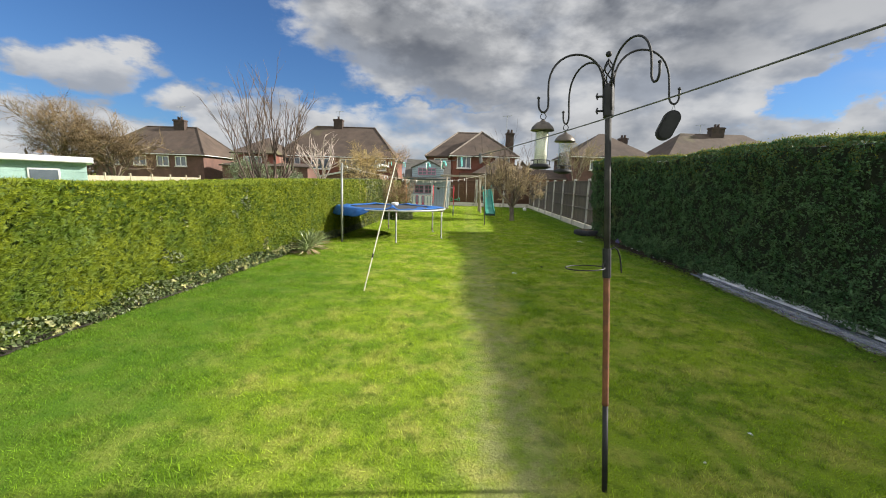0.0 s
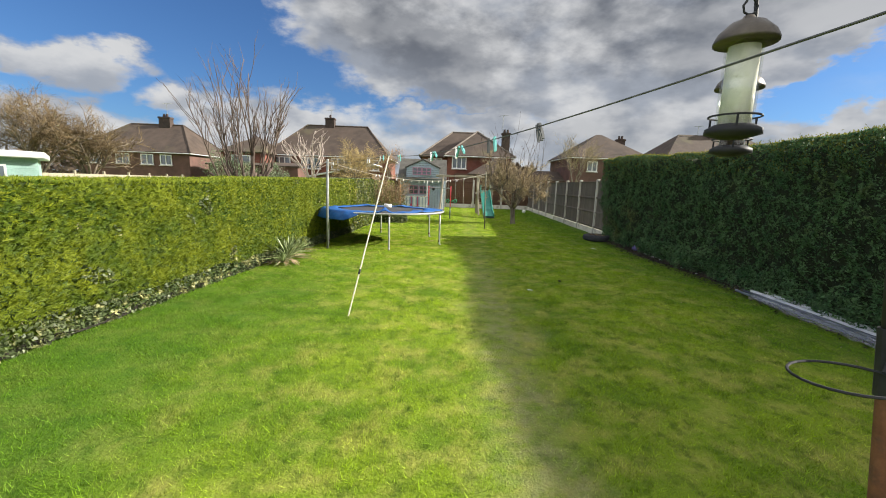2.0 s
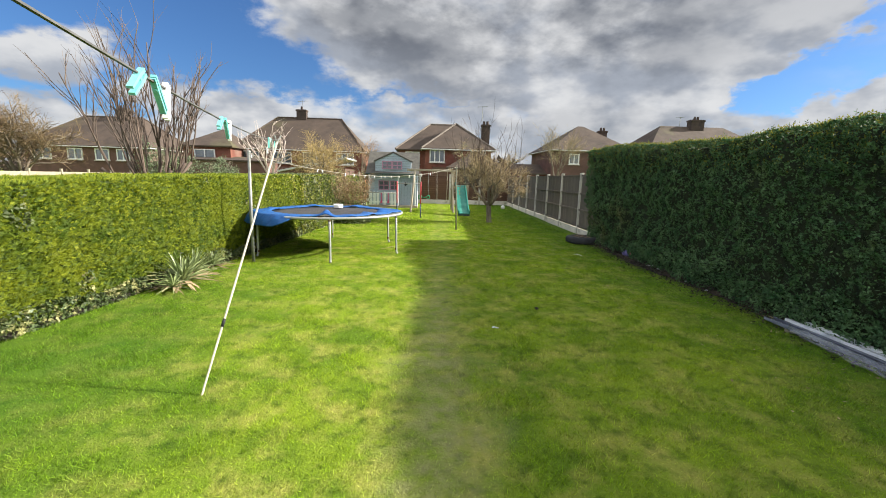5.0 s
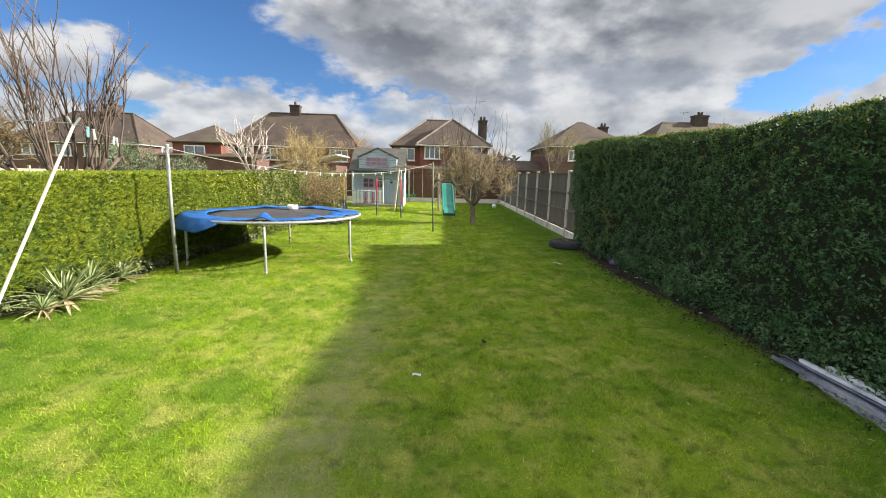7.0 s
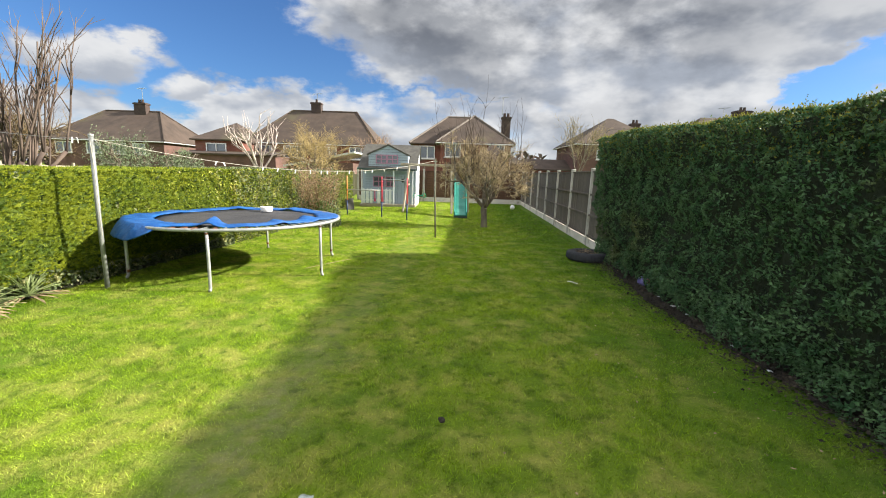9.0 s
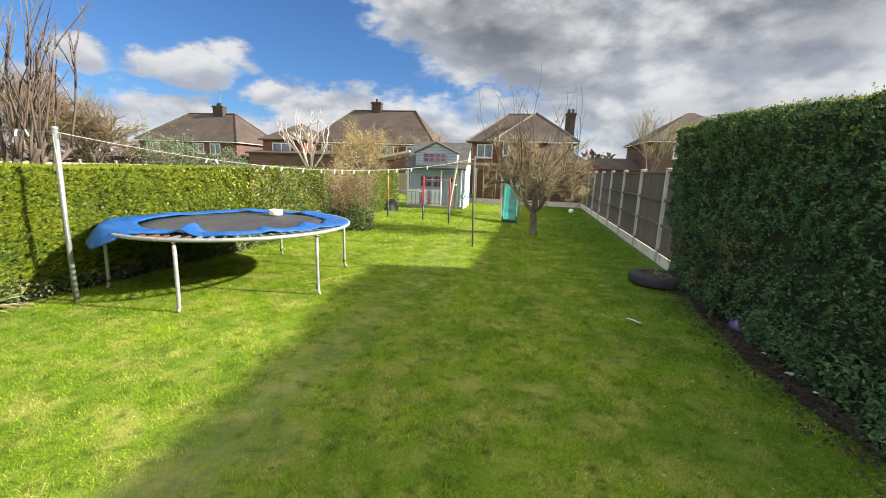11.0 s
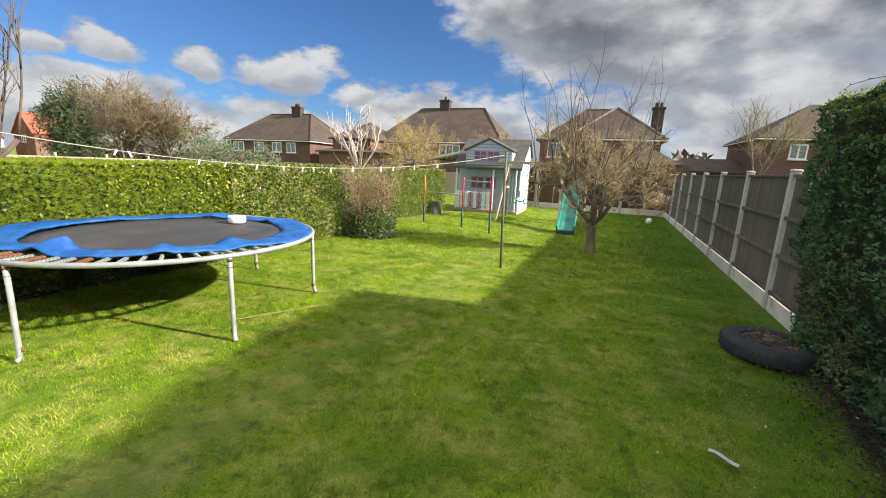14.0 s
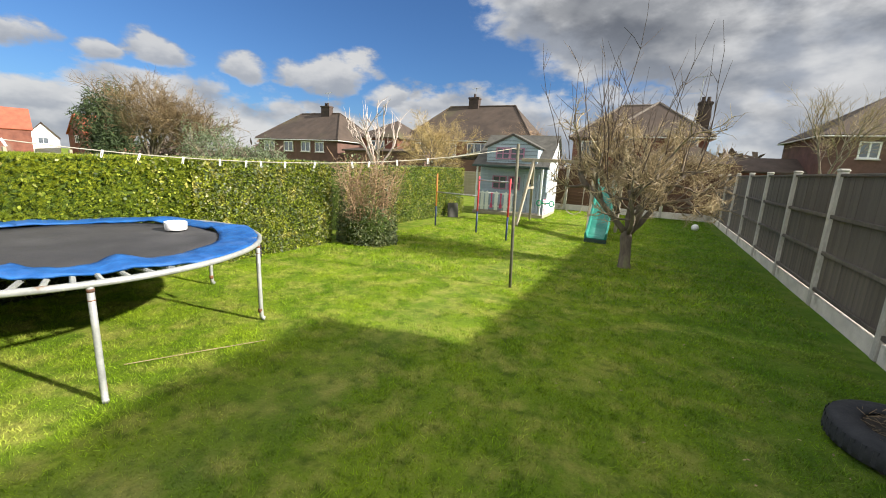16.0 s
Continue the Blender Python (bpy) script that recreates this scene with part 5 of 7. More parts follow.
def build_line():
    p1, p2, prop_top = Vector((-2.52, 9.96, 1.88)), Vector((1.47, 14.98, 1.90)), Vector((-0.74, 6.2, 1.83))
    house_end = Vector((2.28, -5.0, 2.78))
    # posts
    post = thing("washing_line_post", pose(-2.54, 9.94, 0), "grey galvanised steel washing line post", "clothes post", "washing line posts")
    bm = B()
    tube(bm, [(0, 0, -0.02), (0.0, 0.0, 0.9), (0.015, 0.015, 1.93)], [0.027, 0.026, 0.025], 10)
    part("pole", bm, STEEL_GREY, post, smooth=True)
    bm = B()
    lathe(bm, ((0.001, 1.94), (0.028, 1.935), (0.029, 1.91), (0.026, 1.905)), 12)
    part("cap", bm, STEEL, post, m=pose(0.015, 0.015, 0), smooth=True)
    bm = B()
    tube(bm, [(-0.03, 0, 1.86), (0.06, 0.02, 1.86), (0.075, 0.02, 1.84), (0.06, 0.02, 1.82), (0.02, 0, 1.82)], 0.005, 5)
    part("hook", bm, STEEL, post)
    bm = B()
    tube(bm, [(0.025, -0.02, 1.85), (0.05, -0.03, 1.5), (0.045, -0.03, 1.1), (0.035, -0.02, 0.7)], 0.004, 4)
    part("rope_tail", bm, ROPE, post)
    post = thing("washing_line_post", pose(1.47, 14.98, 0), "thin dark weathered steel washing line post", "clothes post", "washing line posts")
    bm = B()
    tube(bm, [(0.05, 0, -0.02), (0.02, 0, 0.9), (0, 0, 1.95)], 0.021, 8)
    part("pole", bm, POLE_OLIVE, post, smooth=True)
    bm = B()
    tube(bm, [(-0.045, 0, 1.88), (0.045, 0, 1.88)], 0.008, 6)
    part("cross_pin", bm, STEEL, post)
    # prop
    prop = thing("clothes_prop", Matrix(), "slender pale wooden clothes prop leaning on the line", "clothes prop")
    foot = Vector((-1.08, 5.43, 0.0))
    d = (prop_top - foot)
    bm = B()
    tube(bm, [foot + d * u for u in (0, 0.2, 0.4, 0.6, 0.8, 0.99)], [0.0075, 0.0082, 0.0082, 0.008, 0.008, 0.0075], 8)
    part("pole", bm, PROP_WOOD, prop)
    bm = B()
    tube(bm, [foot + d * 0.24, foot + d * 0.27], 0.012, 8)
    part("collar", bm, BLACK, prop, smooth=True)
    bm = B()
    side = Vector((0.02, 0.02, 0))
    tube(bm, [prop_top - d * 0.012, prop_top + side + Vector((0, 0, 0.035))], 0.006, 5)
    tube(bm, [prop_top - d * 0.012, prop_top - side + Vector((0, 0, 0.035))], 0.006, 5)
    part("fork", bm, STEEL_GREY, prop)
    # the line itself
    line = thing("washing_line", Matrix(), "thin washing line strung over the lawn", "washing line")
    near = sag(house_end, prop_top, 0.495, 40)
    mid = sag(prop_top, p1, 0.05, 16)
    far = sag(p1, p2, 0.32, 40)
    bm = B()
    tube(bm, near + mid[1:], 0.0024, 5)
    part("dark_cord", bm, CORD, line, "dark twisted cord")
    bm = B()
    tube(bm, far, 0.0045, 5)
    part("pale_cord", bm, ROPE, line, "pale sagging cord")
    # pegs
    def peg_mesh(material):
        bm = B()
        for s in (-1, 1):
            prism(bm, [(s * 0.0015, 0.009), (s * 0.007, 0.010), (s * 0.0085, -0.018), (s * 0.007, -0.056), (s * 0.003, -0.056), (s * 0.003, -0.018)], -0.0045, 0.0045)
        tube(bm, [(-0.009, 0, -0.012), (0.009, 0, -0.012)], 0.004, 6)
        return mesh_of("peg", bm, material)
    meshes = {"t": peg_mesh(PLASTIC_TEAL), "w": peg_mesh(PLASTIC_WHITE), "g": peg_mesh(PLASTIC_GREY)}
    names = {"t": "teal plastic clothes peg on the line", "w": "white plastic clothes peg on the line", "g": "grey weathered clothes peg on the line"}

    def pegs(path, places):
        for u, kind, roll in places:
            f = u * (len(path) - 1)
            i = min(int(f), len(path) - 2)
            p = path[i].lerp(path[i + 1], f - i)
            w = path[i + 1] - path[i]
            yaw = math.degrees(math.atan2(w.y, w.x))
            ob = new("clothes_peg", meshes[kind])
            ob.matrix_basis = pose(p.x, p.y, p.z, 0, roll, yaw)
            tagged(ob, names[kind], "clothes peg", "pegs on the washing line")
    pegs(near, [(0.6770, "g", 30), (0.6782, "g", 20), (0.712, "t", 16), (0.718, "g", 3), (0.752, "t", 55), (0.757, "t", -40), (0.762, "w", 12), (0.804, "t", 60), (0.809, "t", -35), (0.815, "w", 20),
                (0.93, "t", 20), (0.936, "w", -30), (0.942, "t", 70)])
    pegs(mid, [(0.06, "t", 20), (0.09, "w", -15), (0.22, "w", 35), (0.24, "w", -20), (0.86, "w", 25), (0.89, "w", -30)])
    pegs(far, [(0.22, "w", 28), (0.235, "w", -24), (0.33, "w", 15), (0.37, "w", 20), (0.42, "w", 12), (0.465, "w", 0), (0.50, "w", 4), (0.52, "w", -3),
               (0.555, "w", 8), (0.60, "w", 12), (0.66, "w", -10), (0.69, "w", 10), (0.74, "w", -4), (0.80, "w", 6)])


build_line()


# ---------------------------------------------------------------- playhouse
def build_playhouse():
    ph = thing("playhouse", pose(-1.03, 23.6, 0), "two-storey pale blue and white wooden playhouse with porch", "playhouse")
    W, X0, X1 = 2.5, -1.27, 1.23
    D0, D1 = 0.55, 2.3     # front wall and back wall, from the porch edge
    # floor
    bm = B()
    box(bm, (-0.02, 1.12, 0.06), (W + 0.06, 2.36, 0.12), bevel=0.01)
    part("base", bm, TIMBER_NEW, ph, "weathered timber floor base")
    # shiplap walls, board by board
    board = B()
    box(board, (0, 0, 0), (W, 0.03, 0.125), pose(0, 0, 0, 7), bevel=0.004)
    front_me = mesh_of("board", board, PLAY_BLUE)
    for k in range(13):
        shared("board", front_me, ph, pose(-0.02, D0, 0.18 + k * 0.118))
    def side_wall(x, material):
        # gabled side: rises to the ridge near the back
        bm = B()
        prism(bm, [(D0, 0.12), (D1, 0.12), (D1, 2.30), (1.72, 2.86), (D0, 1.86)], -0.02, 0.02)
        ob = part("side_wall", bm, material, ph, "white painted boarded side", m=pose(x, 0, 0, 0, 0, 90))
        b2 = B()
        for k in range(20):
            z = 0.25 + k * 0.13
            lo = D0 if z < 1.86 else D0 + (z - 1.86) / 1.0 * 1.17
            hi = D1 if z < 2.3 else D1 - (z - 2.3) / 0.56 * 0.58
            if hi - lo > 0.1:
                box(b2, ((lo + hi) / 2, -0.024, z), (hi - lo - 0.01, 0.010, 0.012))
        part("board_joint", b2, PLAY_BLUE, ob, m=Matrix())
    side_wall(X1, PLAY_WHITE)
    side_wall(X0, PLAY_WHITE)
    bm = B()
    box(bm, (-0.02, D1, 1.2), (W, 0.04, 2.2))
    part("back_wall", bm, PLAY_WHITE, ph)
    # side window and pink skirt of the porch end
    bm = B()
    box(bm, (X1 + 0.03, 0.30, 1.28), (0.03, 0.42, 0.75), bevel=0.005)
    part("side_panel", bm, PLAY_BLUE, ph, "blue-grey side panel by the porch")
    for k in range(5):
        bm = B()
        prism(bm, [(-0.04, 0.12), (0.04, 0.12), (0.04, 0.62), (0.0, 0.68), (-0.04, 0.62)], -0.01, 0.01)
        part("side_picket", bm, PINK if k % 2 else PLAY_WHITE, ph, m=pose(X1 + 0.01, 0.06 + k * 0.1, 0, 0, 0, 90))
    # main roof, felted, with green trim
    bm = B()
    for (y0, z0), (y1, z1) in (((-0.12, 1.74), (1.72, 2.92)), ((1.72, 2.92), (2.48, 2.26))):
        vs = [bm.verts.new(p) for p in ((X0 - 0.10, y0, z0), (X1 + 0.10, y0, z0), (X1 + 0.10, y1, z1), (X0 - 0.10, y1, z1))]
        lo = [bm.verts.new(v.co - Vector((0, 0, 0.05))) for v in vs]
        bm.faces.new(vs)
        bm.faces.new(lo[::-1])
        for i in range(4):
            bm.faces.new((lo[i], lo[(i + 1) % 4], vs[(i + 1) % 4], vs[i]))
    bmesh.ops.recalc_face_normals(bm, faces=bm.faces[:])
    part("roof", bm, FELT, ph, "grey felt roof")
    bm = B()
    box(bm, (-0.02, -0.135, 1.715), (W + 0.22, 0.03, 0.075), bevel=0.006)
    part("fascia", bm, DARKTRIM, ph, "dark green porch edge board")
    # dormer
    dx, hw = 0.0, 0.90
    bm = B()
    prism(bm, [(dx - hw, 1.84), (dx + hw, 1.84), (dx + hw, 2.36), (dx, 2.78), (dx - hw, 2.36)], 0.04, 1.45)
    dorm = part("dormer", bm, PLAY_BLUE, ph, "pale blue boarded dormer gable")
    bm = B()
    for k in range(7):
        z = 1.90 + k * 0.115
        w = hw if z < 2.36 else hw * (2.78 - z) / 0.42
        box(bm, (dx, 0.032, z), (2 * w - 0.02, 0.014, 0.010))
    part("board_joint", bm, FELT, dorm)
    for s in (-1, 1):
        bm = B()
        ang = math.degrees(math.atan2(0.42, hw))
        box(bm, (0, 0, 0), (1.10, 1.25, 0.035), bevel=0.006)
        part("roof_slope", bm, FELT, dorm, m=pose(dx + s * (hw + 0.06) / 2, 0.66, 2.595, 0, s * ang, 0))
        bm = B()
        box(bm, (0, 0, 0), (1.10, 0.03, 0.075), bevel=0.006)
        part("barge_board", bm, FELT, dorm, m=pose(dx + s * (hw + 0.06) / 2, 0.01, 2.575, 0, s * ang, 0))

    def sash(name, x, y, z, w, h, cols, parent, curtain=True):
        win = new(name)
        win.parent = parent
        win.matrix_basis = pose(x, y, z)
        bm = B()
        for zz in (0.0, h / 2, h):
            box(bm, (0, 0, zz), (w + 0.03, 0.03, 0.04))
        for k in range(cols + 1):
            box(bm, (-w / 2 + w * k / cols, -0.002, h / 2), (0.04, 0.03, h))
        part("window_frame", bm, PINK if not curtain else LILAC, win, "dusky pink painted window bars")
        bm = B()
        box(bm, (0, 0.012, h / 2), (w, 0.008, h))
        part("pane", bm, PANE, win)
        return win
    sash("dormer_window", dx - 0.31, 0.01, 1.98, 0.46, 0.36, 2, ph)
    sash("dormer_window", dx + 0.20, 0.01, 1.98, 0.46, 0.36, 2, ph)
    sash("porch_window", -0.52, D0 - 0.03, 0.92, 0.50, 0.44, 2, ph)
    sash("porch_window", 0.03, D0 - 0.03, 0.92, 0.40, 0.44, 2, ph)
    # door
    bm = B()
    box(bm, (0.62, D0 - 0.03, 0.80), (0.62, 0.035, 1.36), bevel=0.006)
    door = part("door", bm, PLAY_BLUE, ph, "pale blue boarded door")
    bm = B()
    for k in range(4):
        box(bm, (0.62 - 0.23 + k * 0.155, D0 - 0.052, 0.80), (0.008, 0.012, 1.3))
    part("door_joint", bm, FELT, door)
    bm = B()
    box(bm, (0.62, D0 - 0.055, 1.22), (0.15, 0.02, 0.15), pose(0, 0, 0, 0, 45, 0), bevel=0.004)
    part("diamond_window", bm, BLACK, door, "small black diamond window")
    bm = B()
    box(bm, (0.40, D0 - 0.06, 0.76), (0.03, 0.03, 0.07), bevel=0.006)
    part("handle", bm, STEEL_GREY, door)
    # porch posts and picket rail
    for x in (X0 + 0.06, 0.26, X1 - 0.10):
        bm = B()
        box(bm, (x, -0.02, 0.92), (0.055, 0.055, 1.62), bevel=0.006)
        part("porch_post", bm, PLAY_WHITE, ph)
    for z in (0.30, 0.76):
        bm = B()
        box(bm, (-0.50, -0.02, z), (1.42, 0.035, 0.05), bevel=0.005)
        part("porch_rail", bm, PLAY_WHITE, ph)
    for k in range(8):
        bm = B()
        x = -1.12 + k * 0.175
        pink = k in (3, 5)
        if pink:
            # pink silhouettes between white boards
            prism(bm, [(-0.05, 0.24), (0.05, 0.24), (0.05, 0.34), (0.022, 0.40), (0.022, 0.72), (0.05, 0.77), (-0.05, 0.77), (-0.022, 0.72), (-0.022, 0.40), (-0.05, 0.34)], -0.012, 0.012)
        else:
            prism(bm, [(-0.06, 0.16), (0.06, 0.16), (0.06, 0.78), (0.0, 0.84), (-0.06, 0.78)], -0.012, 0.012)
        part("picket", bm, PINK if pink else PLAY_WHITE, ph, m=pose(x, -0.05, 0))


build_playhouse()


# ---------------------------------------------------------------- swing set and slide
def build_swing():
    sw = thing("swing_set", pose(0, 22.1, 0), "timber garden swing set with A-frame ends", "swing set")
    bm = B()
    box(bm, (0.98, 0, 1.93), (2.5, 0.09, 0.10), bevel=0.008)
    part("beam", bm, TIMBER_NEW, sw, "weathered timber top beam")
    for x in (0.10, 1.86):
        for y in (-0.85, 0.85):
            bm = B()
            d = Vector((-0.16 if x < 1 else 0.06, y, -1.93))
            ln = d.length
            m = pose(x, 0, 1.93) @ d.to_track_quat("-Z", "Y").to_matrix().to_4x4()
            box(bm, (0, 0, -ln / 2), (0.075, 0.075, ln), bevel=0.008)
            part("leg", bm, TIMBER_NEW, sw, m=m)
        bm = B()
        box(bm, (x - 0.03, 0, 1.1), (0.04, 0.74, 0.07), bevel=0.006)
        part("cross_brace", bm, TIMBER_NEW, sw)
    # rope swing with strap seat
    pts = [(1.15, 0, 1.88), (1.17, 0, 0.62), (1.22, 0, 0.48), (1.31, 0, 0.425), (1.40, 0, 0.41), (1.49, 0, 0.425), (1.58, 0, 0.48), (1.63, 0, 0.62), (1.65, 0, 1.88)]
    bm = B()
    tube(bm, pts[:2], 0.011, 6)
    tube(bm, pts[-2:], 0.011, 6)
    part("rope", bm, ROPE, sw, "pale swing ropes")
    bm = B()
    for a, b in zip(pts[1:-1], pts[2:-1]):
        va, vb = Vector(a), Vector(b)
        d = vb - va
        box(bm, (va + vb) / 2, (d.length + 0.01, 0.13, 0.014), pose(0, 0, 0, 0, -math.degrees(math.atan2(d.z, d.x)), 0))
    part("strap_seat", bm, ROPE, sw, "curved pale strap seat")
    # trapeze glider in bright green
    bm = B()
    for x in (0.36, 0.74):
        tube(bm, [(x, 0, 1.88), (x + 0.01, 0, 0.74)], 0.008, 5)
    part("chain", bm, STEEL_GREY, sw, "thin hanging chains")
    bm = B()
    for x in (0.37, 0.75):
        tube(bm, [(x + 0.07 * math.cos(a), 0, 0.66 + 0.08 * math.sin(a)) for a in (2 * math.pi * k / 14 for k in range(15))], 0.018, 6, False)
    tube(bm, [(0.42, 0, 0.68), (0.56, 0, 0.64), (0.70, 0, 0.68)], 0.022, 6)
    part("glider_handles", bm, LIME_PLASTIC, sw, "bright green plastic ring handles", True)

    # climbing platform frame and slide
    fr = thing("climbing_platform", pose(2.25, 22.3, 0), "small timber climbing platform beside the slide", "climbing platform")
    for x in (-0.32, 0.36):
        for y in (-0.3, 0.45):
            bm = B()
            box(bm, (x, y, 0.95), (0.08, 0.08, 1.9), bevel=0.008)
            part("post", bm, TIMBER_NEW, fr)
    bm = B()
    box(bm, (0.02, 0.08, 1.16), (0.66, 0.8, 0.05), bevel=0.006)
    part("platform", bm, TIMBER_NEW, fr)
    for k in range(3):
        bm = B()
        box(bm, (0.02, 0.47, 0.28 + 0.3 * k), (0.62, 0.06, 0.05), bevel=0.006)
        part("rung", bm, TIMBER_NEW, fr)
    sl = thing("slide", pose(2.25, 0, 0), "straight green plastic garden slide", "slide")
    prof = [(22.05, 1.30), (21.85, 1.28), (21.6, 1.12), (20.9, 0.68), (20.3, 0.32), (20.0, 0.19), (19.72, 0.15)]
    bm = B()
    sec = [(-0.25, 0.0), (-0.25, 0.14), (-0.215, 0.145), (-0.19, 0.02), (0.19, 0.02), (0.215, 0.145), (0.25, 0.14), (0.25, 0.0)]
    rows = [[bm.verts.new((x, y, z + h - 0.05)) for x, h in sec] for y, z in prof]
    for a, b in zip(rows, rows[1:]):
        for i in range(len(sec)):
            bm.faces.new((a[i], a[(i + 1) % len(sec)], b[(i + 1) % len(sec)], b[i]))
    bm.faces.new(rows[0][::-1])
    bm.faces.new(rows[-1])
    bmesh.ops.recalc_face_normals(bm, faces=bm.faces[:])
    part("chute", bm, GREEN_PLASTIC, sl, "sea-green chute with raised sides")
    bm = B()
    box(bm, (0, 19.80, 0.05), (0.50, 0.16, 0.10), bevel=0.015)
    part("foot_rest", bm, DARKTRIM, sl, "dark foot of the slide")
    for s in (-1, 1):
        bm = B()
        tube(bm, [(s * 0.23, 21.95, 1.35), (s * 0.23, 21.9, 1.5), (s * 0.23, 21.75, 1.5), (s * 0.23, 21.6, 1.25)], 0.016, 6)
        part("hand_hold", bm, GREEN_PLASTIC, sl, smooth=True)


build_swing()


def build_bars():
    """Three-post turning bars in coloured steel."""
    bars = thing("turning_bars", Matrix(), "children's turning bars with red, orange and blue posts", "climbing bars")
    posts = ((0.40, 18.6, 1.40, RED_PAINT), (-0.56, 19.2, 1.40, RED_PAINT), (-1.86, 19.5, 1.40, ORANGE_PAINT))
    for x, y, h, mt in posts:
        bm = B()
        tube(bm, [(x, y, 0.55), (x, y, h), (x, y, h + 0.015)], [0.022, 0.022, 0.014], 10)
        p = part("post", bm, mt, bars, "painted upper post", True)
        bm = B()
        tube(bm, [(x, y, -0.02), (x, y, 0.55)], 0.0225, 10)
        part("post_foot", bm, BLUE_PAINT, p, "dark blue lower post", True)
    for (x0, y0, h0, _), (x1, y1, h1, _), z in ((posts[0], posts[1], 1.33), (posts[1], posts[2], 0.93)):
        bm = B()
        tube(bm, [(x0, y0, z), (x1, y1, z)], 0.017, 8)
        part("bar", bm, STEEL, bars, "bare steel bar", True)


build_bars()


# ---------------------------------------------------------------- trees and shrubs
def wander(p, d, length, n, bend, up):
    """A crooked path from p along d; up pulls it to the vertical."""
    pts = [p.copy()]
    d = d.normalized()
    for _ in range(n):
        d = (d + Vector((random.gauss(0, bend), random.gauss(0, bend), random.gauss(0, bend) + up))).normalized()
        p = p + d * (length / n)
        pts.append(p.copy())
    return pts, d


def taper(n, r0, r1):
    return [r0 + (r1 - r0) * k / n for k in range(n + 1)]


def grow(limbs, twigs, p, d, length, r, level, spec):
    """Recursive branching; thick pieces go to limbs, the finest to twigs."""
    kids, spread, shrink, bend, up, last = spec["kids"], spec["spread"], spec["shrink"], spec["bend"], spec["up"], spec["levels"]
    n = 5 if level < 2 else 3
    pts, end = wander(p, d, length, n, bend * (1 + 0.3 * level), up)
    tip = r * (0.55 if level < last else 0.3)
    tube(limbs if level < spec.get("limb_levels", 2) else twigs, pts, taper(n, r, tip), 6 if level < 2 else 3, level < 2)
    if level >= last:
        return
    for k in range(kids[level]):
        u = 0.35 + 0.65 * (k + random.random()) / kids[level]
        i = min(int(u * n), n - 1)
        q = pts[i].lerp(pts[i + 1], u * n - i)
        along = (pts[i + 1] - pts[i]).normalized()
        side = Vector((random.gauss(0, 1), random.gauss(0, 1), random.gauss(0, 0.7)))
        side = (side - along * side.dot(along)).normalized()
        w = (along * (1 - spread) + side * spread).normalized()
        grow(limbs, twigs, q, w, length * shrink * random.uniform(0.7, 1.2), max(r * spec.get("thin", 0.55) * random.uniform(0.8, 1.1), spec["fine"]), level + 1, spec)


def tree(name, loc, starts, spec, label, limb_mat, twig_mat, category="tree", seed=1, leaf=None, trunk=None, kind_twig="crown"):
    random.seed(seed)
    t = thing(name, pose(*loc), label, category)
    limbs, twigs = B(), B()
    if trunk:
        pts, radii = trunk
        tube(limbs, pts, radii, 10)
    for p, d, length, r in starts:
        grow(limbs, twigs, Vector(p), Vector(d), length, r, 0, spec)
    part("trunk", limbs, limb_mat, t, smooth=True)
    part(kind_twig, twigs, twig_mat, t)
    if leaf:
        count, centre, size, mt, L, W = leaf
        g = np.random.default_rng(seed)
        v = g.normal(0, 1, (count, 3))
        v = unit(v) * (g.uniform(0.25, 1.0, count) ** 0.6)[:, None]
        lump = np.array([0.75 + 0.5 * noise.noise((a * 2.2, b * 2.2, c * 2.2 + seed)) for a, b, c in v])
        P = np.array(centre) + v * lump[:, None] * np.array(size)
        P = P[P[:, 2] > 0.05]
        n = len(P)
        me = leaf_mesh("foliage", P, g.normal(0, 1, (n, 3)), g.normal(0, 1, (n, 3)), g.uniform(*L, n), g.uniform(*W, n), mt)
        ob = new("foliage", me)
        ob.parent = t
    return t


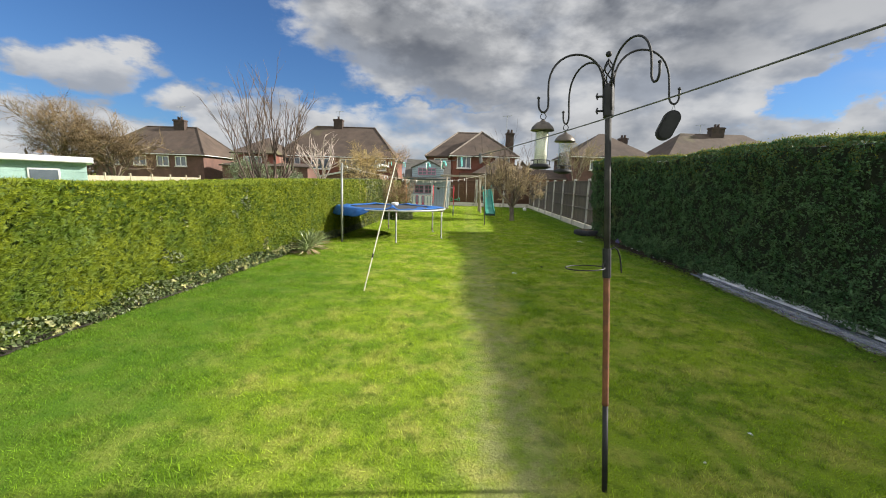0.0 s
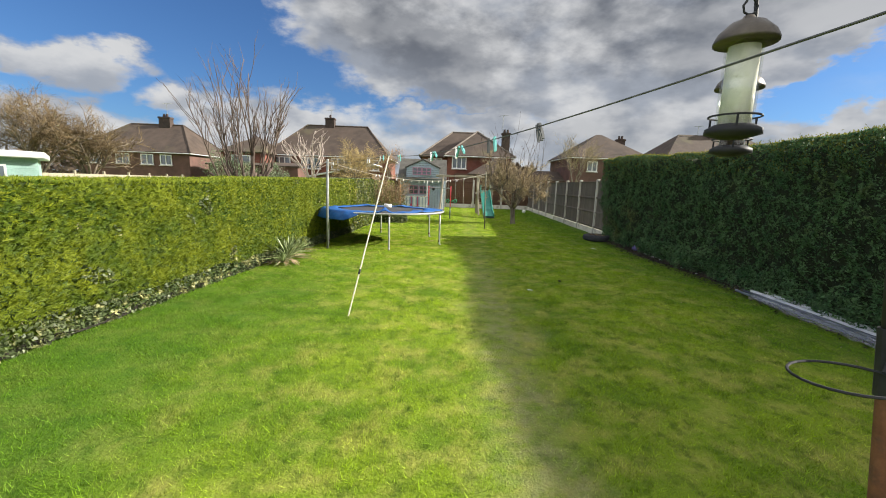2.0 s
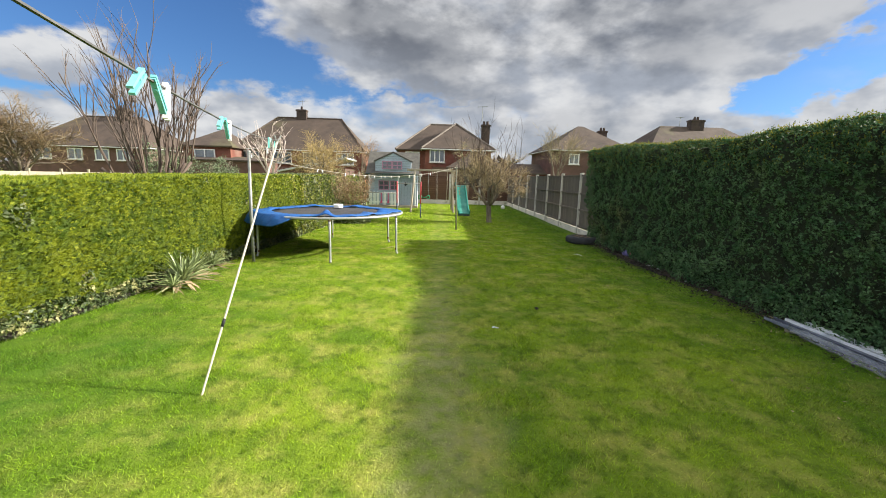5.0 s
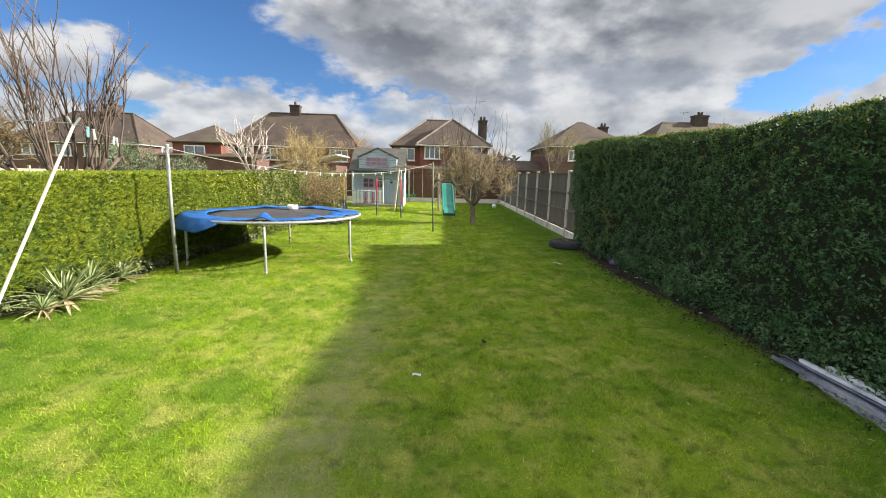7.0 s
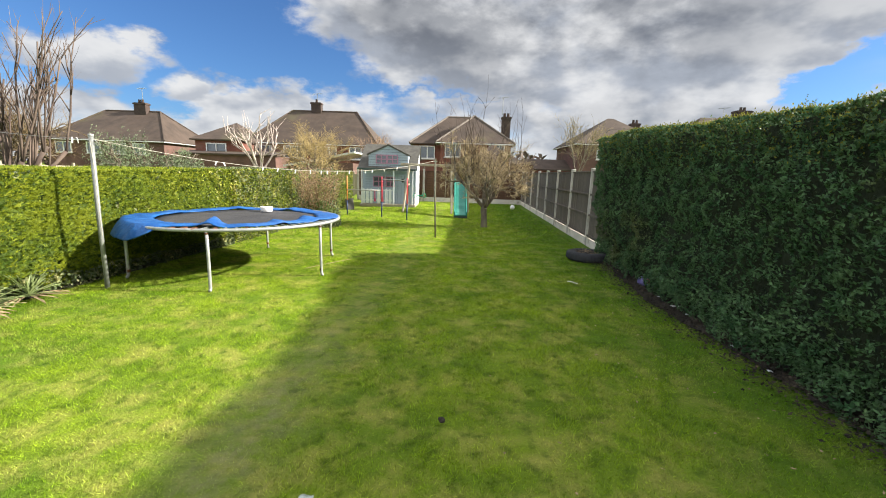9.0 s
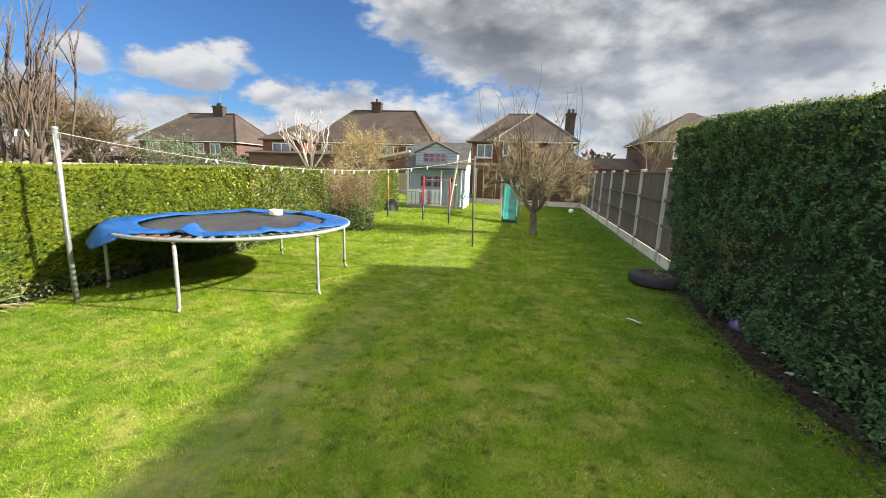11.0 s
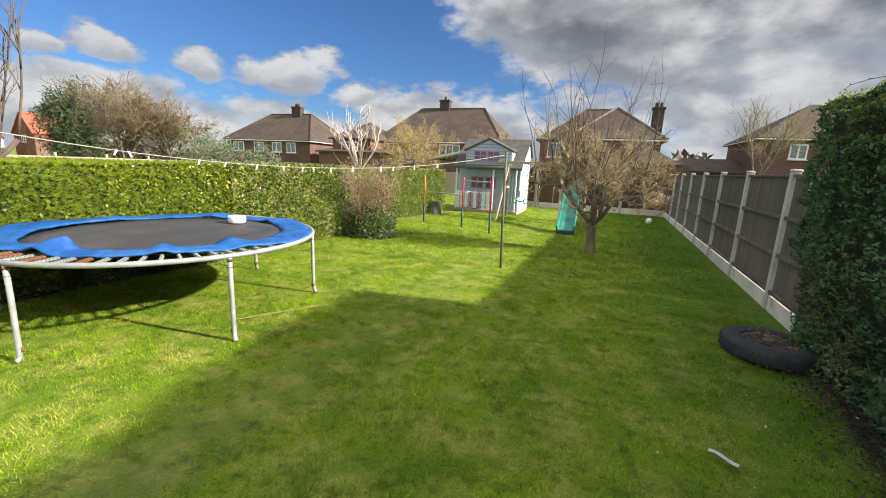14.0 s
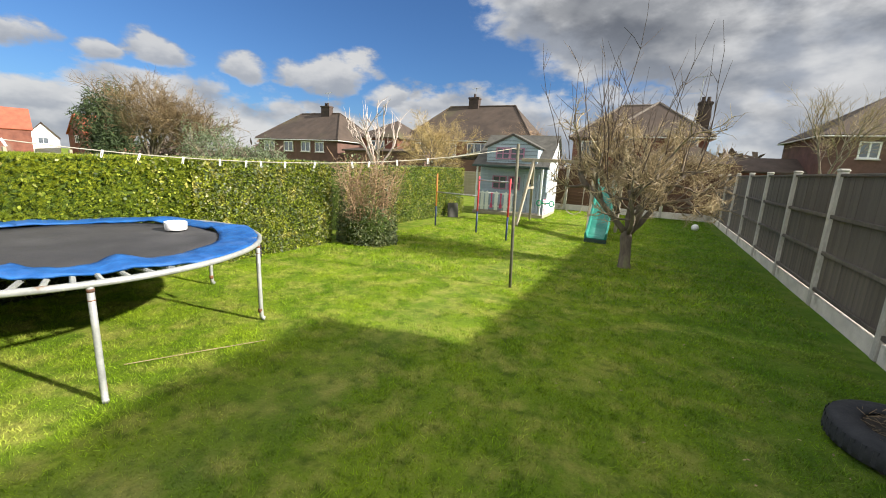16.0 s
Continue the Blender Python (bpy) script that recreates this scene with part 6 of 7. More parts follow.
def build_trees():
    up = lambda a, tilt: (math.sin(radians(tilt)) * math.cos(radians(a)), math.sin(radians(tilt)) * math.sin(radians(a)), math.cos(radians(tilt)))
    # old apple tree on the lawn
    random.seed(4)
    apple = dict(kids=(8, 9, 11, 0), spread=0.55, shrink=0.53, bend=0.17, up=0.11, levels=3, fine=0.0036, thin=0.46)
    starts = [((-0.02, 0, 0.60), up(180, 44), 1.5, 0.062), ((0.0, 0, 0.62), up(120, 22), 1.35, 0.058), ((0.02, 0, 0.62), up(10, 42), 1.3, 0.055),
              ((0, 0.02, 0.60), up(60, 35), 1.25, 0.05), ((0, -0.02, 0.60), up(-75, 42), 1.05, 0.045), ((0, 0, 0.62), up(-20, 28), 1.35, 0.05), ((0.28, 0.05, 1.1), up(0, 70), 1.0, 0.032), ((-0.2, 0, 0.95), up(160, 20), 1.3, 0.045)]
    t = tree("apple_tree", (2.92, 17.4, 0), starts, apple, "old bare pruned apple tree with upright shoots", BARK, TWIG, seed=11,
             trunk=([(0.02, 0, -0.05), (0.01, 0, 0.05), (0, 0, 0.3), (-0.02, 0, 0.55), (-0.02, 0, 0.66)], [0.13, 0.105, 0.09, 0.10, 0.07]))
    bm = B()
    for k in range(44):
        a, r = random.uniform(0, 360), random.uniform(0.1, 1.3)
        p = Vector((r * math.cos(radians(a)) - 0.08, r * math.sin(radians(a)), random.uniform(1.35, 2.2)))
        ln = random.uniform(0.9, 2.1)
        pts, _ = wander(p, Vector((p.x * 0.22, p.y * 0.22, 1)), ln, 5, 0.12, 0.04)
        tube(bm, pts, taper(5, 0.009, 0.0026), 4)
        for q in range(3):
            i = random.randint(1, 4)
            s, _ = wander(pts[i], Vector((random.gauss(0, 0.7), random.gauss(0, 0.7), 0.8)), random.uniform(0.15, 0.5), 2, 0.1, 0.05)
            tube(bm, s, taper(2, 0.0045, 0.0022), 3)
    part("water_shoot", bm, TWIG_DARK, t, "long dark upright shoots")

    # pollarded multi-stem tree behind the conifer hedge: stout arms, straight upright shoots
    random.seed(7)
    spec = dict(kids=(5, 3, 0), spread=0.30, shrink=0.44, bend=0.05, up=0.06, levels=2, fine=0.003)
    starts, arms = [], B()
    for k in range(11):
        a = k * 360 / 11 + random.uniform(-12, 12)
        pts, d = wander(Vector((0, 0, 0.9)), Vector(up(a, random.uniform(34, 58))), random.uniform(0.75, 1.15), 5, 0.14, 0.10)
        tube(arms, pts, [0.055, 0.04, 0.032, 0.028, 0.026, 0.032], 7)
        for _ in range(random.randint(2, 4)):
            q = pts[-1] if random.random() < 0.5 else pts[3].lerp(pts[4], random.random())
            starts.append((q + Vector((0, 0, -0.02)), up(a + random.uniform(-40, 40), random.uniform(4, 27)), random.uniform(1.0, 1.95), random.uniform(0.011, 0.019)))
    t = tree("pollarded_tree", (-4.72, 10.9, 0), starts, spec, "bare pollarded tree with many upright stems", TWIG_DARK, TWIG_DARK, seed=21,
             trunk=([(0, 0, -0.05), (0, 0, 0.5), (0.02, 0, 0.85), (0.0, 0, 1.15)], [0.22, 0.18, 0.2, 0.10]))
    part("pollard_arm", arms, TWIG_DARK, t, "gnarled cut-back arms", True)

    # pale pruned tree, hazel with catkins, twiggy saplings beyond the back fence
    spec = dict(kids=(4, 3, 0), spread=0.38, shrink=0.6, bend=0.10, up=0.08, levels=2, fine=0.016)
    tree("pruned_tree", (-7.7, 25.2, 0), [((0, 0, 1.3), up(a, tl), 1.9, 0.055) for a, tl in ((0, 25), (75, 38), (150, 30), (200, 42), (260, 20), (320, 36))], spec,
         "pale pinkish bare tree cut back hard", TWIG_PALE, TWIG_PALE, seed=5, trunk=([(0, 0, -0.05), (0, 0, 1.0), (0, 0, 1.45)], [0.12, 0.10, 0.09]))
    spec = dict(kids=(9, 9, 8, 0), spread=0.52, shrink=0.56, bend=0.1, up=0.04, levels=3, fine=0.005, thin=0.42)
    tree("hazel_tree", (-5.1, 25.8, 0), [((0, 0, 0.9), up(a, tl), 1.75, 0.04) for a, tl in ((0, 30), (50, 42), (110, 20), (170, 45), (230, 32), (290, 40), (330, 15))], spec,
         "golden-brown bare hazel with catkins", BARK, TWIG_GOLD, seed=6, trunk=([(0, 0, -0.05), (0, 0, 1.4)], [0.16, 0.14]))
    spec = dict(kids=(7, 6, 5, 0), spread=0.38, shrink=0.55, bend=0.09, up=0.05, levels=3, fine=0.005, thin=0.48)
    for x, y, h, sd in ((9.6, 30.3, 2.3, 8), (-5.6, 44.0, 2.4, 9)):
        tree("bare_tree", (x, y, 0), [((0, 0, 1.6), up(a, tl), h, 0.032) for a, tl in ((20, 18), (100, 30), (190, 25), (270, 34), (330, 22))], spec,
             "leafless twiggy garden tree beyond the fence", BARK, TWIG if sd != 9 else TWIG_RUSSET, seed=sd, trunk=([(0, 0, -0.05), (0, 0, 1.8)], [0.11, 0.08]))
    # broad brown tree, dark evergreen and grey-leaved shrub over the hedge
    spec = dict(kids=(10, 9, 8, 0), spread=0.55, shrink=0.52, bend=0.12, up=0.05, levels=3, fine=0.0065, thin=0.45)
    for x, y, h, sd in ((-22.6, 24.2, 3.35, 31), (-20.9, 25.6, 2.75, 32)):
        tree("twiggy_tree", (x, y, 0), [((0, 0, 0.8), up(a, tl), h, 0.07) for a, tl in ((0, 26), (60, 20), (120, 30), (180, 22), (240, 26), (300, 24), (20, 6), (90, 10))], spec,
             "broad brown leafless tree over the hedge", BARK, TWIG_OLIVE, seed=sd, trunk=([(0, 0, -0.05), (0, 0, 1.1)], [0.22, 0.18]))
    fir = dict(kids=(4, 0), spread=0.6, shrink=0.4, bend=0.05, up=0.1, levels=1, fine=0.02)
    tree("evergreen_tree", (-34.8, 28.2, 0), [((0, 0, 1.0), (0, 0, 1), 4.6, 0.16)], fir, "dark green bushy evergreen behind a bare tree", BARK, BARK, seed=42,
         leaf=(16000, (0, 0, 3.2), (2.5, 2.5, 4.3), FIR, (0.2, 0.45), (0.04, 0.10)))
    for x, y, s, sd in ((-8.7, 18.0, 0.62, 51), (-7.2, 18.6, 0.50, 52)):
        tree("grey_leaved_shrub", (x, y, 0), [((0, 0, 0.6), up(a, 25), 2.1 * s, 0.03) for a in (0, 72, 144, 216, 288)], dict(kids=(5, 4, 0), spread=0.4, shrink=0.5, bend=0.1, up=0.05, levels=2, fine=0.005),
             "tall loose shrub with grey-green leaves", BARK, BARK, "shrub", seed=sd, leaf=(6500, (0, 0, 2.6 * s), (2.2 * s, 1.8 * s, 2.1 * s), GREYLEAF, (0.045, 0.10), (0.016, 0.034)), trunk=([(0, 0, -0.05), (0, 0, 0.8)], [0.09, 0.07]))

    # brown twiggy shrub standing out of the hedge, ivy at its foot
    random.seed(61)
    np.random.seed(61)
    sh = thing("beech_shrub", pose(-1.95, 16.45, 0), "brown twiggy clipped shrub with green ivy at its foot", "shrub")
    limbs, twigs = B(), B()
    for k in range(34):
        a = random.uniform(0, 360)
        p0 = Vector((0.25 * math.cos(radians(a)), 0.2 * math.sin(radians(a)), 0))
        pts, _ = wander(p0, Vector((0.22 * math.cos(radians(a)), 0.2 * math.sin(radians(a)), 1)), random.uniform(1.2, 1.8), 6, 0.09, 0.03)
        tube(limbs, pts, taper(6, 0.016, 0.005), 4)
        for q in range(46):
            i = random.randint(1, 5)
            s, _ = wander(pts[i].lerp(pts[i + 1], random.random()), Vector((random.gauss(0, 1), random.gauss(0, 1), random.uniform(-0.1, 1.0))), random.uniform(0.15, 0.42), 2, 0.15, 0.05)
            tube(twigs, s, taper(2, 0.0042, 0.002), 3, False)
    part("stem", limbs, TWIG_RUSSET, sh)
    part("twig", twigs, TWIG_RUSSET, sh, "fine russet twigs")
    n = 9000
    z = rnd(n) ** 1.6 * 1.75
    a = rnd(n, 0, 6.283)
    rr = (0.66 - 0.12 * (z / 1.8) ** 2) * rnd(n, 0.75, 1.02)
    keep = rnd(n) < np.clip(1.15 - z / 0.85, 0.16, 1)
    P = np.stack([rr * np.cos(a), rr * 0.75 * np.sin(a), z + 0.02], axis=1)[keep]
    N = unit(P * np.array((1, 1, 0.1)))
    ob = new("ivy_foliage", leaf_mesh("ivy_foliage", *spray_leaves(P, N, 0.6, 0.0, 0.7, (0.035, 0.07), (0.025, 0.045)), IVY_PALE))
    ob.parent = sh
    # solid dome whose dark green stands in for shade behind the ivy
    ob2 = B()
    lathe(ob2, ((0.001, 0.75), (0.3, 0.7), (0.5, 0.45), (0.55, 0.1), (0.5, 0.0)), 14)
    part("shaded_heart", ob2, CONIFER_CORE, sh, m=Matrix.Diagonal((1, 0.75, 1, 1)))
    # spiky yucca clump at the foot of the conifer hedge
    random.seed(71)
    for x, y, s, c in ((-2.85, 8.35, 1.15, 110), (-2.98, 8.85, 1.0, 90), (-2.95, 9.35, 0.85, 70), (-2.78, 8.0, 0.7, 50)):
        y_ = thing("yucca", pose(x, y, 0), "spiky grey-green yucca clump with dead lower leaves", "plant", "yuccas by the hedge")
        g, dead = B(), B()
        for k in range(c):
            a, tl = random.uniform(0, 360), 88 * random.uniform(0.02, 1) ** 0.6
            d = Vector(up(a, tl))
            ln = random.uniform(0.30, 0.50) * s
            w = 0.017 * s
            side = d.cross(Vector((0, 0, 1))).normalized()
            upv = side.cross(d).normalized()
            mesh_bm = dead if tl > 74 and random.random() < 0.7 else g
            rows = []
            for u, wd in ((0, 0.7), (0.35, 1.0), (0.75, 0.6), (1.0, 0.05)):
                c0 = Vector((0, 0, 0.06)) + d * ln * u - Vector((0, 0, 0.10 * s * u * u))
                rows.append([mesh_bm.verts.new(c0 - side * w * wd + upv * 0.006), mesh_bm.verts.new(c0), mesh_bm.verts.new(c0 + side * w * wd + upv * 0.006)])
            for r0, r1 in zip(rows, rows[1:]):
                for i in (0, 1):
                    mesh_bm.faces.new((r0[i], r0[i + 1], r1[i + 1], r1[i]))
        part("leaf_rosette", g, SPIKE, y_)
        part("dead_leaf", dead, DEAD, y_, "dry straw-coloured lower leaves")


build_trees()


# ---------------------------------------------------------------- loose things on the lawn
def build_clutter():
    random.seed(81)
    # lorry tyre planter against the hedge
    ty = thing("tyre_planter", pose(4.63, 12.87, 0, 0, 0, 20) @ Matrix.Diagonal((0.75, 0.75, 0.72, 1)), "old black tyre lying flat, filled with soil", "tyre planter")
    bm = B()
    prof = [(0.30, 0.0), (0.44, 0.0), (0.52, 0.03), (0.545, 0.09), (0.545, 0.16), (0.52, 0.22), (0.44, 0.245), (0.33, 0.235), (0.30, 0.215), (0.34, 0.18), (0.42, 0.12), (0.34, 0.05)]
    lathe(bm, prof, 40, True)
    part("tyre", bm, RUBBER, ty, smooth=True)
    lug = B()
    box(lug, (0.5405, 0, 0.125), (0.008, 0.035, 0.15), bevel=0.004)
    lug_me = mesh_of("tread_block", lug, RUBBER)
    for k in range(44):
        shared("tread_block", lug_me, ty, pose(0, 0, 0, 0, 0, k * 360 / 44))
    bm = B()
    lathe(bm, ((0.001, 0.225), (0.15, 0.23), (0.26, 0.215), (0.36, 0.19), (0.36, 0.1)), 24)
    for v in bm.verts:
        v.co.z += 0.022 * noise.noise(v.co * 9)
    part("soil", bm, EARTH, ty, "dry brown soil", True)
    bm = B()
    for k in range(260):
        a, r = random.uniform(0, 6.28), random.uniform(0, 0.40)
        p = Vector((r * math.cos(a), r * math.sin(a), 0.21))
        pts, _ = wander(p, Vector((random.gauss(0, 1), random.gauss(0, 1), 0.35)), random.uniform(0.05, 0.16), 2, 0.2, -0.1)
        tube(bm, pts, 0.0018, 3, False)
    part("dead_growth", bm, DEAD, ty, "dry dead stalks")["kind"] = "stuff"

    # lengths of gutter and clear sheet beside the tall hedge
    far, nearp = Vector((4.43, 6.98, 0)), Vector((4.27, 2.3, 0))
    way = (nearp - far)
    yaw = math.degrees(math.atan2(way.y, way.x))
    def channel(bm, ln, w, h, t):
        box(bm, (ln / 2, 0, t / 2), (ln, w, t), bevel=0.002)
        for s in (-1, 1):
            box(bm, (ln / 2, s * (w / 2 - t / 2), h / 2 + t), (ln, t, h), bevel=0.002)
            box(bm, (ln / 2, s * (w / 2 - 0.012), h + t), (ln, 0.022, 0.006))
    for off, start, ln, z, w, mt, label in ((0.06, 0.0, 4.45, 0.047, 0.13, SLATE_PLASTIC, "long slate-grey plastic board lying by the hedge"),
                                            (0.15, 0.12, 4.3, 0.075, 0.034, ALLOY, "long narrow white plastic rail on the boards"),
                                            (0.225, 0.3, 4.2, 0.047, 0.11, SLATE_PLASTIC, "long slate-grey plastic board half under the hedge"),
                                            (0.215, 0.30, 4.1, 0.095, 0.05, ALLOY, "white plastic rail lying on the boards by the hedge")):
        bm = B()
        channel(bm, ln, w, 0.022, 0.005)
        u = way.normalized()
        nrm = Vector((-u.y, u.x, 0))
        p = far + u * start + nrm * off
        single("plastic_channel", bm, mt, pose(p.x, p.y, z, 0, 0, yaw + random.uniform(-0.6, 0.6)), label, "plastic channel", "plastic lengths by the hedge")
    for off, z in ((0.12, 0.0), (0.30, 0.0)):
        for s in (0.3, 2.2, 4.0):
            u = way.normalized()
            nrm = Vector((-u.y, u.x, 0))
            p = far + u * s + nrm * (off + 0.06)
            bm = B()
            box(bm, (0, 0, 0.022), (0.07, 0.34, 0.045), bevel=0.005)
            single("timber_bearer", bm, TIMBER_NEW, pose(p.x, p.y, 0.0, 0, 0, yaw), "short timber bearer under the plastic lengths", "timber", "bearers")
    # crumpled clear plastic sheet beside them
    bm = B()
    rows = []
    for i in range(40):
        u = i / 39
        w = (0.17 + 0.09 * noise.noise((u * 9, 0, 1))) * (0.25 + 0.75 * min(1.0, u * 4))
        row = []
        for j in range(9):
            v = j / 8
            row.append(bm.verts.new((u * 3.6, -0.02 - w * v, 0.05 + 0.05 * abs(noise.noise((u * 26, v * 5, 2))) + (0.05 * (1 - v) ** 2))))
        rows.append(row)
    for a, b in zip(rows, rows[1:]):
        for j in range(8):
            bm.faces.new((a[j], a[j + 1], b[j + 1], b[j]))
    bmesh.ops.solidify(bm, geom=bm.faces[:], thickness=0.003)
    p = far + way.normalized() * 0.35
    single("plastic_sheet", bm, SHEET, pose(p.x, p.y, 0, 0, 0, yaw) @ Matrix.Diagonal((1, 1, 1, 1)), "crumpled translucent plastic sheet on the grass", "plastic sheet", smooth=True)

    # balls
    bm = B()
    bmesh.ops.create_uvsphere(bm, u_segments=20, v_segments=12, radius=0.11)
    single("football", bm, PLASTIC_WHITE, pose(4.85, 24.4, 0.105), "white football on the shaded lawn", "ball", smooth=True)
    b = thing("play_ball", pose(4.86, 11.0, 0.078), "small deflated purple and pink ball under the hedge", "ball")
    bm = B()
    bmesh.ops.create_uvsphere(bm, u_segments=18, v_segments=12, radius=0.085)
    for v in bm.verts:
        v.co.z *= 0.92
        v.co += v.co.normalized() * 0.008 * noise.noise(v.co * 12)
    part("skin", bm, PURPLE, b, smooth=True)
    bm = B()
    bmesh.ops.create_uvsphere(bm, u_segments=14, v_segments=8, radius=0.042, matrix=Matrix.Translation((0.03, -0.062, 0.012)))
    part("panel", bm, PINK, b, "pink panel", True)

    # scraps
    def scrap(x, y, ln, w, label, mt, yaw):
        bm = B()
        rows = []
        for i in range(6):
            u = i / 5
            c = Vector((ln * (u - 0.5), 0.004 * math.sin(u * 7), 0.046 + 0.006 * math.sin(u * 5)))
            rows.append([bm.verts.new(c + Vector((0, -w / 2, 0))), bm.verts.new(c + Vector((0, 0, 0.006))), bm.verts.new(c + Vector((0, w / 2, 0)))])
        for a, b_ in zip(rows, rows[1:]):
            for j in (0, 1):
                bm.faces.new((a[j], a[j + 1], b_[j + 1], b_[j]))
        bmesh.ops.solidify(bm, geom=bm.faces[:], thickness=0.04)
        single("litter_scrap", bm, mt, pose(x, y, 0.0, 0, 0, yaw), label, "litter", "scraps on the lawn")
    scrap(3.76, 10.90, 0.16, 0.035, "white plastic strip lying on the grass", PLASTIC_WHITE, -35)
    scrap(1.23, 6.66, 0.07, 0.035, "small grey scrap lying on the grass", ALLOY, 10)
    scrap(1.49, 1.97, 0.02, 0.012, "tiny white scrap in the grass", PLASTIC_WHITE, 60)
    scrap(1.95, 2.25, 0.022, 0.018, "tiny pale scrap in the grass", ALLOY, 30)
    scrap(4.75, 9.9, 0.12, 0.06, "pale litter under the hedge", PLASTIC_WHITE, 20)
    for x, y, yaw in ((4.75, 10.3, 40), (4.72, 9.6, 80), (4.66, 8.7, 10), (4.62, 8.2, 65)):
        scrap(x, y, 0.05, 0.035, "pale stone under the hedge", ALLOY, yaw)
    bm = B()
    bmesh.ops.create_icosphere(bm, subdivisions=2, radius=0.024)
    for v in bm.verts:
        v.co += v.co.normalized() * 0.02 * noise.noise(v.co * 30)
        v.co.z *= 0.6
    single("soil_clod", bm, EARTH, pose(1.86, 7.35, 0.03), "small brown clod of earth on the grass", "clod")
    # slate leaning by the hedge near the playhouse
    bm = B()
    box(bm, (0, 0, 0.24), (0.34, 0.03, 0.50), bevel=0.006)
    single("slate_slab", bm, FELT, pose(-2.30, 21.7, 0, -24, 0, 30), "grey slate slab leaning by the hedge", "slab")
    # thin pale stick by the trampoline
    bm = B()
    tube(bm, [(-0.42, 11.22, 0.035), (-0.15, 11.62, 0.04), (0.12, 12.05, 0.035)], 0.0028, 5)
    single("garden_cane", bm, DEAD, Matrix(), "thin pale cane lying in the grass", "cane")
    # fallen leaves along the shaded side
    n = 260
    g = np.random.default_rng(5)
    y = g.uniform(3, 14, n)
    x = 4.45 + 0.04 * y - np.abs(g.normal(0.2, 1.1, n))
    P = np.stack([x, y, np.full(n, 0.045)], axis=1)
    me = leaf_mesh("fallen_leaves", P, g.normal(0, 1, (n, 3)) * (1, 1, 0.15), g.normal(0, 1, (n, 3)) * (1, 1, 0.2), g.uniform(0.018, 0.035, n), g.uniform(0.010, 0.02, n), DEAD)
    tagged(new("fallen_leaves", me), "small fallen yellow-brown leaves on the grass", "leaves", kind="stuff")


PURPLE = mat("purple_ball_plastic", (0.09, 0.07, 0.26), (0.22, 0.20, 0.44), 8, 0.4, bump=0.05)
SHEET = milky("dusty_polythene", (0.42, 0.46, 0.52), (0.64, 0.68, 0.74), 0.78)
build_clutter()


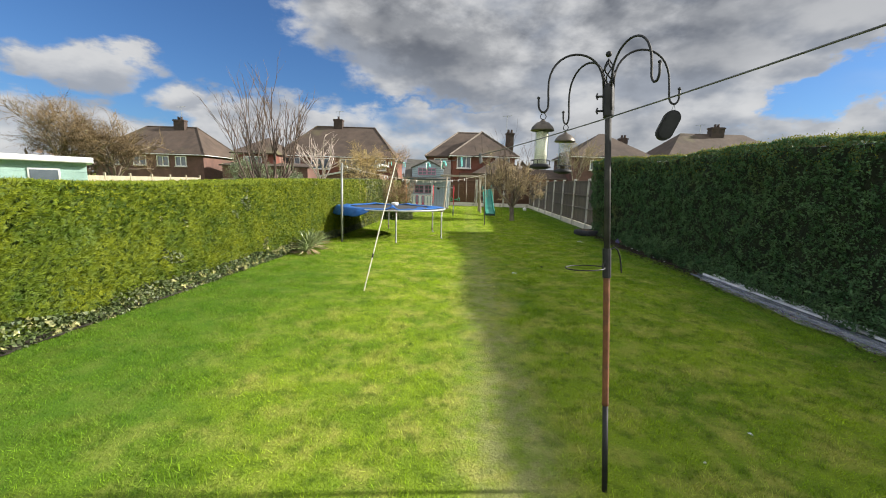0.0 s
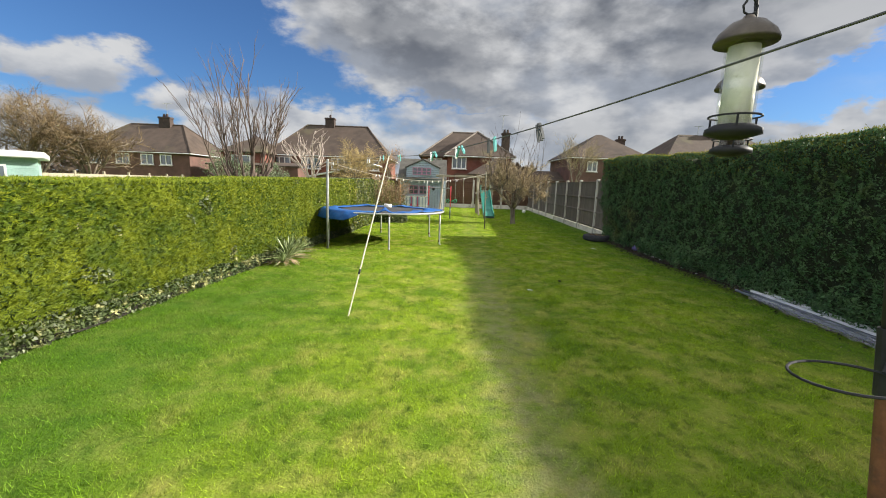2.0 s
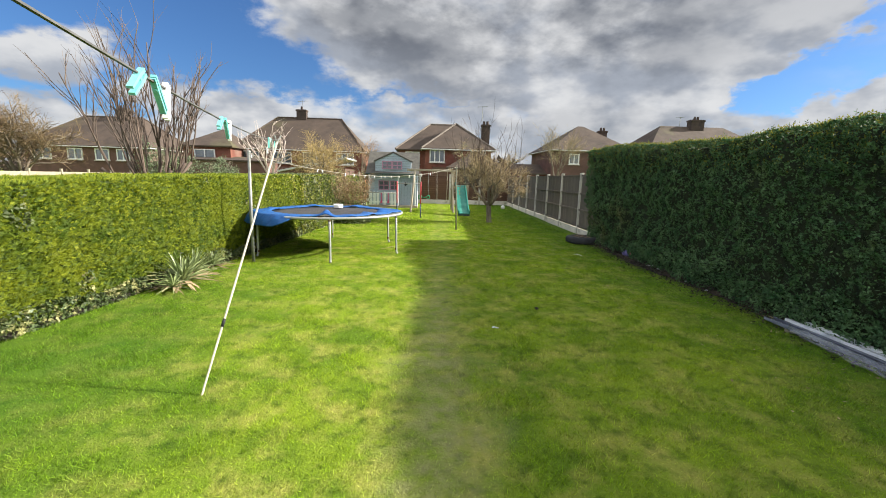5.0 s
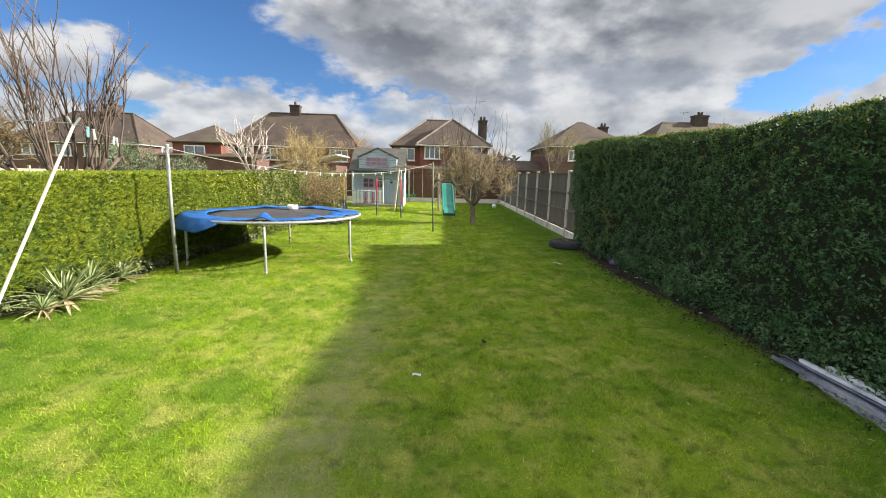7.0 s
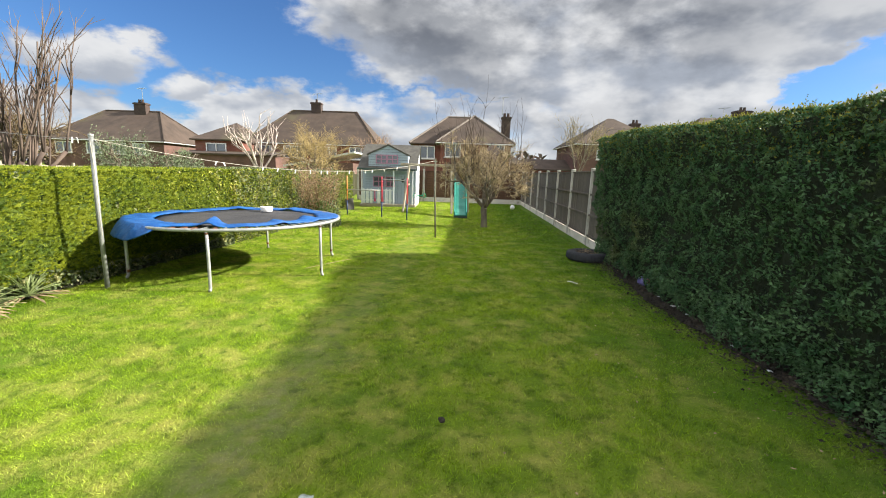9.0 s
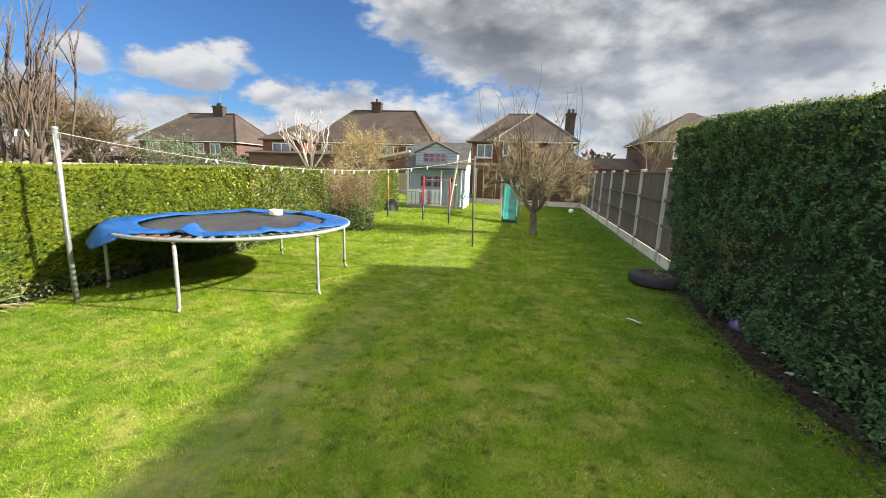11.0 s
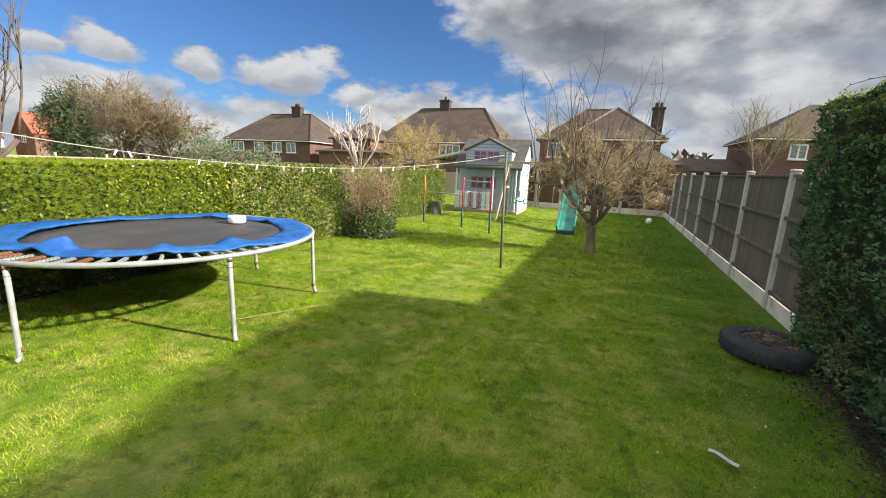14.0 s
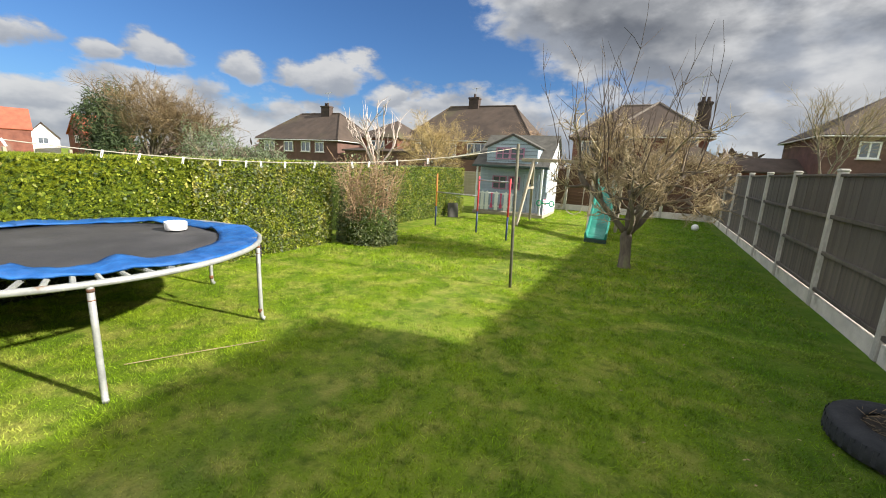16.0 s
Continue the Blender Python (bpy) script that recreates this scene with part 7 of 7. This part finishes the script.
# ---------------------------------------------------------------- neighbouring gardens
def build_neighbours():
    sh = thing("garden_shed", pose(-12.7, 10.5, 0, 0, 0, 42), "low pale green garden building with grey roof edge", "shed")
    for k in range(12):
        bm = B()
        box(bm, (0, -1.4, 0.09 + k * 0.15), (5.1, 0.03, 0.146), pose(0, 0, 0, 6), bevel=0.003)
        part("front_board", bm, SHED_GREEN, sh)
    bm = B()
    box(bm, (0, 0, 0.88), (5.0, 2.7, 1.76))
    part("wall", bm, SHED_GREEN, sh)
    bm = B()
    box(bm, (0, -0.05, 1.86), (5.4, 3.2, 0.16), pose(0, 0, 0, 0, 0.4, 0), bevel=0.02)
    part("roof", bm, ZINC, sh, "pale grey flat roof with deep edge")
    for x in (-0.2, 1.7):
        win = new("window")
        win.parent = sh
        win.matrix_basis = pose(x, -1.43, 1.18)
        bm = B()
        box(bm, (0, 0, 0.2), (0.62, 0.03, 0.44), bevel=0.005)
        part("window_frame", bm, ZINC, win)
        bm = B()
        box(bm, (0, -0.012, 0.2), (0.54, 0.02, 0.36))
        part("pane", bm, PANE, win)
    # plain timber fences between the far gardens
    slab = board_mesh(1.8, 0.03, 0.17, TIMBER_NEW)
    post = board_mesh(0.09, 0.09, 1.55, TIMBER_NEW)
    for x0, y0, yaw, n in ((-16.5, 31.5, 0, 8), (-16.0, 15.0, 96, 8)):
        for k in range(n):
            u = Vector((math.cos(radians(yaw)), math.sin(radians(yaw)), 0))
            p = Vector((x0, y0, 0)) + u * 1.85 * k
            f = thing("garden_fence", pose(p.x, p.y, 0, 0, 0, yaw), "low weathered timber fence between gardens", "fence", "far garden fences")
            for j in range(8):
                shared("board", slab, f, pose(0, 0, 0.16 + j * 0.165, 5))
            shared("post", post, f, pose(0.92, 0, 0.775))
    # orange-roofed houses far off
    for x, y, w, hgt, yaw, lab, wallm, roofm in ((-106.4, 45.4, 9, 8.4, -18, "far brick house with orange tiled roof", BRICK, ROOF_RED), (-113.8, 54.4, 5, 6.4, 69, "far white rendered house with grey roof", RENDERW, ROOF),
                                                 (-96.4, 57.0, 8, 8.0, -5, "far gabled brick house with orange roof", BRICK, ROOF_RED)):
        h = thing("far_house", pose(x, y, 0, 0, 0, yaw), lab, "house")
        bm = B()
        prism(bm, [(-w / 2, 0), (w / 2, 0), (w / 2, hgt * 0.55), (0, hgt - 0.1), (-w / 2, hgt * 0.55)], -4, 4)
        part("wall", bm, wallm, h)
        for s in (-1, 1):
            bm = B()
            ang = math.degrees(math.atan2(hgt * 0.45, w / 2))
            ln = math.hypot(hgt * 0.45, w / 2) + 0.4
            box(bm, (0, 0, 0), (ln, 8.6, 0.18))
            part("roof_slope", bm, roofm, h, m=pose(s * (w / 4 + 0.08), 0, hgt * 0.775, 0, s * ang, 0))
        window_unit(h, 0, hgt * 0.34, 1.6, 1.3, -4.02, 2)
    # long low bungalow roof past the back fence
    h = thing("bungalow", pose(12.5, 50.5, 0), "low brick bungalow with long brown roof", "house")
    house_body(h, 8.0, 5.0, 2.4, BRICK)
    bm = B()
    hip_roof(bm, 8.0, 5.0, 2.38, 3.5, 5.0)
    part("roof", bm, ROOF, h)
    # outbuildings behind the wide house
    h = thing("garage", pose(-9.0, 41.0, 0), "low garage with pale sloping roof edge", "garage")
    house_body(h, 5.5, 5.0, 2.2, BRICK_DARK)
    bm = B()
    box(bm, (0, 0, 2.45), (6.0, 5.5, 0.14), pose(0, 0, 0, 0, -12, 0))
    part("roof", bm, ZINC, h, "pale sloping sheet roof")
    # hedge line far off that closes the gaps between the houses
    g = np.random.default_rng(9)
    n = 9000
    x = g.uniform(-150, 120, n)
    P = np.stack([x, 88 + 8 * g.uniform(0, 1, n), g.uniform(0, 1, n) ** 0.8 * (3.6 + 1.6 * np.sin(x * 0.13) + 1.0 * np.sin(x * 0.41))], axis=1)
    me = leaf_mesh("far_woods", P, g.normal(0, 1, (n, 3)), g.normal(0, 1, (n, 3)), g.uniform(0.9, 2.2, n), g.uniform(0.6, 1.2, n), TWIG_DARK)
    tagged(new("far_woods", me), "distant brown leafless trees on the skyline", "trees", kind="stuff")


build_neighbours()
